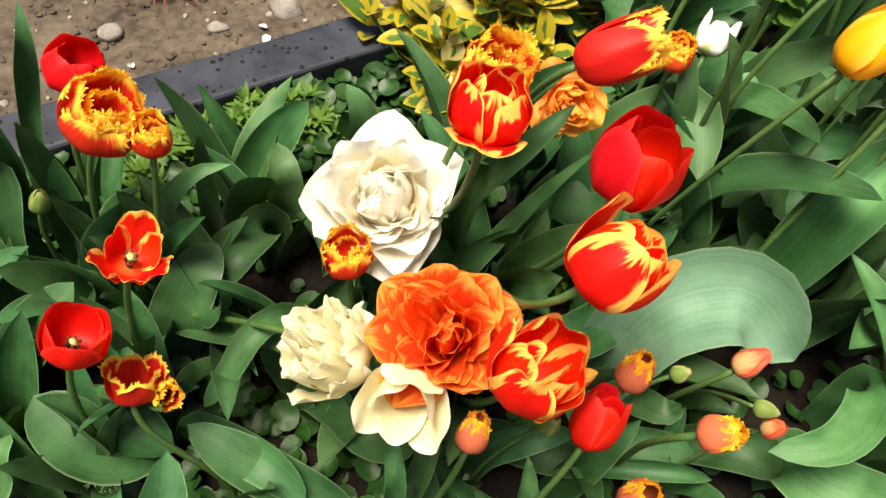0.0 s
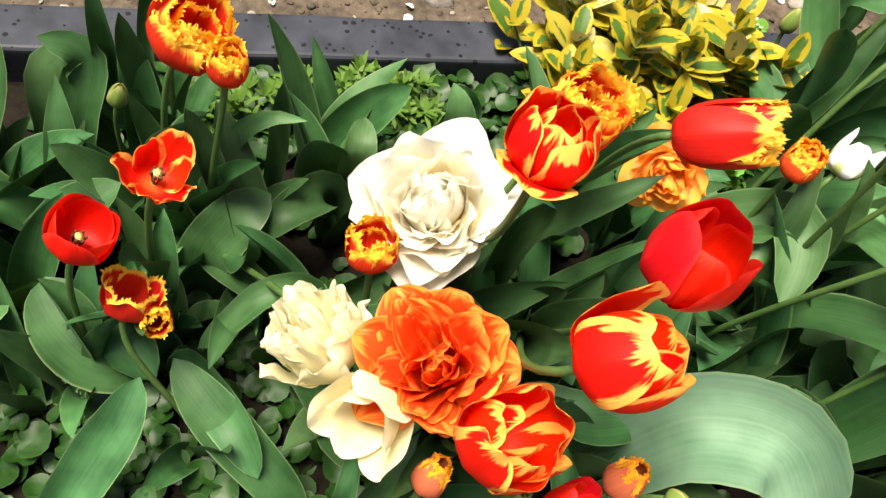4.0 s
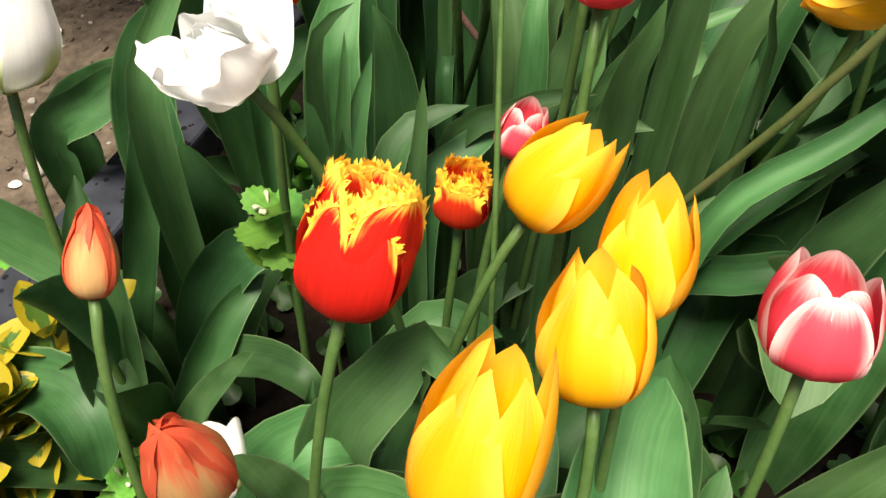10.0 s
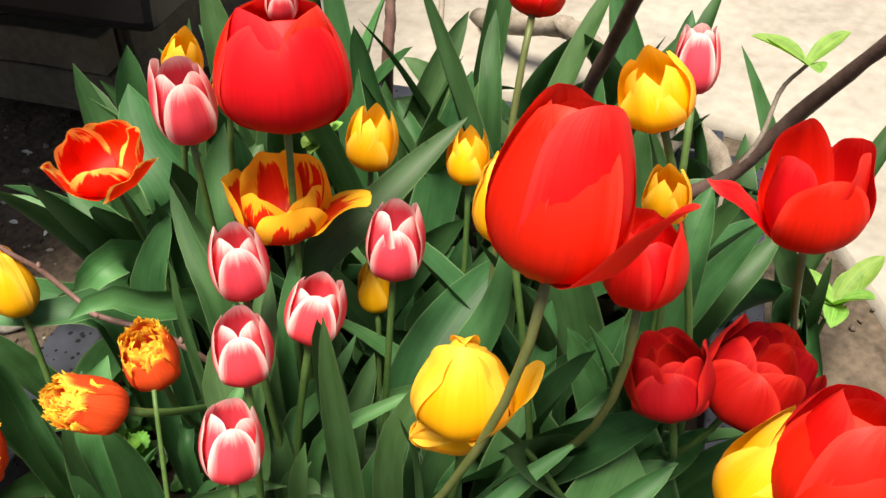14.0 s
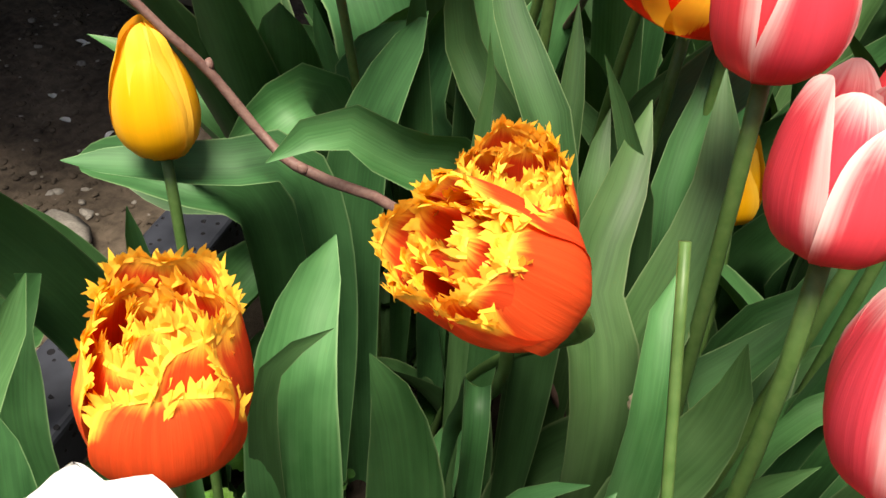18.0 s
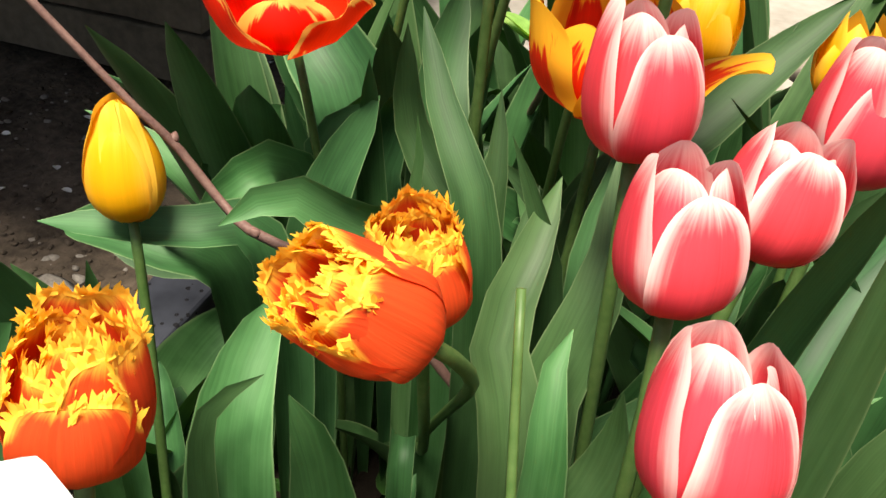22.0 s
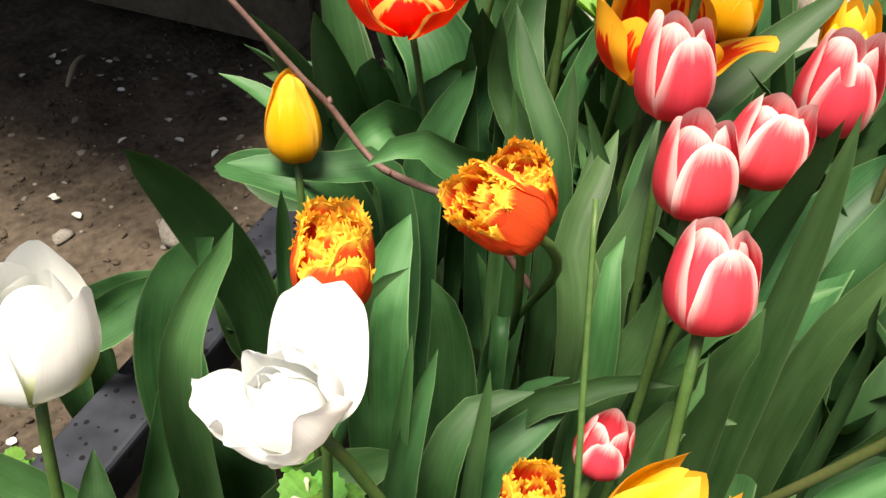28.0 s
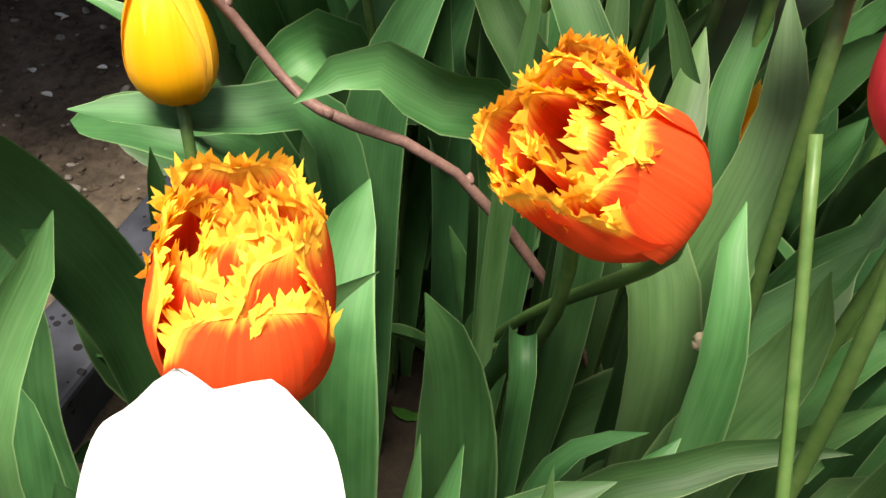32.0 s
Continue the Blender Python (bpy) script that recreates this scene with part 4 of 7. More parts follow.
def leaf_clump(x, y, count, length, seed, width=0.045, low=0.1, high=0.7):
    """A bulb that has leaves only."""
    rng = random.Random(seed)
    top = thing("leafy_bulb", (x, y, -0.004), "flowerless tulip bulb with broad grey-green leaves", "plant", "leafy bulbs in the bed")
    a0 = rng.random() * 6.3
    for i in range(count):
        basal_leaf(rng, top, a0 + i * 2.4 + rng.uniform(-.3, .3), length * rng.uniform(0.75, 1.15), min(width * rng.uniform(0.75, 1.2), length * 0.27), None, rng.uniform(low, high))
    return top

# ---- each tulip: foot of the flower, its crown, its radius ----
tulip("fringed", (-0.197, 0.398, 0.297), (-0.179, 0.400, 0.338), 0.0275, toward=(0.29, -0.61, 0.74))
tulip("fringed", (-0.153, 0.384, 0.302), (-0.151, 0.387, 0.330), 0.0140, toward=(0.24, -0.60, 0.76))
tulip("cup", (-0.233, 0.462, 0.279), (-0.222, 0.468, 0.312), 0.0234, toward=(0.31, -0.64, 0.70))
tulip("openstripe", (-0.149, 0.283, 0.307), (-0.140, 0.283, 0.338), 0.0172, toward=(0.25, -0.49, 0.83))
tulip("cupopen", (-0.189, 0.241, 0.256), (-0.179, 0.248, 0.287), 0.0202, toward=(0.30, -0.40, 0.87))
tulip("fringeopen", (-0.159, 0.234, 0.190), (-0.157, 0.250, 0.216), 0.0168, root=(-0.095, 0.206), toward=(0.24, -0.36, 0.90))
tulip("fringed", (-0.148, 0.254, 0.176), (-0.131, 0.234, 0.199), 0.0115, toward=(0.21, -0.36, 0.91))
tulip("doubleragged", (0.020, 0.366, 0.284), (0.016, 0.350, 0.325), 0.0490, toward=(-0.03, -0.58, 0.81))
tulip("fringed", (-0.005, 0.309, 0.279), (-0.008, 0.311, 0.310), 0.0165, toward=(0.15, -0.47, 0.87))
tulip("doubletight", (0.001, 0.243, 0.250), (-0.021, 0.249, 0.282), 0.0326, root=(-0.168, 0.376), mat="cream", label="cream double tulip packed with ruffled petals", toward=(0.02, -0.42, 0.91))
tulip("floppy", (0.043, 0.223, 0.282), (0.032, 0.181, 0.301), 0.0239, root=(-0.204, 0.387), toward=(-0.07, -0.37, 0.93))
tulip("doublebig", (0.066, 0.252, 0.288), (0.056, 0.239, 0.326), 0.0425, root=(-0.105, 0.529), mat="peach", label="large orange double tulip with crowded ruffled petals", toward=(-0.11, -0.44, 0.89))
tulip("stripe", (0.071, 0.319, 0.430), (0.072, 0.324, 0.468), 0.0234, root=(0.058, 0.481), leaves=0, toward=(-0.09, -0.46, 0.89))
tulip("fringed", (0.079, 0.388, 0.387), (0.091, 0.391, 0.426), 0.0225, toward=(-0.13, -0.59, 0.80))
tulip("double", (0.171, 0.495, 0.278), (0.170, 0.468, 0.294), 0.0301, mat="apricot", label="apricot double tulip with frilled petals", toward=(-0.23, -0.66, 0.71))
tulip("barrel", (0.138, 0.400, 0.408), (0.190, 0.409, 0.433), 0.0196, root=(0.109, 0.538), toward=(-0.40, -0.60, 0.69))
tulip("fringedorange", (0.269, 0.534, 0.287), (0.269, 0.534, 0.316), 0.0145, toward=(-0.42, -0.57, 0.71))
tulip("whitebud", (0.304, 0.552, 0.287), (0.317, 0.574, 0.312), 0.0155, toward=(-0.48, -0.59, 0.65))
tulip("cup", (0.166, 0.317, 0.382), (0.175, 0.323, 0.436), 0.0271, root=(0.109, 0.420), toward=(-0.26, -0.59, 0.77))
tulip("side", (0.131, 0.234, 0.401), (0.159, 0.242, 0.439), 0.0265, root=(0.134, 0.435), toward=(-0.23, -0.45, 0.86))
tulip("stripelow", (0.109, 0.210, 0.312), (0.123, 0.209, 0.367), 0.0296, root=(0.108, 0.303), toward=(-0.18, -0.43, 0.89))
tulip("cup", (0.174, 0.201, 0.225), (0.190, 0.228, 0.259), 0.0172, toward=(-0.29, -0.34, 0.89))
tulip("budf", (0.204, 0.240, 0.252), (0.208, 0.245, 0.287), 0.0132, leaves=1, toward=(-0.33, -0.39, 0.86))
tulip("bud", (0.304, 0.268, 0.225), (0.324, 0.273, 0.250), 0.0115, root=(0.279, 0.299), leaves=2, toward=(-0.45, -0.39, 0.81))
tulip("budg", (0.243, 0.252, 0.244), (0.253, 0.250, 0.259), 0.0070, leaves=1, toward=(-0.38, -0.38, 0.84))
tulip("budg", (0.301, 0.229, 0.248), (0.319, 0.222, 0.253), 0.0071, root=(0.319, 0.319), leaves=1, toward=(-0.46, -0.34, 0.82))
tulip("bud", (0.317, 0.218, 0.229), (0.320, 0.212, 0.253), 0.0088, leaves=2, toward=(-0.47, -0.32, 0.83))
tulip("budf", (0.227, 0.181, 0.312), (0.242, 0.175, 0.336), 0.0124, root=(0.244, 0.244), leaves=1, toward=(-0.42, -0.32, 0.85))
tulip("budf", (0.088, 0.195, 0.231), (0.092, 0.205, 0.265), 0.0119, leaves=1, toward=(-0.15, -0.34, 0.93))
tulip("budf", (0.210, 0.159, 0.217), (0.207, 0.158, 0.262), 0.0158, leaves=1, toward=(-0.34, -0.26, 0.91))
tulip("budg", (0.144, 0.213, 0.230), (0.148, 0.209, 0.257), 0.0091, leaves=1, toward=(-0.24, -0.34, 0.91))
tulip("budg", (-0.271, 0.405, 0.180), (-0.264, 0.406, 0.208), 0.0090, leaves=1, toward=(0.34, -0.52, 0.78))
tulip("bud", (0.297, 0.494, 0.413), (0.294, 0.492, 0.457), 0.0130, leaves=2, toward=(-0.05, -0.50, 0.87))
tulip("bud", (0.306, 0.626, 0.362), (0.322, 0.643, 0.394), 0.0118, leaves=2, toward=(-0.08, -0.70, 0.71))
tulip("fringed", (0.377, 0.543, 0.378), (0.405, 0.553, 0.428), 0.0214, mat="fringed", toward=(-0.34, -0.55, 0.76))
tulip("fringed", (0.485, 0.596, 0.309), (0.491, 0.599, 0.341), 0.0147, toward=(-0.46, -0.51, 0.73))
tulip("pink", (0.506, 0.581, 0.357), (0.515, 0.582, 0.383), 0.0125, toward=(-0.55, -0.51, 0.67))
tulip("yellow", (0.474, 0.539, 0.367), (0.508, 0.533, 0.408), 0.0208, toward=(-0.56, -0.45, 0.70))
tulip("yellow", (0.431, 0.455, 0.366), (0.455, 0.484, 0.408), 0.0221, leaves=0, toward=(-0.50, -0.31, 0.81))
tulip("yellow", (0.478, 0.475, 0.360), (0.503, 0.494, 0.407), 0.0200, leaves=0, toward=(-0.58, -0.32, 0.74))
tulip("yellow", (0.355, 0.447, 0.381), (0.389, 0.463, 0.435), 0.0212, root=(0.285, 0.488), leaves=0, toward=(-0.34, -0.31, 0.89))
tulip("pink", (0.501, 0.413, 0.372), (0.518, 0.424, 0.411), 0.0217, toward=(-0.48, -0.23, 0.85))
tulip("whitefloppy", (0.395, 0.628, 0.429), (0.382, 0.637, 0.456), 0.0188, flag=(0.420, 0.656, 0.467), toward=(-0.41, -0.42, 0.81))
tulip("white", (0.326, 0.736, 0.396), (0.336, 0.744, 0.438), 0.0251, toward=(-0.15, -0.68, 0.72))
tulip("budg", (0.299, 0.912, 0.127), (0.300, 0.918, 0.162), 0.0110, leaves=1, toward=(-0.01, -0.61, 0.79))
tulip("fringedorange", (0.439, 0.685, 0.418), (0.447, 0.690, 0.457), 0.0171, toward=(-0.27, -0.56, 0.78))
tulip("fringedorange", (0.519, 0.646, 0.445), (0.491, 0.659, 0.472), 0.0155, root=(0.675, 0.841), toward=(-0.27, -0.71, 0.65))
tulip("fringedorange", (0.557, 0.689, 0.401), (0.556, 0.693, 0.441), 0.0177, root=(0.702, 0.843), toward=(-0.37, -0.69, 0.63))
tulip("bud", (0.526, 0.866, 0.356), (0.532, 0.878, 0.414), 0.0191, mat="yellow", label="slender closed golden yellow tulip", leaves=2, toward=(-0.37, -0.78, 0.51))
tulip("stripewide", (0.638, 0.891, 0.411), (0.633, 0.896, 0.452), 0.0337, toward=(-0.26, -0.80, 0.55))
tulip("pink", (0.661, 0.771, 0.504), (0.664, 0.772, 0.562), 0.0216, toward=(-0.37, -0.78, 0.51))
tulip("stripeopen", (0.695, 0.727, 0.424), (0.699, 0.728, 0.473), 0.0328, toward=(-0.40, -0.67, 0.62))
tulip("pink", (0.617, 0.658, 0.461), (0.622, 0.665, 0.508), 0.0184, toward=(-0.37, -0.69, 0.62))
tulip("pink", (0.583, 0.614, 0.444), (0.592, 0.623, 0.487), 0.0179, toward=(-0.33, -0.64, 0.69))
tulip("pink", (0.633, 0.616, 0.439), (0.648, 0.617, 0.480), 0.0189, toward=(-0.42, -0.61, 0.67))
tulip("pink", (0.715, 0.626, 0.431), (0.726, 0.629, 0.486), 0.0205, toward=(-0.52, -0.58, 0.62))
tulip("pink", (0.541, 0.571, 0.433), (0.555, 0.582, 0.473), 0.0176, toward=(-0.27, -0.59, 0.76))
tulip("yellow", (0.805, 0.754, 0.407), (0.816, 0.757, 0.459), 0.0219, toward=(-0.52, -0.64, 0.57))
tulip("egg", (0.657, 0.503, 0.440), (0.661, 0.506, 0.495), 0.0307, root=(0.691, 0.593), toward=(-0.58, -0.42, 0.69))
tulip("bud", (0.674, 0.504, 0.422), (0.633, 0.523, 0.424), 0.0193, mat="yellow", label="drooping closed golden yellow tulip", leaves=2, toward=(-0.70, -0.21, 0.69))
tulip("yellow", (0.760, 0.707, 0.294), (0.774, 0.724, 0.334), 0.0156, toward=(-0.44, -0.56, 0.71))
tulip("yellow", (0.857, 0.688, 0.397), (0.865, 0.695, 0.445), 0.0181, toward=(-0.59, -0.55, 0.59))
tulip("bud", (0.758, 0.556, 0.480), (0.765, 0.575, 0.537), 0.0227, mat="yellow", label="closed egg-shaped golden yellow tulip", leaves=2, toward=(-0.64, -0.51, 0.58))
tulip("redbig", (0.676, 0.466, 0.572), (0.702, 0.476, 0.652), 0.0329, root=(0.596, 0.616), toward=(-0.66, -0.45, 0.60))
tulip("cup", (0.736, 0.448, 0.518), (0.747, 0.458, 0.565), 0.0213, root=(0.808, 0.588), toward=(-0.67, -0.34, 0.66))
tulip("redhigh", (0.704, 0.713, 0.524), (0.716, 0.720, 0.601), 0.0441, toward=(-0.47, -0.73, 0.49))
tulip("cupwide", (0.879, 0.417, 0.487), (0.884, 0.429, 0.553), 0.0299, root=(1.254, 0.507), toward=(-0.79, -0.22, 0.57))
tulip("dark", (0.783, 0.432, 0.390), (0.789, 0.450, 0.436), 0.0270, root=(0.966, 0.540), toward=(-0.61, -0.25, 0.75))
tulip("dark", (0.830, 0.410, 0.365), (0.852, 0.399, 0.422), 0.0349, root=(0.901, 0.521), toward=(-0.66, -0.17, 0.73))
tulip("yellow", (0.747, 0.356, 0.387), (0.774, 0.352, 0.464), 0.0287, toward=(-0.61, -0.10, 0.79))
tulip("redbig", (0.756, 0.321, 0.415), (0.787, 0.331, 0.487), 0.0384, toward=(-0.62, -0.04, 0.78))
tulip("yellow", (0.825, 0.502, 0.565), (0.817, 0.514, 0.604), 0.0224, leaves=0, toward=(-0.76, -0.41, 0.51))
tulip("pink", (0.899, 0.523, 0.540), (0.915, 0.536, 0.580), 0.0150, toward=(-0.77, -0.38, 0.51))
tulip("yellow", (0.708, 0.860, 0.494), (0.712, 0.849, 0.533), 0.0156, toward=(-0.37, -0.79, 0.49))
tulip("yellow", (0.708, 0.794, 0.499), (0.710, 0.787, 0.531), 0.0126, toward=(-0.40, -0.75, 0.53))
tulip("yellow", (0.821, 0.484, 0.505), (0.811, 0.485, 0.545), 0.0146, leaves=0, toward=(-0.69, -0.34, 0.63))
tulip("cup", (0.876, 0.645, 0.562), (0.896, 0.654, 0.588), 0.0188, toward=(-0.70, -0.55, 0.45))
tulip("pink", (0.732, 0.743, 0.580), (0.732, 0.737, 0.607), 0.0112, toward=(-0.48, -0.75, 0.45))

# ---- the leaves that stand out, each on its midrib from the foot to the tip ----
broad_leaf([(0.255, 0.329, 0.150), (0.277, 0.336, 0.200), (0.335, 0.342, 0.210), (0.396, 0.310, 0.160)], 0.088, (-0.41, -0.45, 0.79), GLAUCOUS)
broad_leaf([(-0.126, 0.508, 0.050), (-0.110, 0.525, 0.100), (-0.081, 0.539, 0.150), (-0.056, 0.553, 0.180)], 0.046, (0.11, -0.61, 0.78))
broad_leaf([(-0.077, 0.471, 0.080), (-0.072, 0.471, 0.130), (-0.073, 0.475, 0.170), (-0.082, 0.506, 0.170)], 0.036, (0.09, -0.58, 0.81), LEAF_LIGHT)
broad_leaf([(-0.091, 0.456, 0.100), (-0.096, 0.423, 0.130), (-0.107, 0.392, 0.140), (-0.119, 0.375, 0.120)], 0.042, (0.13, -0.52, 0.85))
broad_leaf([(-0.160, 0.345, 0.100), (-0.148, 0.359, 0.130), (-0.137, 0.372, 0.150), (-0.125, 0.402, 0.150)], 0.052, (0.19, -0.47, 0.86))
broad_leaf([(-0.283, 0.288, 0.050), (-0.245, 0.262, 0.080), (-0.185, 0.243, 0.100), (-0.144, 0.231, 0.080)], 0.060, (0.27, -0.32, 0.91))
broad_leaf([(-0.314, 0.292, 0.050), (-0.284, 0.310, 0.100), (-0.258, 0.324, 0.140), (-0.235, 0.348, 0.160)], 0.050, (0.34, -0.40, 0.85))
broad_leaf([(-0.055, 0.332, 0.150), (-0.079, 0.305, 0.170), (-0.096, 0.282, 0.150), (-0.122, 0.265, 0.100)], 0.024, (0.12, -0.41, 0.90), LEAF_LIGHT)
broad_leaf([(-0.268, 0.429, 0.100), (-0.267, 0.433, 0.150), (-0.274, 0.439, 0.200), (-0.288, 0.453, 0.220)], 0.035, (0.33, -0.54, 0.77))
broad_leaf([(-0.321, 0.525, 0.120), (-0.305, 0.527, 0.200), (-0.282, 0.511, 0.280), (-0.286, 0.528, 0.300)], 0.022, (0.36, -0.63, 0.69))
broad_leaf([(-0.177, 0.416, 0.150), (-0.158, 0.420, 0.200), (-0.137, 0.428, 0.220), (-0.111, 0.439, 0.220)], 0.020, (0.20, -0.57, 0.80), LEAF_LIGHT)
broad_leaf([(-0.140, 0.432, 0.100), (-0.137, 0.438, 0.150), (-0.138, 0.446, 0.200), (-0.136, 0.443, 0.250)], 0.020, (0.18, -0.57, 0.80))
broad_leaf([(0.094, 0.406, 0.250), (0.113, 0.399, 0.300), (0.131, 0.396, 0.340), (0.153, 0.412, 0.360)], 0.028, (-0.19, -0.62, 0.76))
broad_leaf([(0.420, 0.550, 0.100), (0.443, 0.553, 0.150), (0.478, 0.556, 0.180), (0.566, 0.579, 0.150)], 0.040, (-0.48, -0.58, 0.66))
broad_leaf([(0.353, 0.579, 0.150), (0.356, 0.572, 0.200), (0.373, 0.578, 0.220), (0.400, 0.596, 0.200)], 0.045, (-0.40, -0.64, 0.66), LEAF_LIGHT)
broad_leaf([(0.355, 0.486, 0.120), (0.329, 0.491, 0.180), (0.312, 0.513, 0.220), (0.303, 0.548, 0.220)], 0.035, (-0.38, -0.59, 0.71))
broad_leaf([(0.493, 0.492, 0.060), (0.507, 0.527, 0.100), (0.533, 0.554, 0.150), (0.577, 0.589, 0.180)], 0.060, (-0.51, -0.53, 0.67))
broad_leaf([(0.478, 0.488, 0.100), (0.495, 0.513, 0.140), (0.529, 0.516, 0.160), (0.575, 0.520, 0.150)], 0.050, (-0.52, -0.53, 0.67))
broad_leaf([(0.428, 0.462, 0.100), (0.397, 0.456, 0.150), (0.379, 0.461, 0.180), (0.379, 0.467, 0.200)], 0.040, (-0.44, -0.52, 0.73))
broad_leaf([(0.471, 0.296, 0.150), (0.442, 0.255, 0.170), (0.398, 0.225, 0.180), (0.348, 0.222, 0.170)], 0.042, (-0.53, -0.30, 0.79), LEAF_LIGHT)
broad_leaf([(0.408, 0.242, 0.100), (0.418, 0.215, 0.120), (0.444, 0.199, 0.130), (0.492, 0.198, 0.120)], 0.060, (-0.52, -0.25, 0.82), LEAF_LIGHT)
broad_leaf([(0.124, 0.236, 0.100), (0.144, 0.236, 0.130), (0.166, 0.239, 0.140), (0.198, 0.244, 0.130)], 0.030, (-0.21, -0.33, 0.92))
broad_leaf([(0.057, 0.198, 0.080), (0.065, 0.212, 0.120), (0.071, 0.231, 0.150), (0.075, 0.254, 0.160)], 0.022, (-0.10, -0.31, 0.94))
broad_leaf([(0.192, 0.501, 0.100), (0.210, 0.510, 0.130), (0.229, 0.518, 0.150), (0.242, 0.534, 0.150)], 0.042, (-0.25, -0.59, 0.76))
broad_leaf([(0.042, 0.190, 0.160), (0.039, 0.205, 0.170), (0.037, 0.210, 0.180), (0.029, 0.221, 0.200)], 0.018, (-0.06, -0.31, 0.95))
broad_leaf([(-0.131, 0.259, 0.060), (-0.091, 0.235, 0.090), (-0.059, 0.214, 0.100), (-0.029, 0.192, 0.080)], 0.040, (0.10, -0.30, 0.95))
broad_leaf([(0.269, 0.380, 0.120), (0.211, 0.332, 0.150), (0.190, 0.325, 0.150), (0.141, 0.338, 0.140)], 0.050, (-0.26, -0.43, 0.86))
broad_leaf([(0.151, 0.383, 0.100), (0.136, 0.384, 0.120), (0.161, 0.380, 0.130), (0.184, 0.363, 0.120)], 0.045, (-0.19, -0.48, 0.86))
broad_leaf([(-0.016, 0.621, 0.060), (-0.004, 0.621, 0.100), (-0.011, 0.613, 0.130), (-0.022, 0.615, 0.140)], 0.034, (0.01, -0.67, 0.74))
broad_leaf([(0.254, 0.295, 0.100), (0.268, 0.273, 0.130), (0.278, 0.264, 0.140), (0.297, 0.277, 0.130)], 0.030, (-0.35, -0.35, 0.87))
broad_leaf([(0.226, 0.231, 0.080), (0.256, 0.226, 0.100), (0.293, 0.221, 0.110), (0.328, 0.218, 0.100)], 0.020, (-0.35, -0.29, 0.89))
broad_leaf([(-0.023, 0.297, 0.060), (0.004, 0.270, 0.090), (0.025, 0.247, 0.100), (0.066, 0.245, 0.080)], 0.050, (-0.02, -0.34, 0.94))
broad_leaf([(0.312, 0.518, 0.120), (0.266, 0.484, 0.140), (0.210, 0.474, 0.150), (0.182, 0.490, 0.120)], 0.060, (-0.32, -0.40, 0.86))
broad_leaf([(0.344, 0.488, 0.150), (0.320, 0.497, 0.200), (0.287, 0.503, 0.230), (0.250, 0.503, 0.200)], 0.050, (-0.47, -0.45, 0.76), LEAF_LIGHT)
broad_leaf([(0.004, 0.537, 0.080), (0.001, 0.541, 0.140), (-0.009, 0.548, 0.190), (-0.020, 0.560, 0.200)], 0.042, (0.14, -0.53, 0.84), LEAF_LIGHT)
broad_leaf([(0.500, 0.493, 0.120), (0.434, 0.492, 0.160), (0.397, 0.491, 0.180), (0.358, 0.493, 0.140)], 0.050, (-0.59, -0.37, 0.72))
broad_leaf([(0.551, 0.582, 0.100), (0.484, 0.596, 0.150), (0.427, 0.589, 0.180), (0.345, 0.529, 0.200)], 0.060, (-0.59, -0.48, 0.65))
broad_leaf([(0.329, 0.444, 0.050), (0.338, 0.458, 0.100), (0.344, 0.465, 0.140), (0.359, 0.482, 0.160)], 0.060, (-0.44, -0.25, 0.86))
broad_leaf([(0.379, 0.425, 0.050), (0.380, 0.427, 0.100), (0.390, 0.439, 0.130), (0.394, 0.457, 0.150)], 0.070, (-0.51, -0.19, 0.84))
broad_leaf([(0.509, 0.477, 0.100), (0.457, 0.487, 0.140), (0.412, 0.508, 0.180), (0.364, 0.548, 0.240)], 0.050, (-0.59, -0.31, 0.74))
broad_leaf([(0.327, 0.781, 0.100), (0.359, 0.786, 0.200), (0.383, 0.783, 0.280), (0.402, 0.794, 0.330)], 0.024, (-0.15, -0.71, 0.69))
broad_leaf([(0.386, 0.817, 0.100), (0.395, 0.814, 0.180), (0.405, 0.813, 0.250), (0.420, 0.829, 0.300)], 0.035, (-0.18, -0.70, 0.69))
broad_leaf([(0.368, 0.757, 0.120), (0.389, 0.736, 0.200), (0.413, 0.712, 0.240), (0.459, 0.718, 0.200)], 0.040, (-0.21, -0.62, 0.75))
broad_leaf([(0.321, 0.586, 0.200), (0.347, 0.572, 0.250), (0.368, 0.561, 0.260), (0.397, 0.554, 0.220)], 0.042, (-0.16, -0.44, 0.88), LEAF_LIGHT)
broad_leaf([(0.441, 0.612, 0.150), (0.448, 0.600, 0.200), (0.461, 0.589, 0.220), (0.473, 0.575, 0.200)], 0.046, (-0.33, -0.43, 0.84), LEAF_LIGHT)
broad_leaf([(0.503, 0.458, 0.150), (0.514, 0.466, 0.200), (0.503, 0.471, 0.260), (0.509, 0.481, 0.280)], 0.065, (-0.46, -0.20, 0.86), LEAF_LIGHT)
broad_leaf([(0.281, 0.788, 0.160), (0.298, 0.740, 0.180), (0.310, 0.714, 0.180), (0.327, 0.714, 0.140)], 0.040, (-0.03, -0.61, 0.79))
broad_leaf([(0.238, 0.779, 0.150), (0.267, 0.738, 0.180), (0.273, 0.702, 0.180), (0.264, 0.685, 0.140)], 0.050, (0.02, -0.60, 0.80))
broad_leaf([(0.381, 1.049, 0.120), (0.411, 1.020, 0.150), (0.450, 1.008, 0.170), (0.446, 1.007, 0.140)], 0.045, (-0.18, -0.78, 0.59))
broad_leaf([(0.692, 0.491, 0.120), (0.675, 0.477, 0.180), (0.638, 0.449, 0.220), (0.601, 0.423, 0.200)], 0.080, (-0.63, -0.16, 0.76), LEAF_LIGHT)
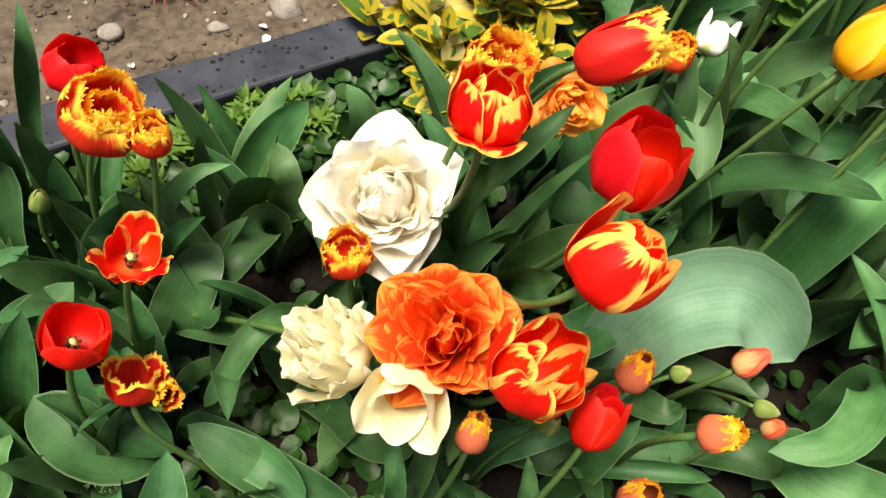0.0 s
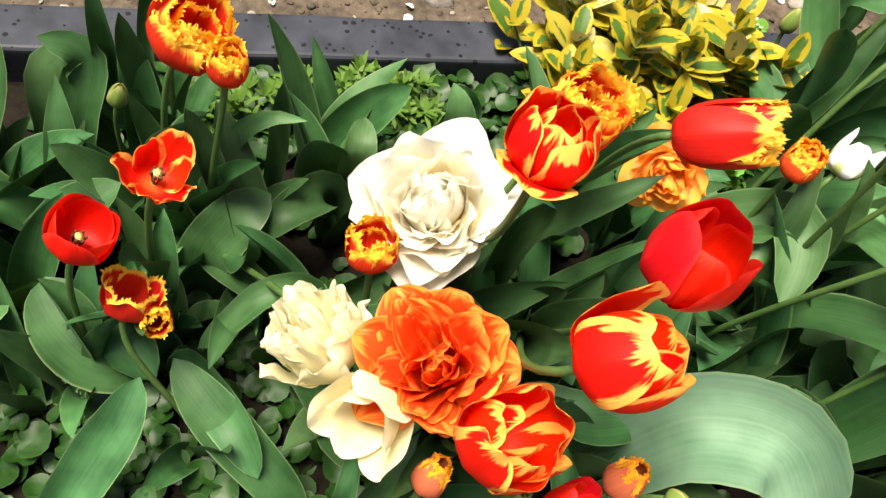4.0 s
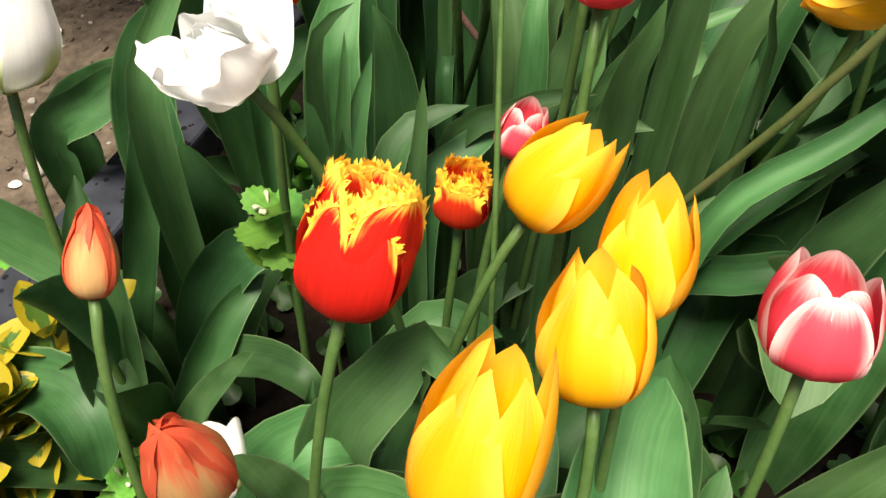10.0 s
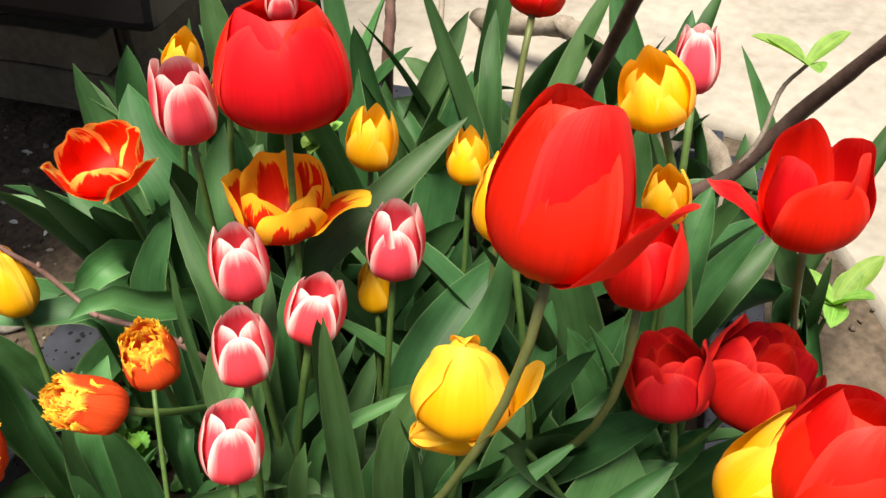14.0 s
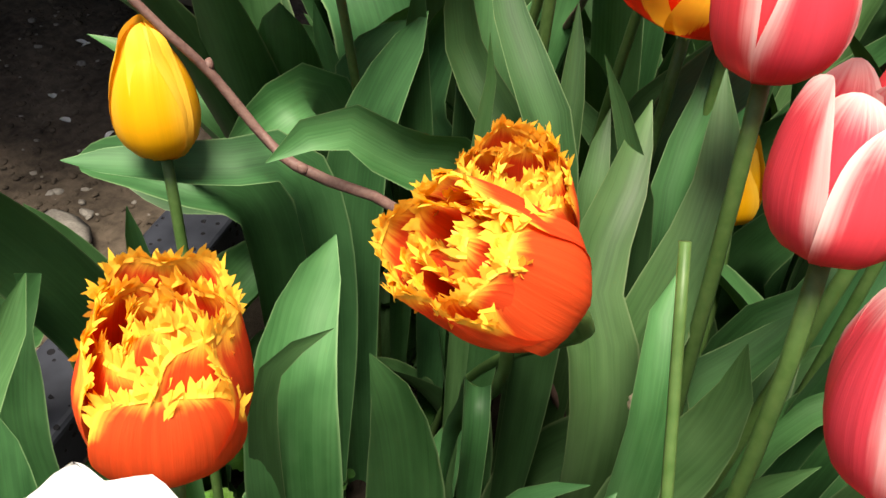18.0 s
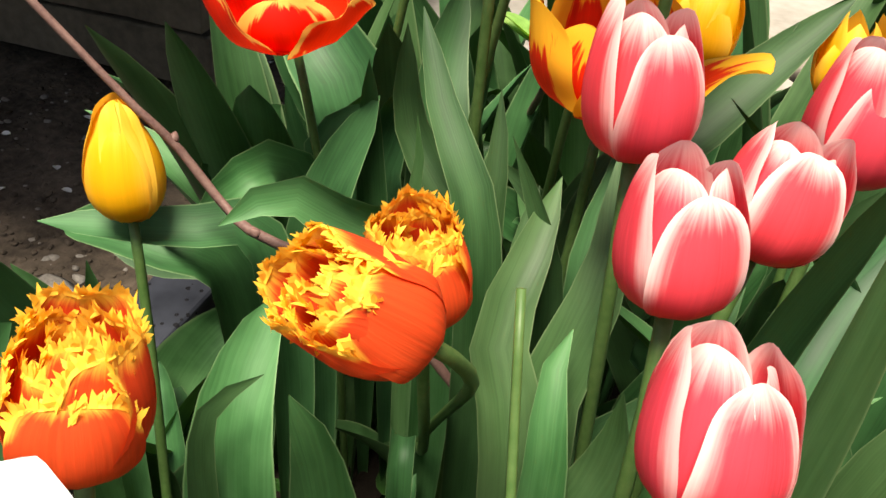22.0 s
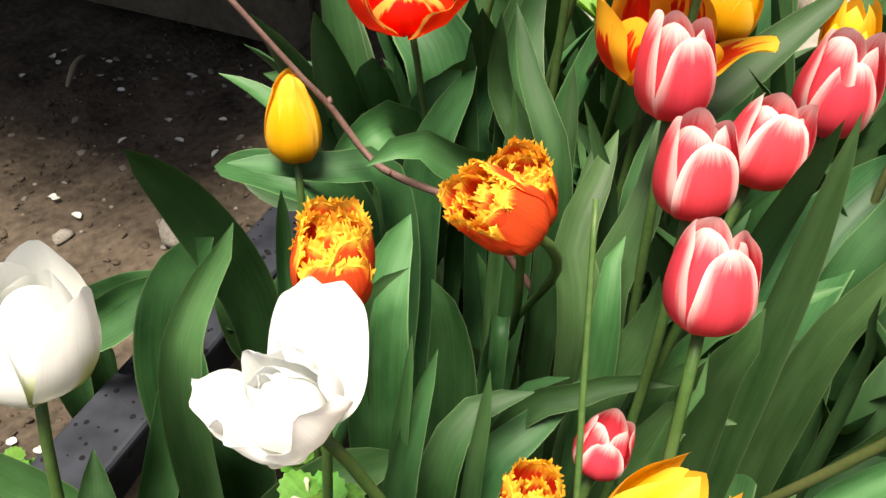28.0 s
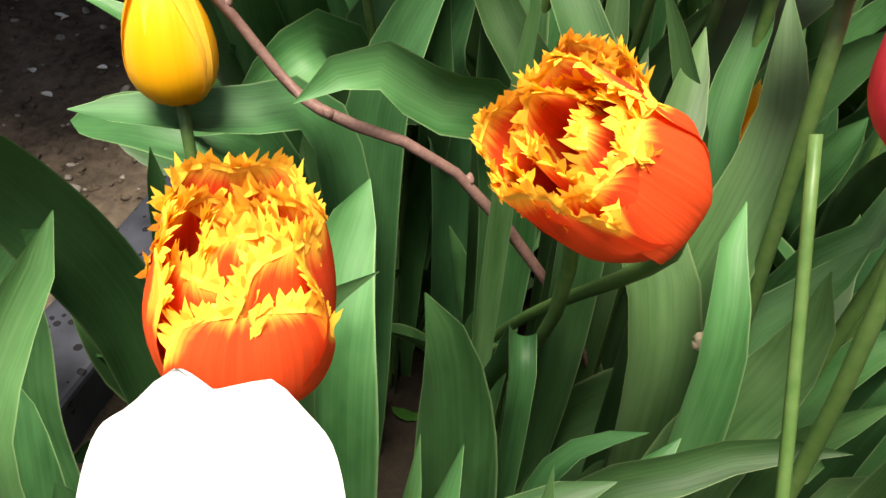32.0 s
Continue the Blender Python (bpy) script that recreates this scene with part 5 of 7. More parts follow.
broad_leaf([(0.562, 0.702, 0.320), (0.581, 0.722, 0.270), (0.592, 0.741, 0.220), (0.591, 0.744, 0.150)], 0.012, (-0.49, -0.58, 0.65))
broad_leaf([(0.366, 0.597, 0.200), (0.370, 0.586, 0.240), (0.372, 0.580, 0.270), (0.375, 0.581, 0.280)], 0.012, (-0.19, -0.47, 0.86))
broad_leaf([(0.362, 0.714, 0.140), (0.387, 0.670, 0.170), (0.394, 0.639, 0.180), (0.404, 0.632, 0.150)], 0.034, (-0.19, -0.51, 0.84))
broad_leaf([(0.510, 0.641, 0.120), (0.519, 0.627, 0.170), (0.534, 0.611, 0.200), (0.561, 0.595, 0.200)], 0.040, (-0.42, -0.43, 0.80))
broad_leaf([(0.707, 0.650, 0.200), (0.689, 0.634, 0.270), (0.704, 0.622, 0.290), (0.766, 0.599, 0.280)], 0.034, (-0.68, -0.42, 0.60), LEAF_LIGHT)
broad_leaf([(0.660, 0.548, 0.160), (0.668, 0.507, 0.200), (0.693, 0.483, 0.210), (0.728, 0.458, 0.180)], 0.030, (-0.65, -0.20, 0.73))
broad_leaf([(0.674, 0.432, 0.100), (0.706, 0.440, 0.180), (0.744, 0.447, 0.260), (0.788, 0.455, 0.320)], 0.075, (-0.62, -0.17, 0.76), LEAF_LIGHT)
broad_leaf([(0.577, 0.547, 0.100), (0.584, 0.539, 0.200), (0.604, 0.538, 0.250), (0.636, 0.533, 0.280)], 0.030, (-0.45, -0.35, 0.82), LEAF_LIGHT)
broad_leaf([(0.590, 0.561, 0.100), (0.674, 0.541, 0.200), (0.767, 0.507, 0.280), (0.889, 0.481, 0.330)], 0.022, (-0.61, -0.30, 0.73))
broad_leaf([(0.649, 0.526, 0.080), (0.696, 0.537, 0.140), (0.712, 0.510, 0.170), (0.709, 0.475, 0.150)], 0.060, (-0.54, -0.28, 0.80))
broad_leaf([(0.648, 0.613, 0.100), (0.642, 0.613, 0.260), (0.633, 0.601, 0.400), (0.617, 0.578, 0.500)], 0.022, (-0.41, -0.50, 0.76))
broad_leaf([(0.572, 0.625, 0.150), (0.581, 0.621, 0.240), (0.610, 0.620, 0.280), (0.648, 0.600, 0.260)], 0.039, (-0.32, -0.48, 0.82), LEAF_LIGHT)
broad_leaf([(0.679, 0.609, 0.100), (0.677, 0.603, 0.200), (0.688, 0.599, 0.270), (0.705, 0.597, 0.300)], 0.047, (-0.42, -0.42, 0.80))
broad_leaf([(0.723, 0.549, 0.100), (0.731, 0.571, 0.150), (0.732, 0.587, 0.200), (0.721, 0.593, 0.250)], 0.039, (-0.45, -0.36, 0.82))
broad_leaf([(0.787, 0.558, 0.100), (0.793, 0.563, 0.180), (0.796, 0.565, 0.240), (0.822, 0.571, 0.280)], 0.055, (-0.54, -0.34, 0.77))
broad_leaf([(0.722, 0.498, 0.100), (0.748, 0.495, 0.170), (0.763, 0.483, 0.220), (0.779, 0.478, 0.250)], 0.081, (-0.51, -0.25, 0.82))
broad_leaf([(0.857, 0.490, 0.100), (0.873, 0.483, 0.150), (0.888, 0.466, 0.180), (0.905, 0.449, 0.200)], 0.052, (-0.61, -0.20, 0.77))
broad_leaf([(0.691, 0.591, 0.120), (0.732, 0.557, 0.200), (0.769, 0.520, 0.260), (0.820, 0.490, 0.300)], 0.018, (-0.51, -0.33, 0.79), LEAF_LIGHT)
broad_leaf([(0.727, 1.139, 0.100), (0.717, 1.132, 0.150), (0.705, 1.158, 0.200), (0.676, 1.152, 0.250)], 0.055, (-0.29, -0.77, 0.56))
broad_leaf([(0.695, 0.787, 0.300), (0.673, 0.792, 0.340), (0.668, 0.827, 0.380), (0.660, 0.824, 0.440)], 0.026, (-0.39, -0.70, 0.60))
broad_leaf([(0.674, 0.875, 0.200), (0.658, 0.847, 0.300), (0.658, 0.851, 0.360), (0.646, 0.836, 0.420)], 0.020, (-0.35, -0.71, 0.60))
broad_leaf([(0.851, 0.721, 0.120), (0.805, 0.714, 0.200), (0.766, 0.714, 0.240), (0.736, 0.703, 0.260)], 0.039, (-0.49, -0.51, 0.71))
broad_leaf([(0.898, 0.542, 0.120), (0.887, 0.540, 0.200), (0.899, 0.544, 0.250), (0.919, 0.543, 0.280)], 0.047, (-0.64, -0.29, 0.71))
broad_leaf([(0.644, 0.899, 0.280), (0.628, 0.896, 0.330), (0.600, 0.885, 0.340), (0.578, 0.916, 0.300)], 0.042, (-0.41, -0.74, 0.53), LEAF_LIGHT)
broad_leaf([(0.681, 0.853, 0.280), (0.671, 0.864, 0.320), (0.678, 0.858, 0.360), (0.676, 0.839, 0.400)], 0.039, (-0.53, -0.67, 0.52))
broad_leaf([(0.922, 0.732, 0.120), (0.923, 0.713, 0.200), (0.929, 0.688, 0.260), (0.953, 0.673, 0.300)], 0.072, (-0.72, -0.37, 0.60))
broad_leaf([(0.932, 0.668, 0.200), (0.923, 0.658, 0.280), (0.911, 0.641, 0.340), (0.926, 0.629, 0.380)], 0.039, (-0.78, -0.33, 0.54))
broad_leaf([(0.780, 0.616, 0.160), (0.803, 0.632, 0.220), (0.806, 0.615, 0.270), (0.803, 0.599, 0.320)], 0.039, (-0.65, -0.31, 0.69), LEAF_LIGHT)
broad_leaf([(0.600, 0.936, 0.250), (0.572, 0.948, 0.270), (0.553, 0.984, 0.270), (0.536, 1.037, 0.250)], 0.042, (-0.33, -0.74, 0.59))
broad_leaf([(0.648, 0.908, 0.260), (0.612, 0.914, 0.290), (0.582, 0.925, 0.290), (0.567, 0.958, 0.270)], 0.022, (-0.42, -0.69, 0.59))
broad_leaf([(0.745, 0.885, 0.240), (0.695, 0.889, 0.270), (0.660, 0.892, 0.280), (0.635, 0.902, 0.270)], 0.039, (-0.56, -0.59, 0.59))
broad_leaf([(0.492, 0.885, 0.150), (0.484, 0.886, 0.250), (0.454, 0.884, 0.340), (0.421, 0.870, 0.405)], 0.042, (-0.24, -0.70, 0.67))
broad_leaf([(0.417, 0.896, 0.100), (0.424, 0.903, 0.200), (0.444, 0.892, 0.280), (0.462, 0.870, 0.320)], 0.052, (-0.15, -0.67, 0.73))
broad_leaf([(0.492, 0.847, 0.150), (0.491, 0.835, 0.240), (0.491, 0.829, 0.320), (0.487, 0.816, 0.380)], 0.015, (-0.30, -0.60, 0.74), LEAF_LIGHT)
broad_leaf([(0.517, 0.904, 0.120), (0.490, 0.902, 0.180), (0.482, 0.911, 0.220), (0.477, 0.925, 0.250)], 0.039, (-0.23, -0.63, 0.74))
broad_leaf([(0.405, 1.059, 0.120), (0.431, 1.032, 0.150), (0.453, 1.005, 0.170), (0.480, 1.020, 0.150)], 0.052, (-0.13, -0.71, 0.69))
broad_leaf([(0.726, 0.919, 0.220), (0.685, 0.910, 0.280), (0.675, 0.915, 0.320), (0.693, 0.889, 0.360)], 0.044, (-0.56, -0.63, 0.54))
broad_leaf([(0.635, 0.711, 0.150), (0.656, 0.684, 0.200), (0.674, 0.651, 0.220), (0.729, 0.589, 0.220)], 0.052, (-0.59, -0.16, 0.79))
broad_leaf([(0.807, 1.096, 0.200), (0.761, 1.068, 0.280), (0.746, 1.074, 0.350), (0.757, 1.073, 0.420)], 0.052, (-0.32, -0.78, 0.53))
broad_leaf([(0.771, 0.787, 0.300), (0.789, 0.753, 0.360), (0.810, 0.731, 0.400), (0.836, 0.714, 0.440)], 0.030, (-0.49, -0.60, 0.63))
broad_leaf([(1.010, 0.524, 0.200), (1.013, 0.503, 0.280), (1.047, 0.495, 0.300), (1.078, 0.490, 0.320)], 0.040, (-0.71, -0.24, 0.66))
broad_leaf([(1.079, 0.432, 0.200), (1.066, 0.434, 0.250), (1.052, 0.433, 0.300), (1.053, 0.436, 0.340)], 0.014, (-0.73, -0.16, 0.67))
broad_leaf([(1.017, 0.548, 0.250), (1.028, 0.551, 0.280), (1.046, 0.549, 0.300), (1.051, 0.546, 0.320)], 0.030, (-0.70, -0.29, 0.65))
broad_leaf([(0.939, 0.899, 0.300), (0.929, 0.904, 0.360), (0.926, 0.907, 0.400), (0.920, 0.906, 0.440)], 0.036, (-0.54, -0.67, 0.51))
broad_leaf([(0.773, 0.472, 0.200), (0.790, 0.465, 0.250), (0.806, 0.448, 0.270), (0.825, 0.430, 0.280)], 0.030, (-0.51, -0.22, 0.83), LEAF_LIGHT)
broad_leaf([(0.708, 0.553, 0.180), (0.721, 0.523, 0.240), (0.735, 0.504, 0.280), (0.757, 0.482, 0.310)], 0.026, (-0.42, -0.31, 0.85))
broad_leaf([(0.792, 0.529, 0.120), (0.801, 0.553, 0.180), (0.831, 0.575, 0.250), (0.860, 0.590, 0.320)], 0.040, (-0.48, -0.34, 0.81))
broad_leaf([(0.862, 0.515, 0.140), (0.877, 0.532, 0.200), (0.875, 0.553, 0.250), (0.867, 0.576, 0.290)], 0.030, (-0.55, -0.30, 0.78))
broad_leaf([(-0.372, 0.295, 0.050), (-0.382, 0.347, 0.120), (-0.370, 0.375, 0.200), (-0.388, 0.402, 0.260)], 0.050, (0.47, -0.44, 0.76))
broad_leaf([(-0.339, 0.349, 0.050), (-0.328, 0.391, 0.120), (-0.338, 0.414, 0.180), (-0.308, 0.434, 0.200)], 0.045, (0.41, -0.49, 0.77), LEAF_LIGHT)
broad_leaf([(-0.313, 0.370, 0.060), (-0.315, 0.403, 0.140), (-0.311, 0.425, 0.200), (-0.340, 0.409, 0.220)], 0.040, (0.40, -0.51, 0.76))
broad_leaf([(-0.314, 0.440, 0.100), (-0.305, 0.443, 0.170), (-0.298, 0.435, 0.240), (-0.301, 0.439, 0.280)], 0.022, (0.39, -0.55, 0.73))
broad_leaf([(-0.272, 0.447, 0.100), (-0.269, 0.440, 0.170), (-0.273, 0.434, 0.220), (-0.275, 0.434, 0.260)], 0.030, (0.36, -0.55, 0.75))
broad_leaf([(-0.309, 0.182, 0.050), (-0.289, 0.202, 0.100), (-0.279, 0.214, 0.130), (-0.275, 0.234, 0.120)], 0.060, (0.38, -0.28, 0.88), LEAF_LIGHT)
broad_leaf([(-0.352, 0.243, 0.040), (-0.333, 0.255, 0.100), (-0.324, 0.272, 0.140), (-0.342, 0.300, 0.160)], 0.040, (0.42, -0.34, 0.84))
broad_leaf([(-0.323, 0.373, 0.050), (-0.310, 0.372, 0.090), (-0.305, 0.366, 0.120), (-0.307, 0.359, 0.140)], 0.020, (0.38, -0.44, 0.81))
broad_leaf([(-0.157, 0.101, 0.060), (-0.146, 0.145, 0.100), (-0.137, 0.179, 0.130), (-0.136, 0.209, 0.150)], 0.045, (0.22, -0.24, 0.94))
broad_leaf([(-0.169, 0.258, 0.050), (-0.196, 0.232, 0.090), (-0.232, 0.242, 0.110), (-0.257, 0.261, 0.120)], 0.070, (0.30, -0.32, 0.90))
broad_leaf([(-0.008, 0.194, 0.060), (-0.061, 0.211, 0.090), (-0.100, 0.226, 0.110), (-0.130, 0.242, 0.120)], 0.045, (0.13, -0.31, 0.94))
broad_leaf([(-0.104, 0.125, 0.050), (-0.097, 0.135, 0.080), (-0.096, 0.145, 0.100), (-0.093, 0.149, 0.110)], 0.030, (0.16, -0.21, 0.97), LEAF_LIGHT)
broad_leaf([(0.738, 0.909, 0.200), (0.713, 0.879, 0.280), (0.696, 0.876, 0.360), (0.683, 0.868, 0.420)], 0.044, (-0.46, -0.71, 0.54))
broad_leaf([(0.814, 0.942, 0.200), (0.776, 0.910, 0.280), (0.762, 0.901, 0.340), (0.759, 0.899, 0.400)], 0.052, (-0.52, -0.69, 0.51))
broad_leaf([(0.842, 0.712, 0.160), (0.824, 0.713, 0.220), (0.831, 0.699, 0.260), (0.846, 0.689, 0.300)], 0.039, (-0.64, -0.42, 0.65))
broad_leaf([(0.745, 0.562, 0.200), (0.727, 0.584, 0.240), (0.733, 0.591, 0.270), (0.740, 0.579, 0.290)], 0.058, (-0.59, -0.28, 0.76))
broad_leaf([(0.693, 0.566, 0.180), (0.706, 0.574, 0.240), (0.718, 0.578, 0.280), (0.727, 0.581, 0.310)], 0.040, (-0.59, -0.31, 0.74))
broad_leaf([(0.831, 0.552, 0.160), (0.837, 0.564, 0.240), (0.853, 0.535, 0.300), (0.871, 0.525, 0.340)], 0.036, (-0.73, -0.24, 0.64))
broad_leaf([(0.712, 0.964, 0.240), (0.698, 0.935, 0.300), (0.702, 0.919, 0.330), (0.711, 0.886, 0.370)], 0.039, (-0.56, -0.67, 0.48), LEAF_LIGHT)
broad_leaf([(0.344, 0.793, 0.120), (0.320, 0.823, 0.180), (0.292, 0.845, 0.230), (0.264, 0.864, 0.280)], 0.042, (-0.15, -0.76, 0.63), LEAF_LIGHT)
broad_leaf([(0.455, 0.422, 0.100), (0.484, 0.439, 0.170), (0.513, 0.456, 0.220), (0.540, 0.481, 0.260)], 0.070, (-0.57, -0.16, 0.80), LEAF_LIGHT)
broad_leaf([(0.342, 0.587, 0.080), (0.363, 0.600, 0.130), (0.386, 0.606, 0.160), (0.416, 0.594, 0.160)], 0.050, (-0.30, -0.44, 0.85), LEAF_LIGHT)
broad_leaf([(0.268, 0.556, 0.100), (0.302, 0.552, 0.150), (0.329, 0.534, 0.170), (0.345, 0.497, 0.130)], 0.060, (-0.21, -0.36, 0.91), LEAF_LIGHT)
broad_leaf([(0.408, 0.611, 0.100), (0.421, 0.559, 0.140), (0.450, 0.515, 0.150), (0.474, 0.474, 0.130)], 0.045, (-0.42, -0.32, 0.85))
broad_leaf([(0.384, 0.505, 0.100), (0.434, 0.476, 0.150), (0.477, 0.445, 0.170), (0.517, 0.400, 0.170)], 0.060, (-0.48, -0.18, 0.86))
broad_leaf([(0.428, 0.625, 0.140), (0.442, 0.602, 0.200), (0.475, 0.601, 0.220), (0.507, 0.576, 0.200)], 0.035, (-0.48, -0.46, 0.75), LEAF_LIGHT)
broad_leaf([(0.392, 0.749, 0.120), (0.423, 0.740, 0.190), (0.458, 0.727, 0.220), (0.505, 0.721, 0.210)], 0.045, (-0.39, -0.63, 0.67))
broad_leaf([(0.325, 0.708, 0.100), (0.355, 0.713, 0.150), (0.387, 0.713, 0.190), (0.417, 0.717, 0.200)], 0.030, (-0.27, -0.61, 0.74))
broad_leaf([(0.336, 0.597, 0.080), (0.328, 0.615, 0.110), (0.322, 0.638, 0.120), (0.320, 0.663, 0.120)], 0.030, (-0.20, -0.47, 0.86))
broad_leaf([(0.311, 0.723, 0.080), (0.314, 0.751, 0.130), (0.311, 0.778, 0.150), (0.295, 0.841, 0.170)], 0.050, (-0.16, -0.65, 0.74))
broad_leaf([(0.426, 0.797, 0.150), (0.423, 0.790, 0.200), (0.417, 0.794, 0.230), (0.415, 0.805, 0.260)], 0.040, (-0.34, -0.70, 0.62))
broad_leaf([(0.642, 0.789, 0.334), (0.603, 0.794, 0.361), (0.572, 0.803, 0.387), (0.544, 0.812, 0.375)], 0.032, (-0.57, -0.59, 0.58), LEAF_LIGHT)
broad_leaf([(0.579, 0.850, 0.336), (0.549, 0.861, 0.342), (0.519, 0.878, 0.348), (0.492, 0.902, 0.348)], 0.030, (-0.38, -0.71, 0.59))
broad_leaf([(0.517, 0.692, 0.295), (0.518, 0.696, 0.328), (0.516, 0.700, 0.358), (0.513, 0.707, 0.376)], 0.035, (-0.45, -0.40, 0.80))
broad_leaf([(0.597, 0.656, 0.329), (0.601, 0.660, 0.357), (0.615, 0.661, 0.383), (0.630, 0.665, 0.406), (0.653, 0.686, 0.438)], 0.030, (-0.74, -0.23, 0.63), LEAF_LIGHT)
broad_leaf([(0.576, 0.630, 0.309), (0.585, 0.623, 0.347), (0.588, 0.620, 0.376), (0.591, 0.624, 0.396)], 0.034, (-0.70, -0.10, 0.71), LEAF_LIGHT)
broad_leaf([(0.610, 0.640, 0.298), (0.624, 0.643, 0.326), (0.640, 0.633, 0.345), (0.655, 0.627, 0.366)], 0.029, (-0.73, -0.12, 0.68))
broad_leaf([(0.498, 0.748, 0.337), (0.508, 0.741, 0.353), (0.518, 0.733, 0.362)], 0.014, (-0.39, -0.52, 0.76))
broad_leaf([(0.621, 0.852, 0.317), (0.636, 0.849, 0.356), (0.657, 0.841, 0.395)], 0.035, (-0.58, -0.62, 0.52))
broad_leaf([(0.632, 0.693, 0.383), (0.629, 0.703, 0.410), (0.626, 0.711, 0.429), (0.625, 0.717, 0.439)], 0.016, (-0.78, -0.40, 0.48))
broad_leaf([(0.610, 0.756, 0.398), (0.613, 0.757, 0.416), (0.613, 0.760, 0.433)], 0.011, (-0.69, -0.53, 0.49), LEAF_LIGHT)
broad_leaf([(0.641, 0.739, 0.380), (0.650, 0.746, 0.407), (0.657, 0.755, 0.434)], 0.019, (-0.75, -0.45, 0.48))
broad_leaf([(0.658, 0.690, 0.343), (0.671, 0.701, 0.375), (0.691, 0.707, 0.410), (0.709, 0.719, 0.432)], 0.021, (-0.83, -0.32, 0.45))
broad_leaf([(0.550, 0.669, 0.289), (0.560, 0.659, 0.304), (0.567, 0.647, 0.315)], 0.013, (-0.51, -0.21, 0.83))
broad_leaf([(0.590, 0.609, 0.319), (0.594, 0.602, 0.338), (0.602, 0.591, 0.358)], 0.022, (-0.65, -0.03, 0.76), LEAF_LIGHT)
broad_leaf([(0.638, 0.945, 0.210), (0.650, 0.994, 0.255), (0.658, 1.047, 0.300)], 0.059, (-0.44, -0.70, 0.55))
broad_leaf([(0.621, 0.979, 0.207), (0.584, 1.018, 0.207), (0.563, 1.052, 0.217)], 0.028, (-0.32, -0.72, 0.62))
broad_leaf([(0.671, 0.936, 0.300), (0.666, 0.939, 0.328), (0.662, 0.943, 0.358)], 0.021, (-0.54, -0.69, 0.48))
broad_leaf([(0.660, 0.732, 0.346), (0.674, 0.742, 0.364), (0.685, 0.748, 0.377)], 0.023, (-0.74, -0.39, 0.55), LEAF_LIGHT)
broad_leaf([(0.617, 0.573, 0.374), (0.616, 0.572, 0.420), (0.616, 0.572, 0.471), (0.618, 0.573, 0.506)], 0.023, (-0.69, -0.35, 0.64), LEAF_LIGHT)
broad_leaf([(0.753, 0.587, 0.332), (0.781, 0.585, 0.371), (0.795, 0.589, 0.405), (0.807, 0.599, 0.425)], 0.040, (-0.81, -0.24, 0.53))
broad_leaf([(0.721, 0.729, 0.368), (0.764, 0.718, 0.397), (0.815, 0.712, 0.422), (0.872, 0.703, 0.450)], 0.035, (-0.77, -0.47, 0.44))
broad_leaf([(0.646, 0.556, 0.368), (0.658, 0.549, 0.406), (0.673, 0.545, 0.432)], 0.027, (-0.68, -0.20, 0.71), LEAF_LIGHT)
broad_leaf([(0.627, 0.611, 0.335), (0.654, 0.591, 0.359), (0.689, 0.572, 0.373)], 0.016, (-0.59, -0.30, 0.75), LEAF_LIGHT)
broad_leaf([(0.630, 0.738, 0.390), (0.636, 0.769, 0.424), (0.646, 0.797, 0.460)], 0.024, (-0.49, -0.70, 0.52))
broad_leaf([(0.654, 0.961, 0.256), (0.651, 0.997, 0.286), (0.639, 1.041, 0.317)], 0.047, (-0.32, -0.78, 0.53))
broad_leaf([(0.730, 0.616, 0.303), (0.782, 0.622, 0.341), (0.842, 0.616, 0.374)], 0.058, (-0.73, -0.29, 0.62))
broad_leaf([(0.648, 0.538, 0.386), (0.644, 0.542, 0.402), (0.641, 0.542, 0.417)], 0.009, (-0.65, -0.19, 0.74))
broad_leaf([(0.585, 0.664, 0.346), (0.595, 0.685, 0.374), (0.613, 0.691, 0.396), (0.650, 0.709, 0.415)], 0.029, (-0.48, -0.58, 0.66), LEAF_LIGHT)
broad_leaf([(0.577, 0.641, 0.367), (0.585, 0.650, 0.383), (0.605, 0.658, 0.392)], 0.023, (-0.44, -0.50, 0.75), LEAF_LIGHT)
broad_leaf([(0.646, 0.642, 0.349), (0.655, 0.631, 0.363), (0.682, 0.633, 0.390)], 0.020, (-0.57, -0.39, 0.72))
broad_leaf([(0.685, 0.826, 0.358), (0.707, 0.848, 0.399), (0.735, 0.862, 0.437)], 0.043, (-0.52, -0.71, 0.46))
broad_leaf([(0.715, 0.950, 0.336), (0.713, 0.986, 0.367), (0.726, 1.021, 0.411)], 0.069, (-0.43, -0.79, 0.42))
broad_leaf([(0.660, 0.630, 0.286), (0.682, 0.637, 0.311), (0.704, 0.644, 0.339)], 0.029, (-0.56, -0.36, 0.75))
broad_leaf([(1.066, 0.849, 0.320), (1.087, 0.868, 0.357), (1.110, 0.884, 0.394)], 0.032, (-0.81, -0.48, 0.35))
broad_leaf([(0.613, 0.562, 0.220), (0.639, 0.578, 0.270), (0.657, 0.579, 0.310), (0.682, 0.579, 0.330)], 0.045, (-0.38, -0.46, 0.81))
broad_leaf([(0.613, 0.515, 0.300), (0.659, 0.489, 0.340), (0.698, 0.478, 0.360), (0.735, 0.467, 0.370)], 0.018, (-0.49, -0.33, 0.81), LEAF_LIGHT)
broad_leaf([(0.659, 0.469, 0.260), (0.672, 0.454, 0.320), (0.688, 0.449, 0.350)], 0.048, (-0.43, -0.28, 0.86))
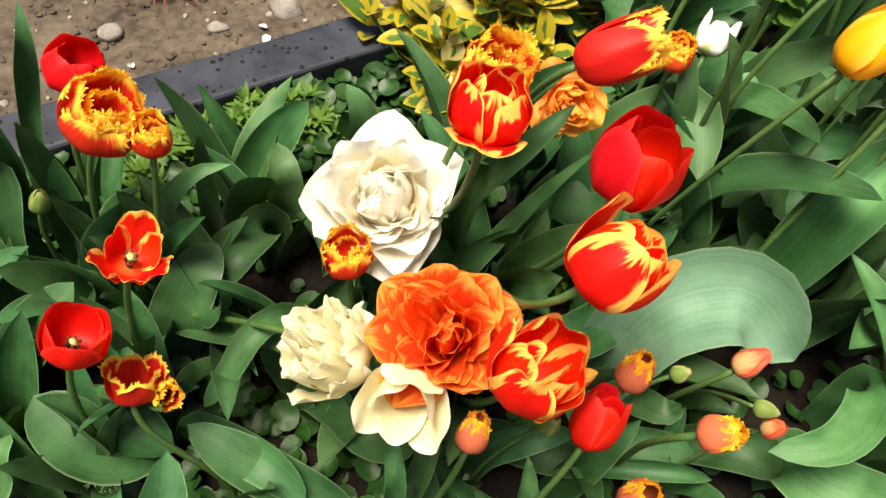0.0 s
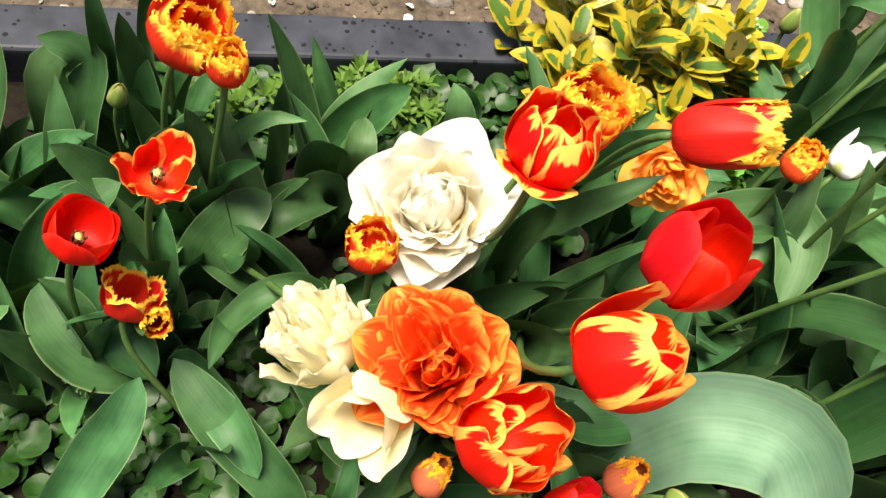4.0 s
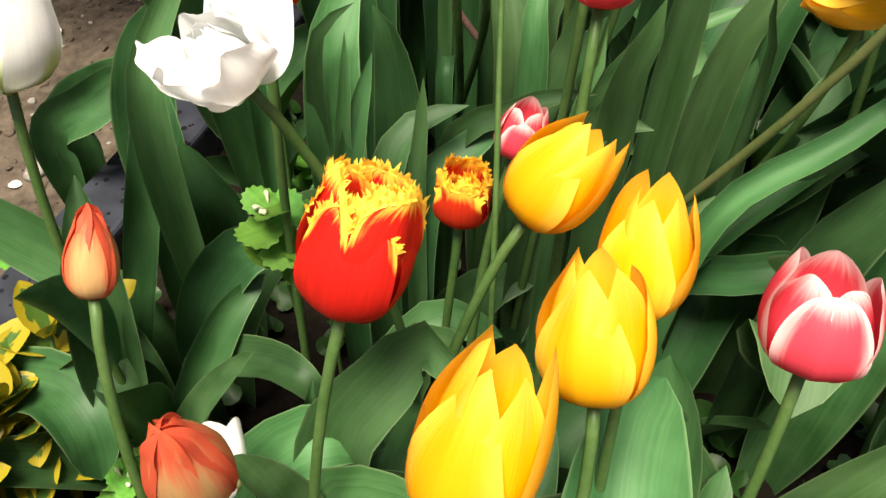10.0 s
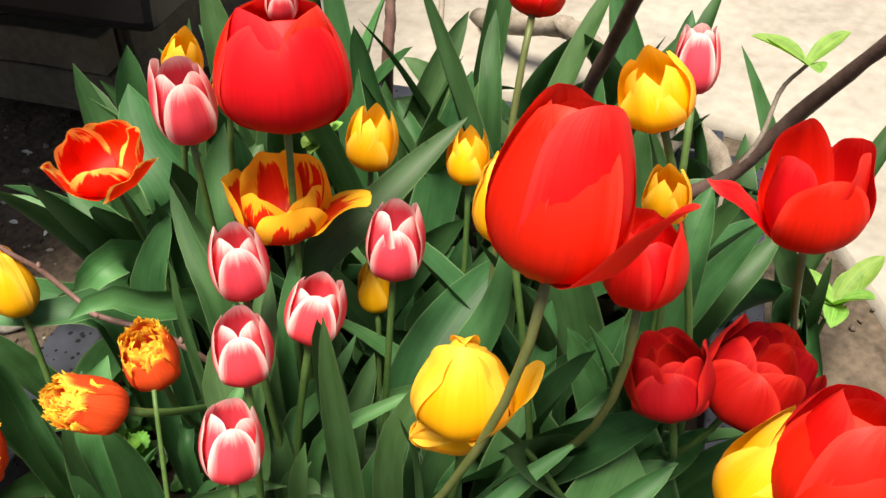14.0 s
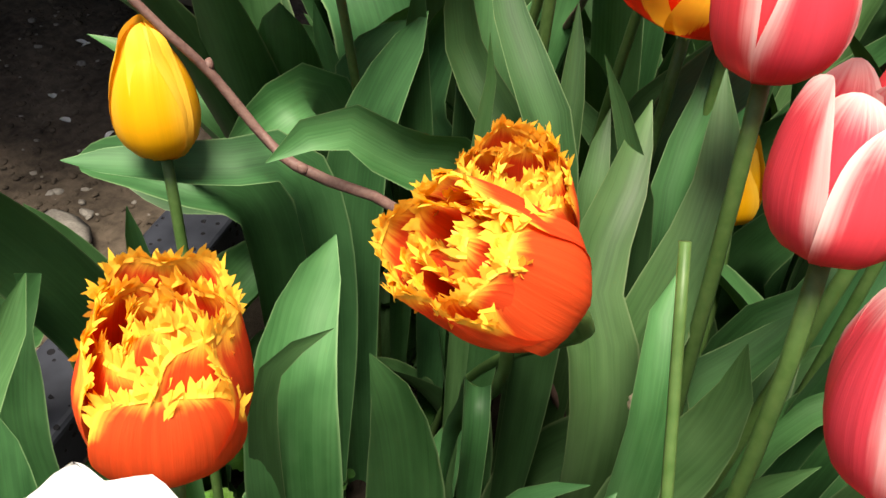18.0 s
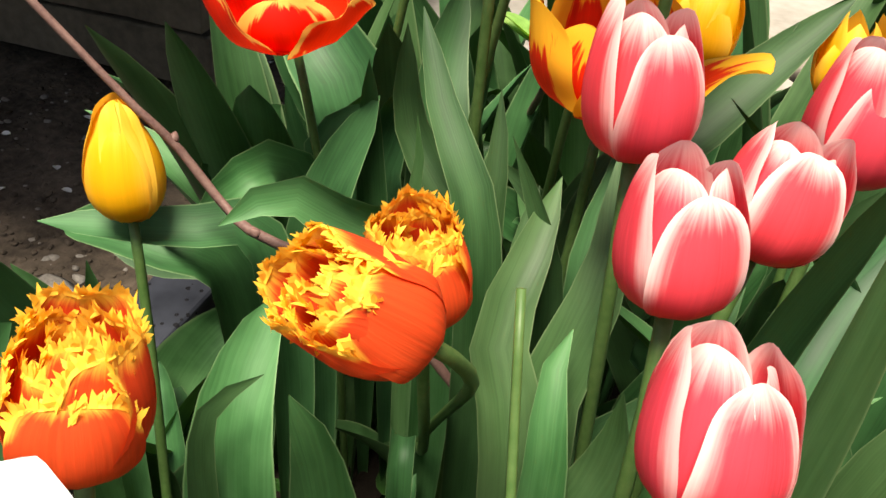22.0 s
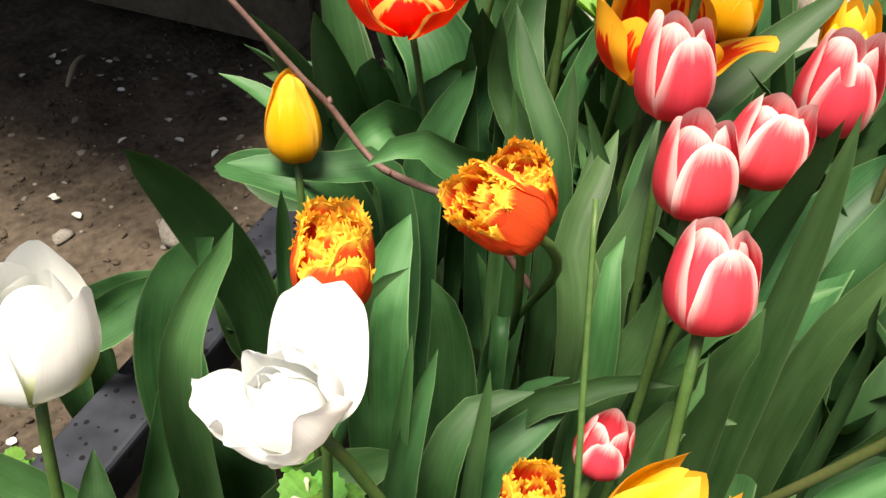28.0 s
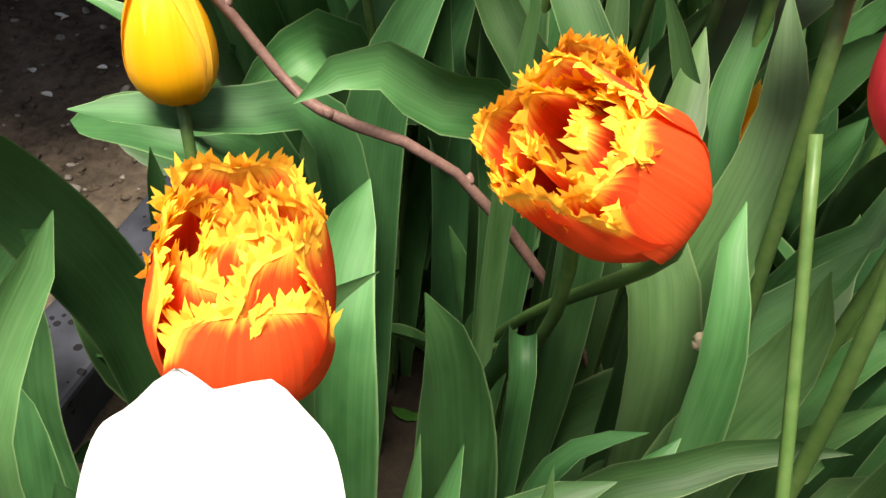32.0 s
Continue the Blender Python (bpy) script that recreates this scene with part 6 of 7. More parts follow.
broad_leaf([(0.712, 0.444, 0.280), (0.753, 0.433, 0.310), (0.796, 0.422, 0.320)], 0.030, (-0.54, -0.22, 0.81))
broad_leaf([(0.444, 0.648, 0.300), (0.458, 0.652, 0.350), (0.477, 0.657, 0.390)], 0.021, (-0.06, -0.61, 0.79))
broad_leaf([(0.551, 0.600, 0.240), (0.567, 0.592, 0.310), (0.586, 0.586, 0.330), (0.602, 0.565, 0.330)], 0.034, (-0.28, -0.49, 0.82), LEAF_LIGHT)
broad_leaf([(0.721, 0.524, 0.200), (0.750, 0.534, 0.260), (0.783, 0.547, 0.300)], 0.054, (-0.48, -0.35, 0.81))
broad_leaf([(0.831, 0.486, 0.220), (0.832, 0.519, 0.280), (0.834, 0.552, 0.330)], 0.042, (-0.58, -0.32, 0.75))
broad_leaf([(0.879, 0.666, 0.260), (0.888, 0.660, 0.310), (0.897, 0.658, 0.340)], 0.050, (-0.60, -0.47, 0.65))
broad_leaf([(0.588, 0.595, 0.220), (0.600, 0.631, 0.300), (0.616, 0.656, 0.350)], 0.027, (-0.28, -0.52, 0.80))
broad_leaf([(0.488, 0.639, 0.300), (0.494, 0.641, 0.340), (0.500, 0.645, 0.370)], 0.014, (-0.12, -0.59, 0.80), LEAF_LIGHT)
broad_leaf([(0.531, 0.648, 0.312), (0.551, 0.630, 0.327), (0.568, 0.614, 0.341), (0.581, 0.593, 0.349)], 0.019, (-0.53, -0.23, 0.81))
broad_leaf([(0.451, 0.653, 0.344), (0.457, 0.655, 0.377), (0.462, 0.657, 0.409)], 0.012, (-0.26, -0.43, 0.87), LEAF_LIGHT)
broad_leaf([(0.503, 0.643, 0.289), (0.533, 0.639, 0.307), (0.565, 0.636, 0.326)], 0.029, (-0.41, -0.29, 0.87))
broad_leaf([(0.476, 0.648, 0.316), (0.497, 0.652, 0.333), (0.526, 0.637, 0.342)], 0.026, (-0.34, -0.35, 0.87))
broad_leaf([(0.581, 0.572, 0.377), (0.583, 0.567, 0.402), (0.588, 0.568, 0.420)], 0.031, (-0.66, -0.11, 0.74), LEAF_LIGHT)
broad_leaf([(0.529, 0.563, 0.390), (0.536, 0.560, 0.407), (0.541, 0.564, 0.427)], 0.009, (-0.57, -0.10, 0.82), LEAF_LIGHT)
broad_leaf([(0.510, 0.754, 0.313), (0.531, 0.769, 0.337), (0.552, 0.777, 0.356)], 0.043, (-0.37, -0.59, 0.72), LEAF_LIGHT)
broad_leaf([(0.397, 0.776, 0.335), (0.417, 0.781, 0.366), (0.440, 0.781, 0.395), (0.442, 0.784, 0.398)], 0.026, (-0.17, -0.72, 0.67), LEAF_LIGHT)
broad_leaf([(0.376, 0.555, 0.269), (0.399, 0.550, 0.294), (0.418, 0.542, 0.319), (0.410, 0.508, 0.324)], 0.042, (-0.53, -0.45, 0.72), LEAF_LIGHT)
broad_leaf([(0.247, 0.527, 0.183), (0.271, 0.525, 0.227), (0.299, 0.517, 0.249), (0.307, 0.487, 0.241), (0.307, 0.457, 0.222)], 0.056, (-0.36, -0.44, 0.82), LEAF_LIGHT)
broad_leaf([(0.341, 0.467, 0.200), (0.371, 0.445, 0.250), (0.402, 0.414, 0.282), (0.421, 0.390, 0.300)], 0.046, (-0.51, -0.12, 0.85), LEAF)
broad_leaf([(0.431, 0.417, 0.260), (0.454, 0.438, 0.272), (0.488, 0.460, 0.277), (0.519, 0.470, 0.273)], 0.066, (-0.55, -0.20, 0.81), LEAF_LIGHT)
broad_leaf([(0.352, 0.528, 0.254), (0.365, 0.504, 0.270), (0.370, 0.468, 0.295), (0.372, 0.435, 0.312)], 0.038, (-0.44, -0.28, 0.85), LEAF_LIGHT)
broad_leaf([(0.218, 0.557, 0.177), (0.232, 0.570, 0.191), (0.247, 0.568, 0.209)], 0.024, (-0.03, -0.45, 0.89), LEAF)
broad_leaf([(0.234, 0.540, 0.174), (0.249, 0.542, 0.194), (0.268, 0.539, 0.200)], 0.026, (-0.07, -0.40, 0.92), LEAF_LIGHT)
broad_leaf([(0.291, 0.517, 0.259), (0.288, 0.532, 0.279), (0.286, 0.547, 0.294), (0.281, 0.554, 0.296)], 0.026, (-0.20, -0.50, 0.84), LEAF)
broad_leaf([(0.228, 0.603, 0.159), (0.242, 0.604, 0.172), (0.258, 0.600, 0.183)], 0.034, (-0.05, -0.49, 0.87), LEAF)
broad_leaf([(0.215, 0.576, 0.150), (0.220, 0.595, 0.163), (0.226, 0.608, 0.174)], 0.034, (-0.00, -0.47, 0.89), LEAF_LIGHT)
broad_leaf([(0.246, 0.567, 0.170), (0.240, 0.586, 0.173), (0.237, 0.605, 0.177)], 0.030, (-0.05, -0.46, 0.89), LEAF)
broad_leaf([(0.130, 0.270, 0.050), (0.170, 0.245, 0.085), (0.225, 0.225, 0.090)], 0.040, (-0.20, -0.40, 0.89))
broad_leaf([(0.200, 0.260, 0.050), (0.260, 0.250, 0.090), (0.320, 0.245, 0.090)], 0.040, (-0.25, -0.40, 0.88))
broad_leaf([(0.330, 0.270, 0.050), (0.370, 0.250, 0.090), (0.420, 0.235, 0.080)], 0.045, (-0.35, -0.40, 0.85))
broad_leaf([(0.100, 0.220, 0.040), (0.130, 0.190, 0.070), (0.170, 0.170, 0.070)], 0.035, (-0.20, -0.40, 0.89))

# ---- leafy filling between the flowers ----
fill = random.Random(7)
for i in range(130):
    s, n = fill.uniform(-0.25, 1.58), fill.uniform(0.12, 0.80)
    p = along(s, n)
    if (s < 0.30 and n < 0.22) or (0.2 < s < 0.68 and n < 0.34) or (s < 0.12 and n > 0.36):
        continue
    leaf_clump(p[0], p[1], fill.choice((2, 3, 3)), fill.uniform(0.21, 0.32) * (0.66 if s < 0.5 else 0.5 if in_clearing(p[0], p[1]) else 1.0), 1000 + i, fill.uniform(0.044, 0.070))
for i in range(26):
    p = along(fill.uniform(0.98, 1.5), fill.uniform(0.12, 0.70))
    if in_clearing(p[0], p[1]):
        continue
    leaf_clump(p[0], p[1], 2, fill.uniform(0.33, 0.40), 1500 + i, fill.uniform(0.045, 0.06), 0.05, 0.35)
for i in range(8):
    p = along(fill.uniform(-0.45, 0.0), fill.uniform(0.15, 0.6))
    leaf_clump(p[0], p[1], 2, fill.uniform(0.12, 0.18), 1300 + i, fill.uniform(0.03, 0.05))


# ---- variegated shrub ----
def shrub_material():
    """Small leathery leaves: green heart, broad yellow margin with an uneven edge."""
    m, n, l, b = material("variegated_leaf")
    v1, u, v = stretched(n, l, 6.0, 5.0)
    f = noise_node(n, l, v1, 1.0, 3.0)
    near = n.new("ShaderNodeUVMap")
    near.uv_map = "margin"
    sep = n.new("ShaderNodeSeparateXYZ")
    l.new(near.outputs["UV"], sep.inputs[0])
    info = n.new("ShaderNodeObjectInfo")
    q = math_node(n, l, "ADD", sep.outputs[0], math_node(n, l, "MULTIPLY", math_node(n, l, "SUBTRACT", f, 0.5), 0.9))
    q = math_node(n, l, "ADD", q, math_node(n, l, "MULTIPLY_ADD", info.outputs["Random"], 0.62, -0.16))
    gold = mix(n, l, ramp(n, l, info.outputs["Random"], [(0.88, 0.0), (0.95, 1.0)]), (0.34, 0.27, 0.018), (0.46, 0.41, 0.18))
    green = mix(n, l, f, (0.022, 0.075, 0.014), (0.085, 0.15, 0.02))
    col = mix(n, l, ramp(n, l, q, [(0.50, 0.0), (0.60, 1.0)]), green, gold)
    l.new(col, b.inputs["Base Color"])
    b.inputs["Roughness"].default_value = 0.5
    b.inputs["Specular IOR Level"].default_value = 0.3
    bump(n, l, b, f, 0.2, 0.001)
    translucent(m, n, l, b, col, 0.15)
    return m


VARIEGATED = shrub_material()


def joined(name, label, category, pieces, mat):
    """Many small pieces as one mesh."""
    verts, faces, uvs, marg = [], [], [], []
    for v, uv, mg, fc in pieces:
        o = len(verts)
        verts += [tuple(x) for x in v]
        uvs += list(uv)
        marg += list(mg)
        faces += [tuple(o + k for k in f) for f in fc]
    return tagged(new(name, mesh_of(name, verts, faces, mat, uvs, marg)), label, category, kind="stuff")


def small_leaf_verts(length, width, cup=0.18, bend=0.15, nu=5, nv=8, notch=0.0):
    """An oval leaf lying along y, foot at the origin."""
    verts, uvs, marg = [], [], []
    for j in range(nv):
        t = 1 - (1 - j / (nv - 1)) ** 1.4
        s = max(0.04, math.sin(math.pi * min(1, 0.05 + 0.95 * t ** 1.15)) ** 0.6)
        for i in range(nu):
            u = -1 + 2 * i / (nu - 1)
            x = 0.5 * width * s * u
            verts.append((x, length * t - notch * length * (1 - abs(u)) * (1 - t) * -0.2, cup * width * s * u * u * 0.5 - bend * length * t * t))
            uvs.append((0.5 + 0.5 * u, t))
            marg.append((max(abs(u), abs(2 * t - 1) ** 2.5), 0))
    return np.array(verts), uvs, marg, grid_faces(nu, nv)


def shrub(s_low, s_high, seed):
    rng = random.Random(seed)
    top = thing("euonymus_shrub", along((s_low + s_high) / 2, 0.17), "low evergreen shrub with yellow-edged green leaves", "shrub", "variegated shrubs")
    root = np.array(top.location)
    kinds, pieces = [], []
    for k in range(6):
        piece = small_leaf_verts(rng.uniform(0.044, 0.060), rng.uniform(0.026, 0.034), rng.uniform(0.1, 0.5), rng.uniform(0.0, 0.3))
        pieces.append(piece)
        kinds.append(mesh_of("leaf", piece[0], piece[3], VARIEGATED, piece[1], piece[2]))
    low_leaves = []
    for k in range(31):
        s = s_low + (s_high - s_low) * ((k * 0.618) % 1.0)
        n = N_LOW + (N_HIGH - N_LOW - (0.06 if s > 0.5 else 0.0)) * ((k * 0.7549) % 1.0) + rng.uniform(-.02, .02)
        tip = along(s, n, rng.uniform(0.12, 0.215) - 0.45 * abs(n - (N_LOW + N_HIGH) / 2)) - root
        low = np.array([tip[0] * 0.45, tip[1] * 0.45, 0.0])
        path = curve_through([low, (low + tip) / 2 + np.array([0, 0, 0.01]), tip], 8)
        part("shoot", tube_mesh("shoot", path, [0.0016] * 8, STEM, 6), top)
        for w in range(5):
            at = path[-1] - np.array([0, 0, 0.017 * w])
            for side in (0, 1):
                a = rng.uniform(-.4, .4) + w * 1.57 + side * math.pi
                up = rng.uniform(50, 78) if w == 0 else rng.uniform(8, 60)
                m = Matrix.Translation(Vector(at)) @ Matrix.Rotation(a, 4, "Z") @ Matrix.Rotation(radians(up), 4, "X") @ Matrix.Scale(rng.uniform(0.75, 1.15) * (0.75 if w == 0 else 1.0), 4)
                if w < 3:
                    part("leaf", rng.choice(kinds), top).matrix_basis = m
                elif at[2] > 0.02:
                    v, uv, mg, fc = rng.choice(pieces)
                    low_leaves.append((np.asarray(v) @ np.array(m.to_3x3()).T + np.array(m.translation), uv, mg, fc))
    ob = joined("lower_leaves", "", "", low_leaves, VARIEGATED)
    ob.parent = top
    return top


N_LOW, N_HIGH = 0.045, 0.265
shrub(0.38, 0.50, 31)
shrub(0.50, 0.63, 32)


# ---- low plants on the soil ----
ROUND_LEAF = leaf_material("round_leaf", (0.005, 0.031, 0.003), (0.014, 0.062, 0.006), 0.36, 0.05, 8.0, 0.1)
FINE_LEAF = leaf_material("fine_leaf", (0.040, 0.13, 0.012), (0.085, 0.21, 0.022), 0.5, 0.15)
GREY_LEAF = leaf_material("feathery_leaf", (0.07, 0.14, 0.06), (0.12, 0.2, 0.09), 0.6, 0.15)


def round_leaf(rng, r):
    """A kidney leaf on its stalk, slightly dished."""
    verts, uvs, marg, faces = [(0, 0, 0)], [(0.5, 0.5)], [(0, 0)], []
    m = 14
    for ring in (0.55, 1.0):
        for i in range(m):
            a = 2 * math.pi * i / m
            q = r * ring * (1 - 0.42 * math.exp(-((a - math.pi) / 0.42) ** 2) * ring)
            verts.append((q * math.cos(a), q * math.sin(a) * 1.1, 0.22 * r * ring ** 2 * (1 + 0.4 * math.sin(3 * a))))
            uvs.append((0.5 + 0.5 * ring * math.cos(a), 0.5 + 0.5 * ring * math.sin(a)))
            marg.append((ring * 0.97, 0))
    for i in range(m):
        j = (i + 1) % m
        faces.append((0, 1 + i, 1 + j))
        faces.append((1 + i, 1 + m + i, 1 + m + j, 1 + j))
    return np.array(verts), uvs, marg, faces


def placed(piece, place, rot):
    v, uv, mg, fc = piece
    return np.asarray(v) @ np.array(rot).T + np.asarray(place), uv, mg, fc


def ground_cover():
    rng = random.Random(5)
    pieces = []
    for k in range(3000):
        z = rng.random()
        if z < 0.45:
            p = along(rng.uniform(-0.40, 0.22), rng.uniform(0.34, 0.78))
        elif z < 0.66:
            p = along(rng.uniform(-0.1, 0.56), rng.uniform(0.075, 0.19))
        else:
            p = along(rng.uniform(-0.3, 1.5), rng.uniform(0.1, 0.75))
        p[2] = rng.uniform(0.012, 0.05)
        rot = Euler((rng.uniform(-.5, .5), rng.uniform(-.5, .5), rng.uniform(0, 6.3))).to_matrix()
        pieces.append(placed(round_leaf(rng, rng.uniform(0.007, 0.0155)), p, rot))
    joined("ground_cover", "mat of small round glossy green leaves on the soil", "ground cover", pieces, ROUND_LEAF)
    pieces = []
    spots = [along(0.13, 0.12), along(0.20, 0.10), along(0.26, 0.13), along(0.05, 0.14), (0.28, 0.50, 0), (0.26, 0.48, 0), (0.30, 0.52, 0), (0.22, 0.45, 0), (0.27, 0.375, 0), (0.25, 0.35, 0), (0.33, 0.53, 0)]
    for c in spots:
        for k in range(26):
            q = np.array([c[0] + rng.gauss(0, 0.016), c[1] + rng.gauss(0, 0.016), rng.uniform(0.01, 0.07)])
            for w in range(9):
                v, uv, mg, fc = small_leaf_verts(rng.uniform(0.014, 0.026), 0.0055, 0.1, rng.uniform(-.2, .3), 3, 5)
                rot = Euler((rng.uniform(0.1, 1.1), 0, w * 0.7 + rng.uniform(-.3, .3))).to_matrix()
                pieces.append(placed((v, uv, mg, fc), q, rot))
    joined("stonecrop", "tufts of narrow fresh green leaves", "ground cover", pieces, FINE_LEAF)
    pieces = []
    for c in ((-0.215, 0.222, 0.05), (-0.19, 0.20, 0.03), (-0.225, 0.232, 0.04)):
        for k in range(46):
            a, e = rng.uniform(0, 6.3), rng.uniform(0.1, 1.2)
            d = np.array([math.cos(a) * math.cos(e), math.sin(a) * math.cos(e), math.sin(e) * 0.6]) * rng.uniform(0.012, 0.03)
            for w in range(6):
                v, uv, mg, fc = small_leaf_verts(rng.uniform(0.005, 0.009), 0.0011, 0.0, 0.0, 3, 3)
                rot = Euler((rng.uniform(-.3, .9), 0, a - 1.57 + rng.uniform(-1, 1))).to_matrix()
                pieces.append(placed((v, uv, mg, fc), np.array(c) + d * (0.3 + 0.14 * w), rot))
    joined("feathery_weed", "finely cut feathery grey-green weed", "weed", pieces, GREY_LEAF)


ground_cover()
NETTLE = leaf_material("nettle_leaf", (0.055, 0.17, 0.016), (0.10, 0.26, 0.035), 0.5, 0.2, 10.0, 0.3)


def toothed_leaf(r):
    verts, uvs, marg, faces = [(0, r * 0.9, 0.0)], [(0.5, 0.5)], [(0, 0)], []
    m = 26
    for i in range(m):
        a = 2 * math.pi * i / m - math.pi / 2
        q = r * (1 + (0.10 if i % 2 else -0.06)) * (1 - 0.15 * math.sin(a))
        verts.append((q * math.cos(a), r * 0.9 + q * math.sin(a) * 1.05, -0.12 * r * math.cos(2 * a) + 0.02 * r * (i % 2)))
        uvs.append((0.5 + 0.5 * math.cos(a), 0.5 + 0.5 * math.sin(a)))
        marg.append((0.97, 0))
    faces = [(0, 1 + i, 1 + (i + 1) % m) for i in range(m)]
    return np.array(verts), uvs, marg, faces


def nettle(x, y, h, seed):
    """Dead nettle: opposite toothed leaves round a square stalk, small pale flowers at the top."""
    rng = random.Random(seed)
    top = thing("dead_nettle", (x, y, 0), "bright green dead nettle with toothed leaves and tiny pale flowers", "weed", "dead nettles")
    part("stalk", tube_mesh("stalk", curve_through([(0, 0, 0), (0.004, 0, h * 0.5), (0, 0.003, h)], 8), [0.0016] * 8, STEM, 6), top)
    meshes = []
    for r in (0.013, 0.010):
        v, uv, mg, fc = toothed_leaf(r)
        meshes.append(mesh_of("leaf", v, fc, NETTLE, uv, mg))
    for w in range(4):
        for side in (0, 1):
            ob = part("leaf", meshes[0 if w else 1], top)
            ob.matrix_basis = Matrix.Translation((0, 0, h - 0.013 * w)) @ Matrix.Rotation(w * 1.57 + side * math.pi + rng.uniform(-.3, .3), 4, "Z") @ Matrix.Rotation(radians(rng.uniform(-15, 30)), 4, "X")
    for k in range(4):
        a = rng.uniform(0, 6.3)
        path = curve_through([(0.003 * math.cos(a), 0.003 * math.sin(a), h), (0.006 * math.cos(a), 0.006 * math.sin(a), h + 0.004), (0.009 * math.cos(a), 0.009 * math.sin(a), h + 0.005)], 5)
        part("flower", tube_mesh("flower", path, [0.0006, 0.0009, 0.0011, 0.0017, 0.0011], PETAL["white"], 6), top, "tiny pale lilac flower")


for k, (x, y, h) in enumerate(((0.274, 0.688, 0.12), (0.29, 0.705, 0.09), (0.317, 0.716, 0.11), (0.493, 0.851, 0.11), (0.51, 0.86, 0.08), (0.427, 0.835, 0.10), (0.445, 0.85, 0.08), (0.56, 0.90, 0.10), (0.40, 0.84, 0.07), (0.415, 0.681, 0.297), (0.433, 0.669, 0.277), (0.30, 1.02, 0.04), (0.325, 0.74, 0.07))):
    nettle(x, y, h, 400 + k)


# ---- what lies on the soil ----
def pebble_piece(rng, r):
    bm = bmesh.new()
    bmesh.ops.create_icosphere(bm, subdivisions=2, radius=r)
    sx, sy, sz = rng.uniform(0.7, 1.4), rng.uniform(0.7, 1.1), rng.uniform(0.30, 0.6)
    o = Vector((rng.random() * 50, 0, 0))
    for v in bm.verts:
        v.co *= 1 + 0.45 * noise.noise(v.co / r * 0.9 + o) + 0.22 * noise.noise(v.co / r * 2.3 + o)
        v.co = Vector((v.co.x * sx, v.co.y * sy, v.co.z * sz))
    me = bpy.data.meshes.new("stone")
    bm.to_mesh(me)
    bm.free()
    return me


def soil_litter():
    rng = random.Random(12)
    shapes = []
    for k in range(6):
        me = pebble_piece(rng, 1.0)
        v = np.empty(len(me.vertices) * 3, dtype=np.float32)
        me.vertices.foreach_get("co", v)
        shapes.append((v.reshape(-1, 3), [tuple(p.vertices) for p in me.polygons]))
        bpy.data.meshes.remove(me)
    for name, label, mat, count, lo, hi in (("gravel", "small pale stones scattered on the soil", STONE, 700, 0.002, 0.008), ("soil_crumbs", "crumbs and clods of brown soil", SOIL, 5200, 0.001, 0.0065)):
        pieces = []
        for k in range(count):
            p = along(rng.uniform(-0.6, 1.7), rng.uniform(-0.5, -0.01) if rng.random() < 0.9 else rng.uniform(0.85, 1.2))
            v, fc = rng.choice(shapes)
            r = lo + (hi - lo) * rng.random() ** 2.5
            rot = np.array(Euler((rng.uniform(-.4, .4), rng.uniform(-.4, .4), rng.uniform(0, 6.3))).to_matrix())
            pieces.append((v @ rot.T * r + p + np.array([0, 0, ground_height(p[0], p[1]) + r * 0.15]), [(0.5, 0.5)] * len(v), [(0, 0)] * len(v), fc))
        joined(name, label, "gravel" if name == "gravel" else "soil", pieces, mat)
    for k in range(80):
        p = along(rng.uniform(-0.6, 1.75) if k % 2 else rng.uniform(0.7, 1.7), rng.uniform(-0.75, -0.02))
        v, uv, mg, fc = small_leaf_verts(rng.uniform(0.010, 0.016), rng.uniform(0.008, 0.012), 0.4, rng.uniform(-.2, .4))
        ob = new("fallen_petal", mesh_of("fallen_petal", v, fc, PETAL["white"], uv, mg))
        ob.matrix_world = Matrix.Translation((p[0], p[1], ground_height(p[0], p[1]) + 0.004)) @ Euler((rng.uniform(-.3, .3), rng.uniform(-.3, .3), rng.uniform(0, 6.3))).to_matrix().to_4x4()
        tagged(ob, "small white fallen blossom petal on the soil", "petal", "fallen petals")
    for x, y, r in ((0.565, 1.266, 0.032), (-0.114, 0.87, 0.026), (-0.017, 0.715, 0.02), (1.241, 1.721, 0.055), (-0.33, 0.80, 0.014), (-0.20, 0.83, 0.012), (-0.02, 0.93, 0.016), (0.45, 1.35, 0.012), (0.36, 1.15, 0.013)):
        ob = new("stone", pebble_piece(rng, r))
        ob.data.materials.append(STONE)
        ob.data.polygons.foreach_set("use_smooth", [True] * len(ob.data.polygons))
        ob.location = (x, y, ground_height(x, y) + r * 0.2)
        tagged(ob, "rough grey-brown stone half sunk in the soil", "stone", "stones on the soil")


soil_litter()
DRY = plain_material("dry_red_frond", (0.22, 0.06, 0.035), (0.34, 0.12, 0.07), 90.0, 0.8)
STRAW = plain_material("dry_straw", (0.30, 0.24, 0.16), (0.42, 0.36, 0.26), 60.0, 0.8)


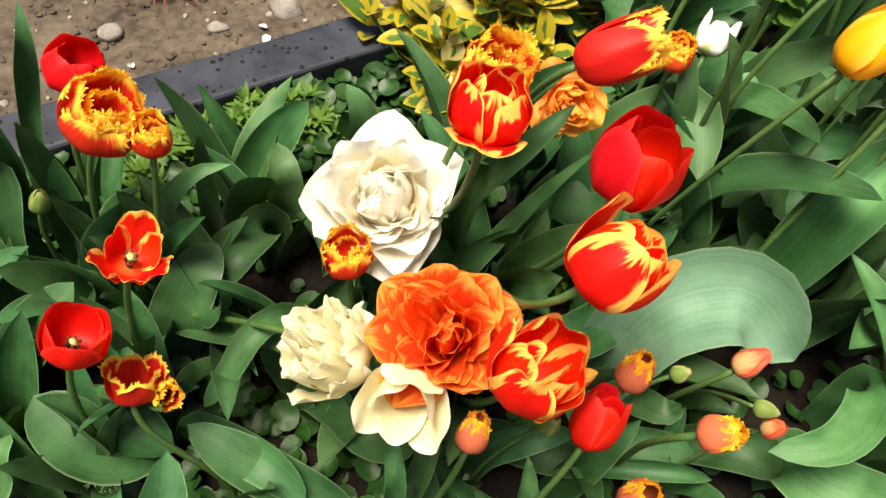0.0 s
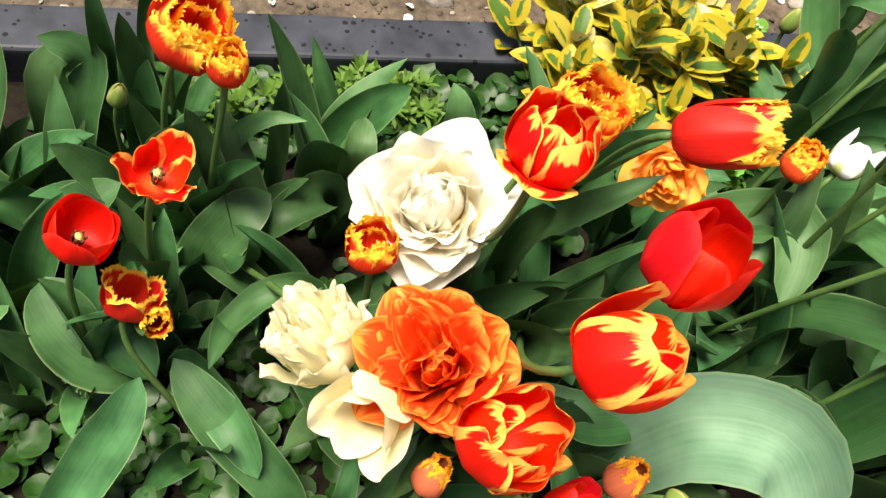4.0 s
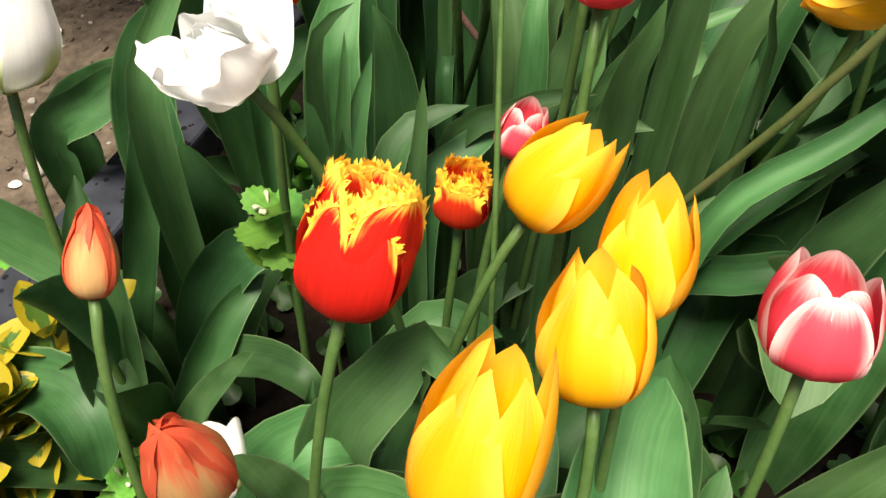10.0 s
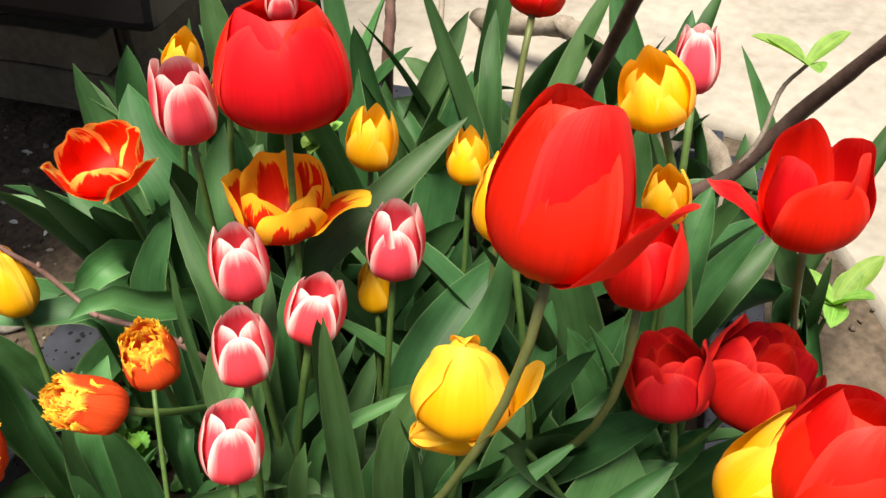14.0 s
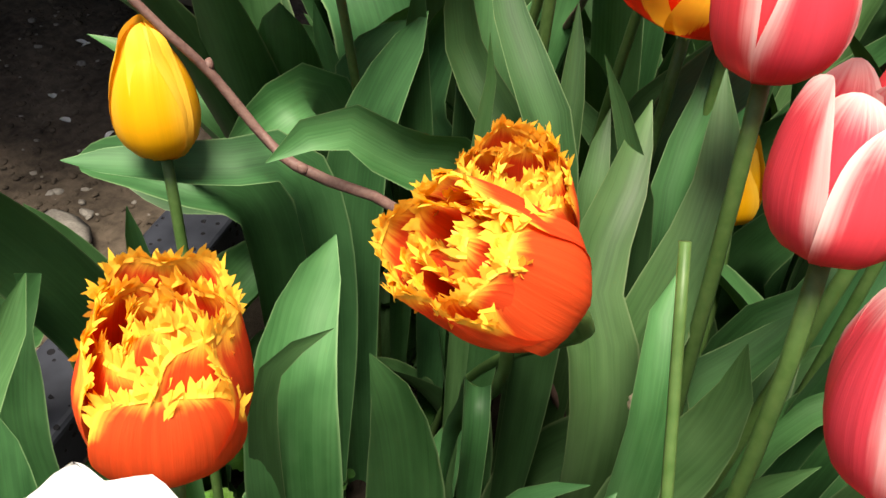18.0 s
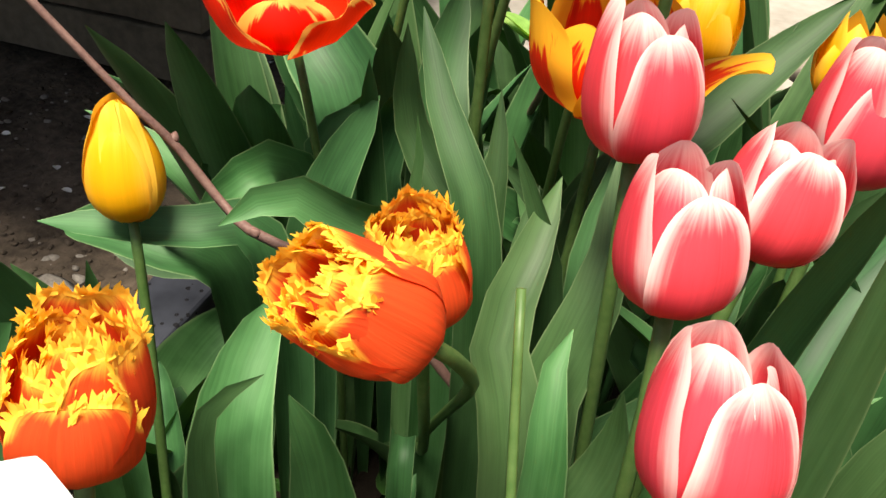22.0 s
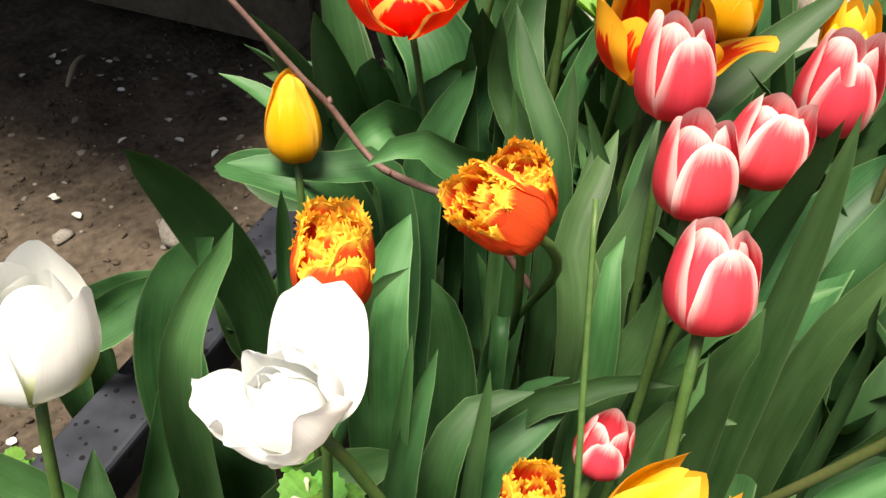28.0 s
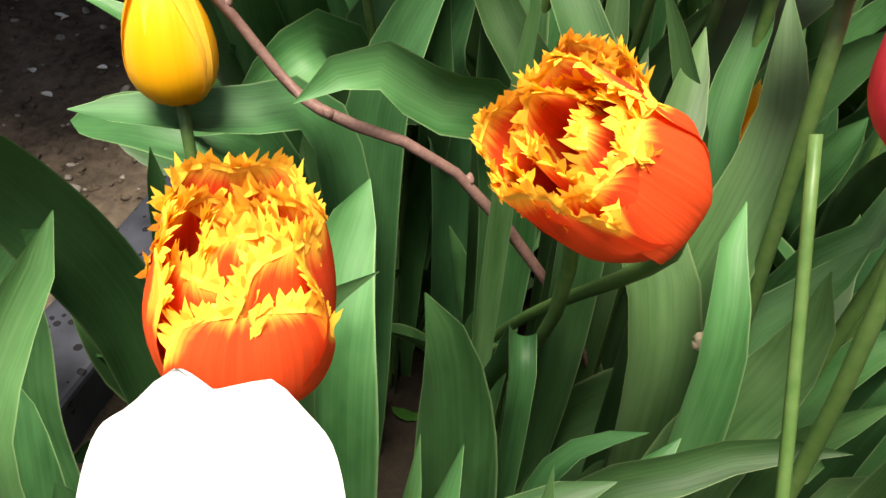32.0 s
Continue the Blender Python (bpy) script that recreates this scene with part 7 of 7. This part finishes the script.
def dry_frond():
    """A dead red-brown conifer sprig."""
    rng = random.Random(3)
    top = thing("conifer_sprig", (-0.245, 0.875, 0.006), "dead reddish brown conifer sprig on the soil", "sprig")
    spine = curve_through([(-0.05, -0.01, 0.004), (0, 0, 0.008), (0.05, 0.022, 0.005)], 10)
    part("twig", tube_mesh("twig", spine, [0.0016] * 10, DRY, 6), top)
    for k in range(26):
        c = spine[rng.randrange(1, 9)]
        a = rng.uniform(-1.3, 1.3) + (math.pi if rng.random() < 0.5 else 0)
        d = np.array([math.cos(a + 1.2), math.sin(a + 1.2), rng.uniform(-.05, .2)]) * rng.uniform(0.015, 0.035)
        part("needle", tube_mesh("needle", curve_through([c, c + d * 0.5, c + d], 4), [0.0011, 0.001, 0.0008, 0.0004], DRY, 5), top)


dry_frond()
for k, (x, y, a, ln) in enumerate(((0.614, 1.732, 0.9, 0.10), (-0.10, 0.93, 2.2, 0.06), (0.30, 1.25, 0.4, 0.05))):
    c, s = math.cos(a) * ln / 2, math.sin(a) * ln / 2
    ob = new("dry_stalk", tube_mesh("dry_stalk", curve_through([(-c, -s, 0.004), (c * 0.1, s * 0.3, 0.012), (c, s, 0.005)], 8), [0.003, 0.004, 0.0045, 0.004, 0.003, 0.003, 0.002, 0.001], STRAW, 6))
    ob.location = (x, y, 0.004)
    tagged(ob, "dry straw-coloured stalk lying on the soil", "stalk", "dry stalks")


# ---- twigs and branches ----
def branch(name, points, r0, r1, mat, label, category="branch", n=24, knots=0.25):
    rng = random.Random(len(name) * 7 + int(points[0][0] * 1000))
    path = curve_through(points, n)
    root = path[0].copy()
    ob = new(name, tube_mesh(name, path - root, [r0 + (r1 - r0) * i / (n - 1) for i in range(n)], mat, 9, knots, rng))
    ob.location = root
    return tagged(ob, label, category)


def young_leaves(top, at, count, size, seed, mat):
    rng = random.Random(seed)
    for k in range(count):
        v, uv, mg, fc = small_leaf_verts(size * rng.uniform(0.7, 1.2), size * 0.42, 0.5, rng.uniform(0, .3), 5, 8)
        ob = part("leaf", mesh_of("leaf", v, fc, mat, uv, mg), top, "fresh green leaf")
        ob.matrix_basis = Matrix.Translation(Vector(at)) @ Matrix.Rotation(k * 2.2 + rng.uniform(-.4, .4), 4, "Z") @ Matrix.Rotation(radians(rng.uniform(15, 65)), 4, "X")


FRESH = leaf_material("fresh_leaf", (0.10, 0.22, 0.03), (0.20, 0.34, 0.08), 0.5, 0.25, 14.0, 0.4)
branch("bare_twig", [(0.685, 0.70, 0.0), (0.66, 0.72, 0.2), (0.606, 0.774, 0.326), (0.567, 0.818, 0.356), (0.562, 0.842, 0.363), (0.550, 0.862, 0.392), (0.537, 0.873, 0.413), (0.50, 0.925, 0.48), (0.47, 0.97, 0.53)], 0.0030, 0.0016, TWIG, "bare reddish brown twig leaning out of the bed", "twig")
rose = branch("rose_stem", [(1.173, 0.764, 0.0), (1.10, 0.694, 0.15), (1.044, 0.607, 0.30), (1.06, 0.551, 0.36), (1.076, 0.517, 0.43), (1.067, 0.48, 0.50), (1.06, 0.447, 0.56)], 0.0085, 0.006, ROSE_BARK, "dark brown woody rose stem with a leafy side shoot", "stem")
side = curve_through([(1.06, 0.545, 0.37), (1.069, 0.533, 0.41), (1.087, 0.535, 0.45), (1.089, 0.521, 0.48)], 12) - np.array(rose.location)
part("side_shoot", tube_mesh("side_shoot", side, [0.0028 - 0.0001 * i for i in range(12)], BARK, 7), rose, "grey side shoot")
young_leaves(rose, side[-1], 4, 0.045, 61, FRESH)
branch("rose_stem", [(1.247, 0.867, 0.0), (1.103, 0.757, 0.25), (1.005, 0.678, 0.42), (0.983, 0.642, 0.50), (0.938, 0.597, 0.58), (0.89, 0.558, 0.64)], 0.007, 0.006, ROSE_BARK, "dark brown woody rose stem", "stem")
branch("dry_stick", [(1.10, 0.998, -0.01), (1.072, 0.963, 0.10), (1.134, 1.009, 0.20), (1.204, 1.068, 0.28), (1.245, 1.106, 0.32)], 0.006, 0.004, BARK, "pale grey dry stick", "stick")
branch("dark_stick", [(1.144, 1.136, -0.01), (1.111, 1.084, 0.22), (1.125, 1.086, 0.30), (1.138, 1.097, 0.34)], 0.009, 0.007, TWIG, "dark bare upright stick", "stick")
branch("thick_branch", [(1.60, 1.36, 0.02), (1.517, 1.202, 0.10), (1.53, 1.094, 0.13), (1.47, 0.98, 0.15), (1.38, 0.85, 0.16), (1.315, 0.757, 0.16), (1.35, 0.74, 0.17), (1.385, 0.70, 0.13), (1.36, 0.65, 0.05), (1.34, 0.62, -0.01)], 0.020, 0.017, BARK, "gnarled grey woody branch beside the path", "branch", 40, 0.35)
shoot = branch("young_shoot", [(0.97, 1.02, -0.005), (0.92, 0.973, 0.20), (0.856, 0.896, 0.32), (0.837, 0.874, 0.36)], 0.004, 0.002, TWIG, "brown shoot with fresh pale green leaves", "shoot")
young_leaves(shoot, np.array([0.84, 0.877, 0.355]) - np.array(shoot.location), 7, 0.042, 62, FRESH)
low = thing("young_plant", (1.252, 0.455, 0.0), "low plant with fresh pleated green leaves", "plant")
part("stalk", tube_mesh("stalk", curve_through([(0, 0, 0), (0, 0.005, 0.06), (0, 0, 0.11)], 6), [0.003] * 6, STEM, 6), low)
young_leaves(low, (0, 0, 0.11), 7, 0.07, 63, FRESH)
branch("flower_stalk", [(0.445, 0.525, -0.005), (0.448, 0.528, 0.15), (0.468, 0.550, 0.30), (0.506, 0.595, 0.40), (0.534, 0.628, 0.4675)], 0.0020, 0.0013, STEM, "thin green stalk without a flower", "stalk", 16, 0.0)


ob = new("withered_floret", tube_mesh("withered_floret", curve_through([(0, 0, 0), (0.001, 0.0, 0.003), (0.0, 0.001, 0.006)], 5), [0.0016, 0.0024, 0.002, 0.0022, 0.0008], STRAW, 7, 0.4, random.Random(2)))
ob.location = (0.579, 0.647, 0.351)
tagged(ob, "tiny withered pale floret lying on a leaf", "floret")


# ---- dark box beyond the kerb ----
BLACK = plain_material("black_plastic", (0.006, 0.006, 0.007), (0.014, 0.014, 0.016), 12.0, 0.45, 0.2)


def turned(s, n, z):
    c = along(s, n, z)
    return pose(c[0], c[1], c[2], 0, 0, turn_k)


def dark_box():
    """A low weathered timber crib with a black cover over it, and an unseen board added to shade the soil."""
    top = thing("covered_crib", along(1.9, -0.75), "weathered timber crib under a black plastic cover, made taller to block sky light", "crib")
    rows = ((0.075, 0.085, 1.56), (0.158, 0.075, 1.553))
    for k, (z, h, s) in enumerate(rows):
        ob = box("plank", (0.045, 1.15, h - 0.006), turned(s, -0.76, z), WOOD, 0.004, 0.004, 8, k)
        ob.parent, ob.matrix_parent_inverse = top, Matrix.Translation(top.location).inverted()
    for n in (-0.22, -1.28):
        for s in (1.62, 2.3):
            ob = box("post", (0.06, 0.06, 0.26), turned(s, n, 0.12), WOOD, 0.004, 0.002, 3)
            ob.parent, ob.matrix_parent_inverse = top, Matrix.Translation(top.location).inverted()
    ob = box("side_board", (0.70, 0.03, 0.17), turned(1.95, -0.19, 0.11), WOOD, 0.004, 0.003, 6)
    ob.parent, ob.matrix_parent_inverse = top, Matrix.Translation(top.location).inverted()
    # lower edge belongs to the crib; unseen height above is added to block sky light
    ob = box("cover", (0.98, 2.4, 1.25), turned(1.945, -1.22, 0.872), BLACK, 0.025, 0.012, 10, 4)
    ob.parent, ob.matrix_parent_inverse = top, Matrix.Translation(top.location).inverted()
    tagged(ob, "black plastic cover, made taller to block sky light")
    # unseen board, added only to keep light off the soil before the crib
    ob = box("unseen_shade_board", (1.66, 2.4, 0.03), turned(1.79, -1.27, 0.60), BLACK, 0.006, 0.004, 8, 6)
    ob.parent, ob.matrix_parent_inverse = top, Matrix.Translation(top.location).inverted()


dark_box()


# buds on the bare twig
twig = bpy.data.objects["bare_twig"]
for k, (x, y, z) in enumerate(((0.606, 0.774, 0.326), (0.567, 0.818, 0.356), (0.550, 0.862, 0.392), (0.50, 0.925, 0.48))):
    q = np.array([x, y, z]) - np.array(twig.location)
    side = np.array([0.003 * (-1) ** k, 0.002, 0.004])
    part("bud", tube_mesh("bud", curve_through([q, q + side * 0.6, q + side], 5), [0.0020, 0.0026, 0.0022, 0.0014, 0.0005], TWIG, 7), twig)
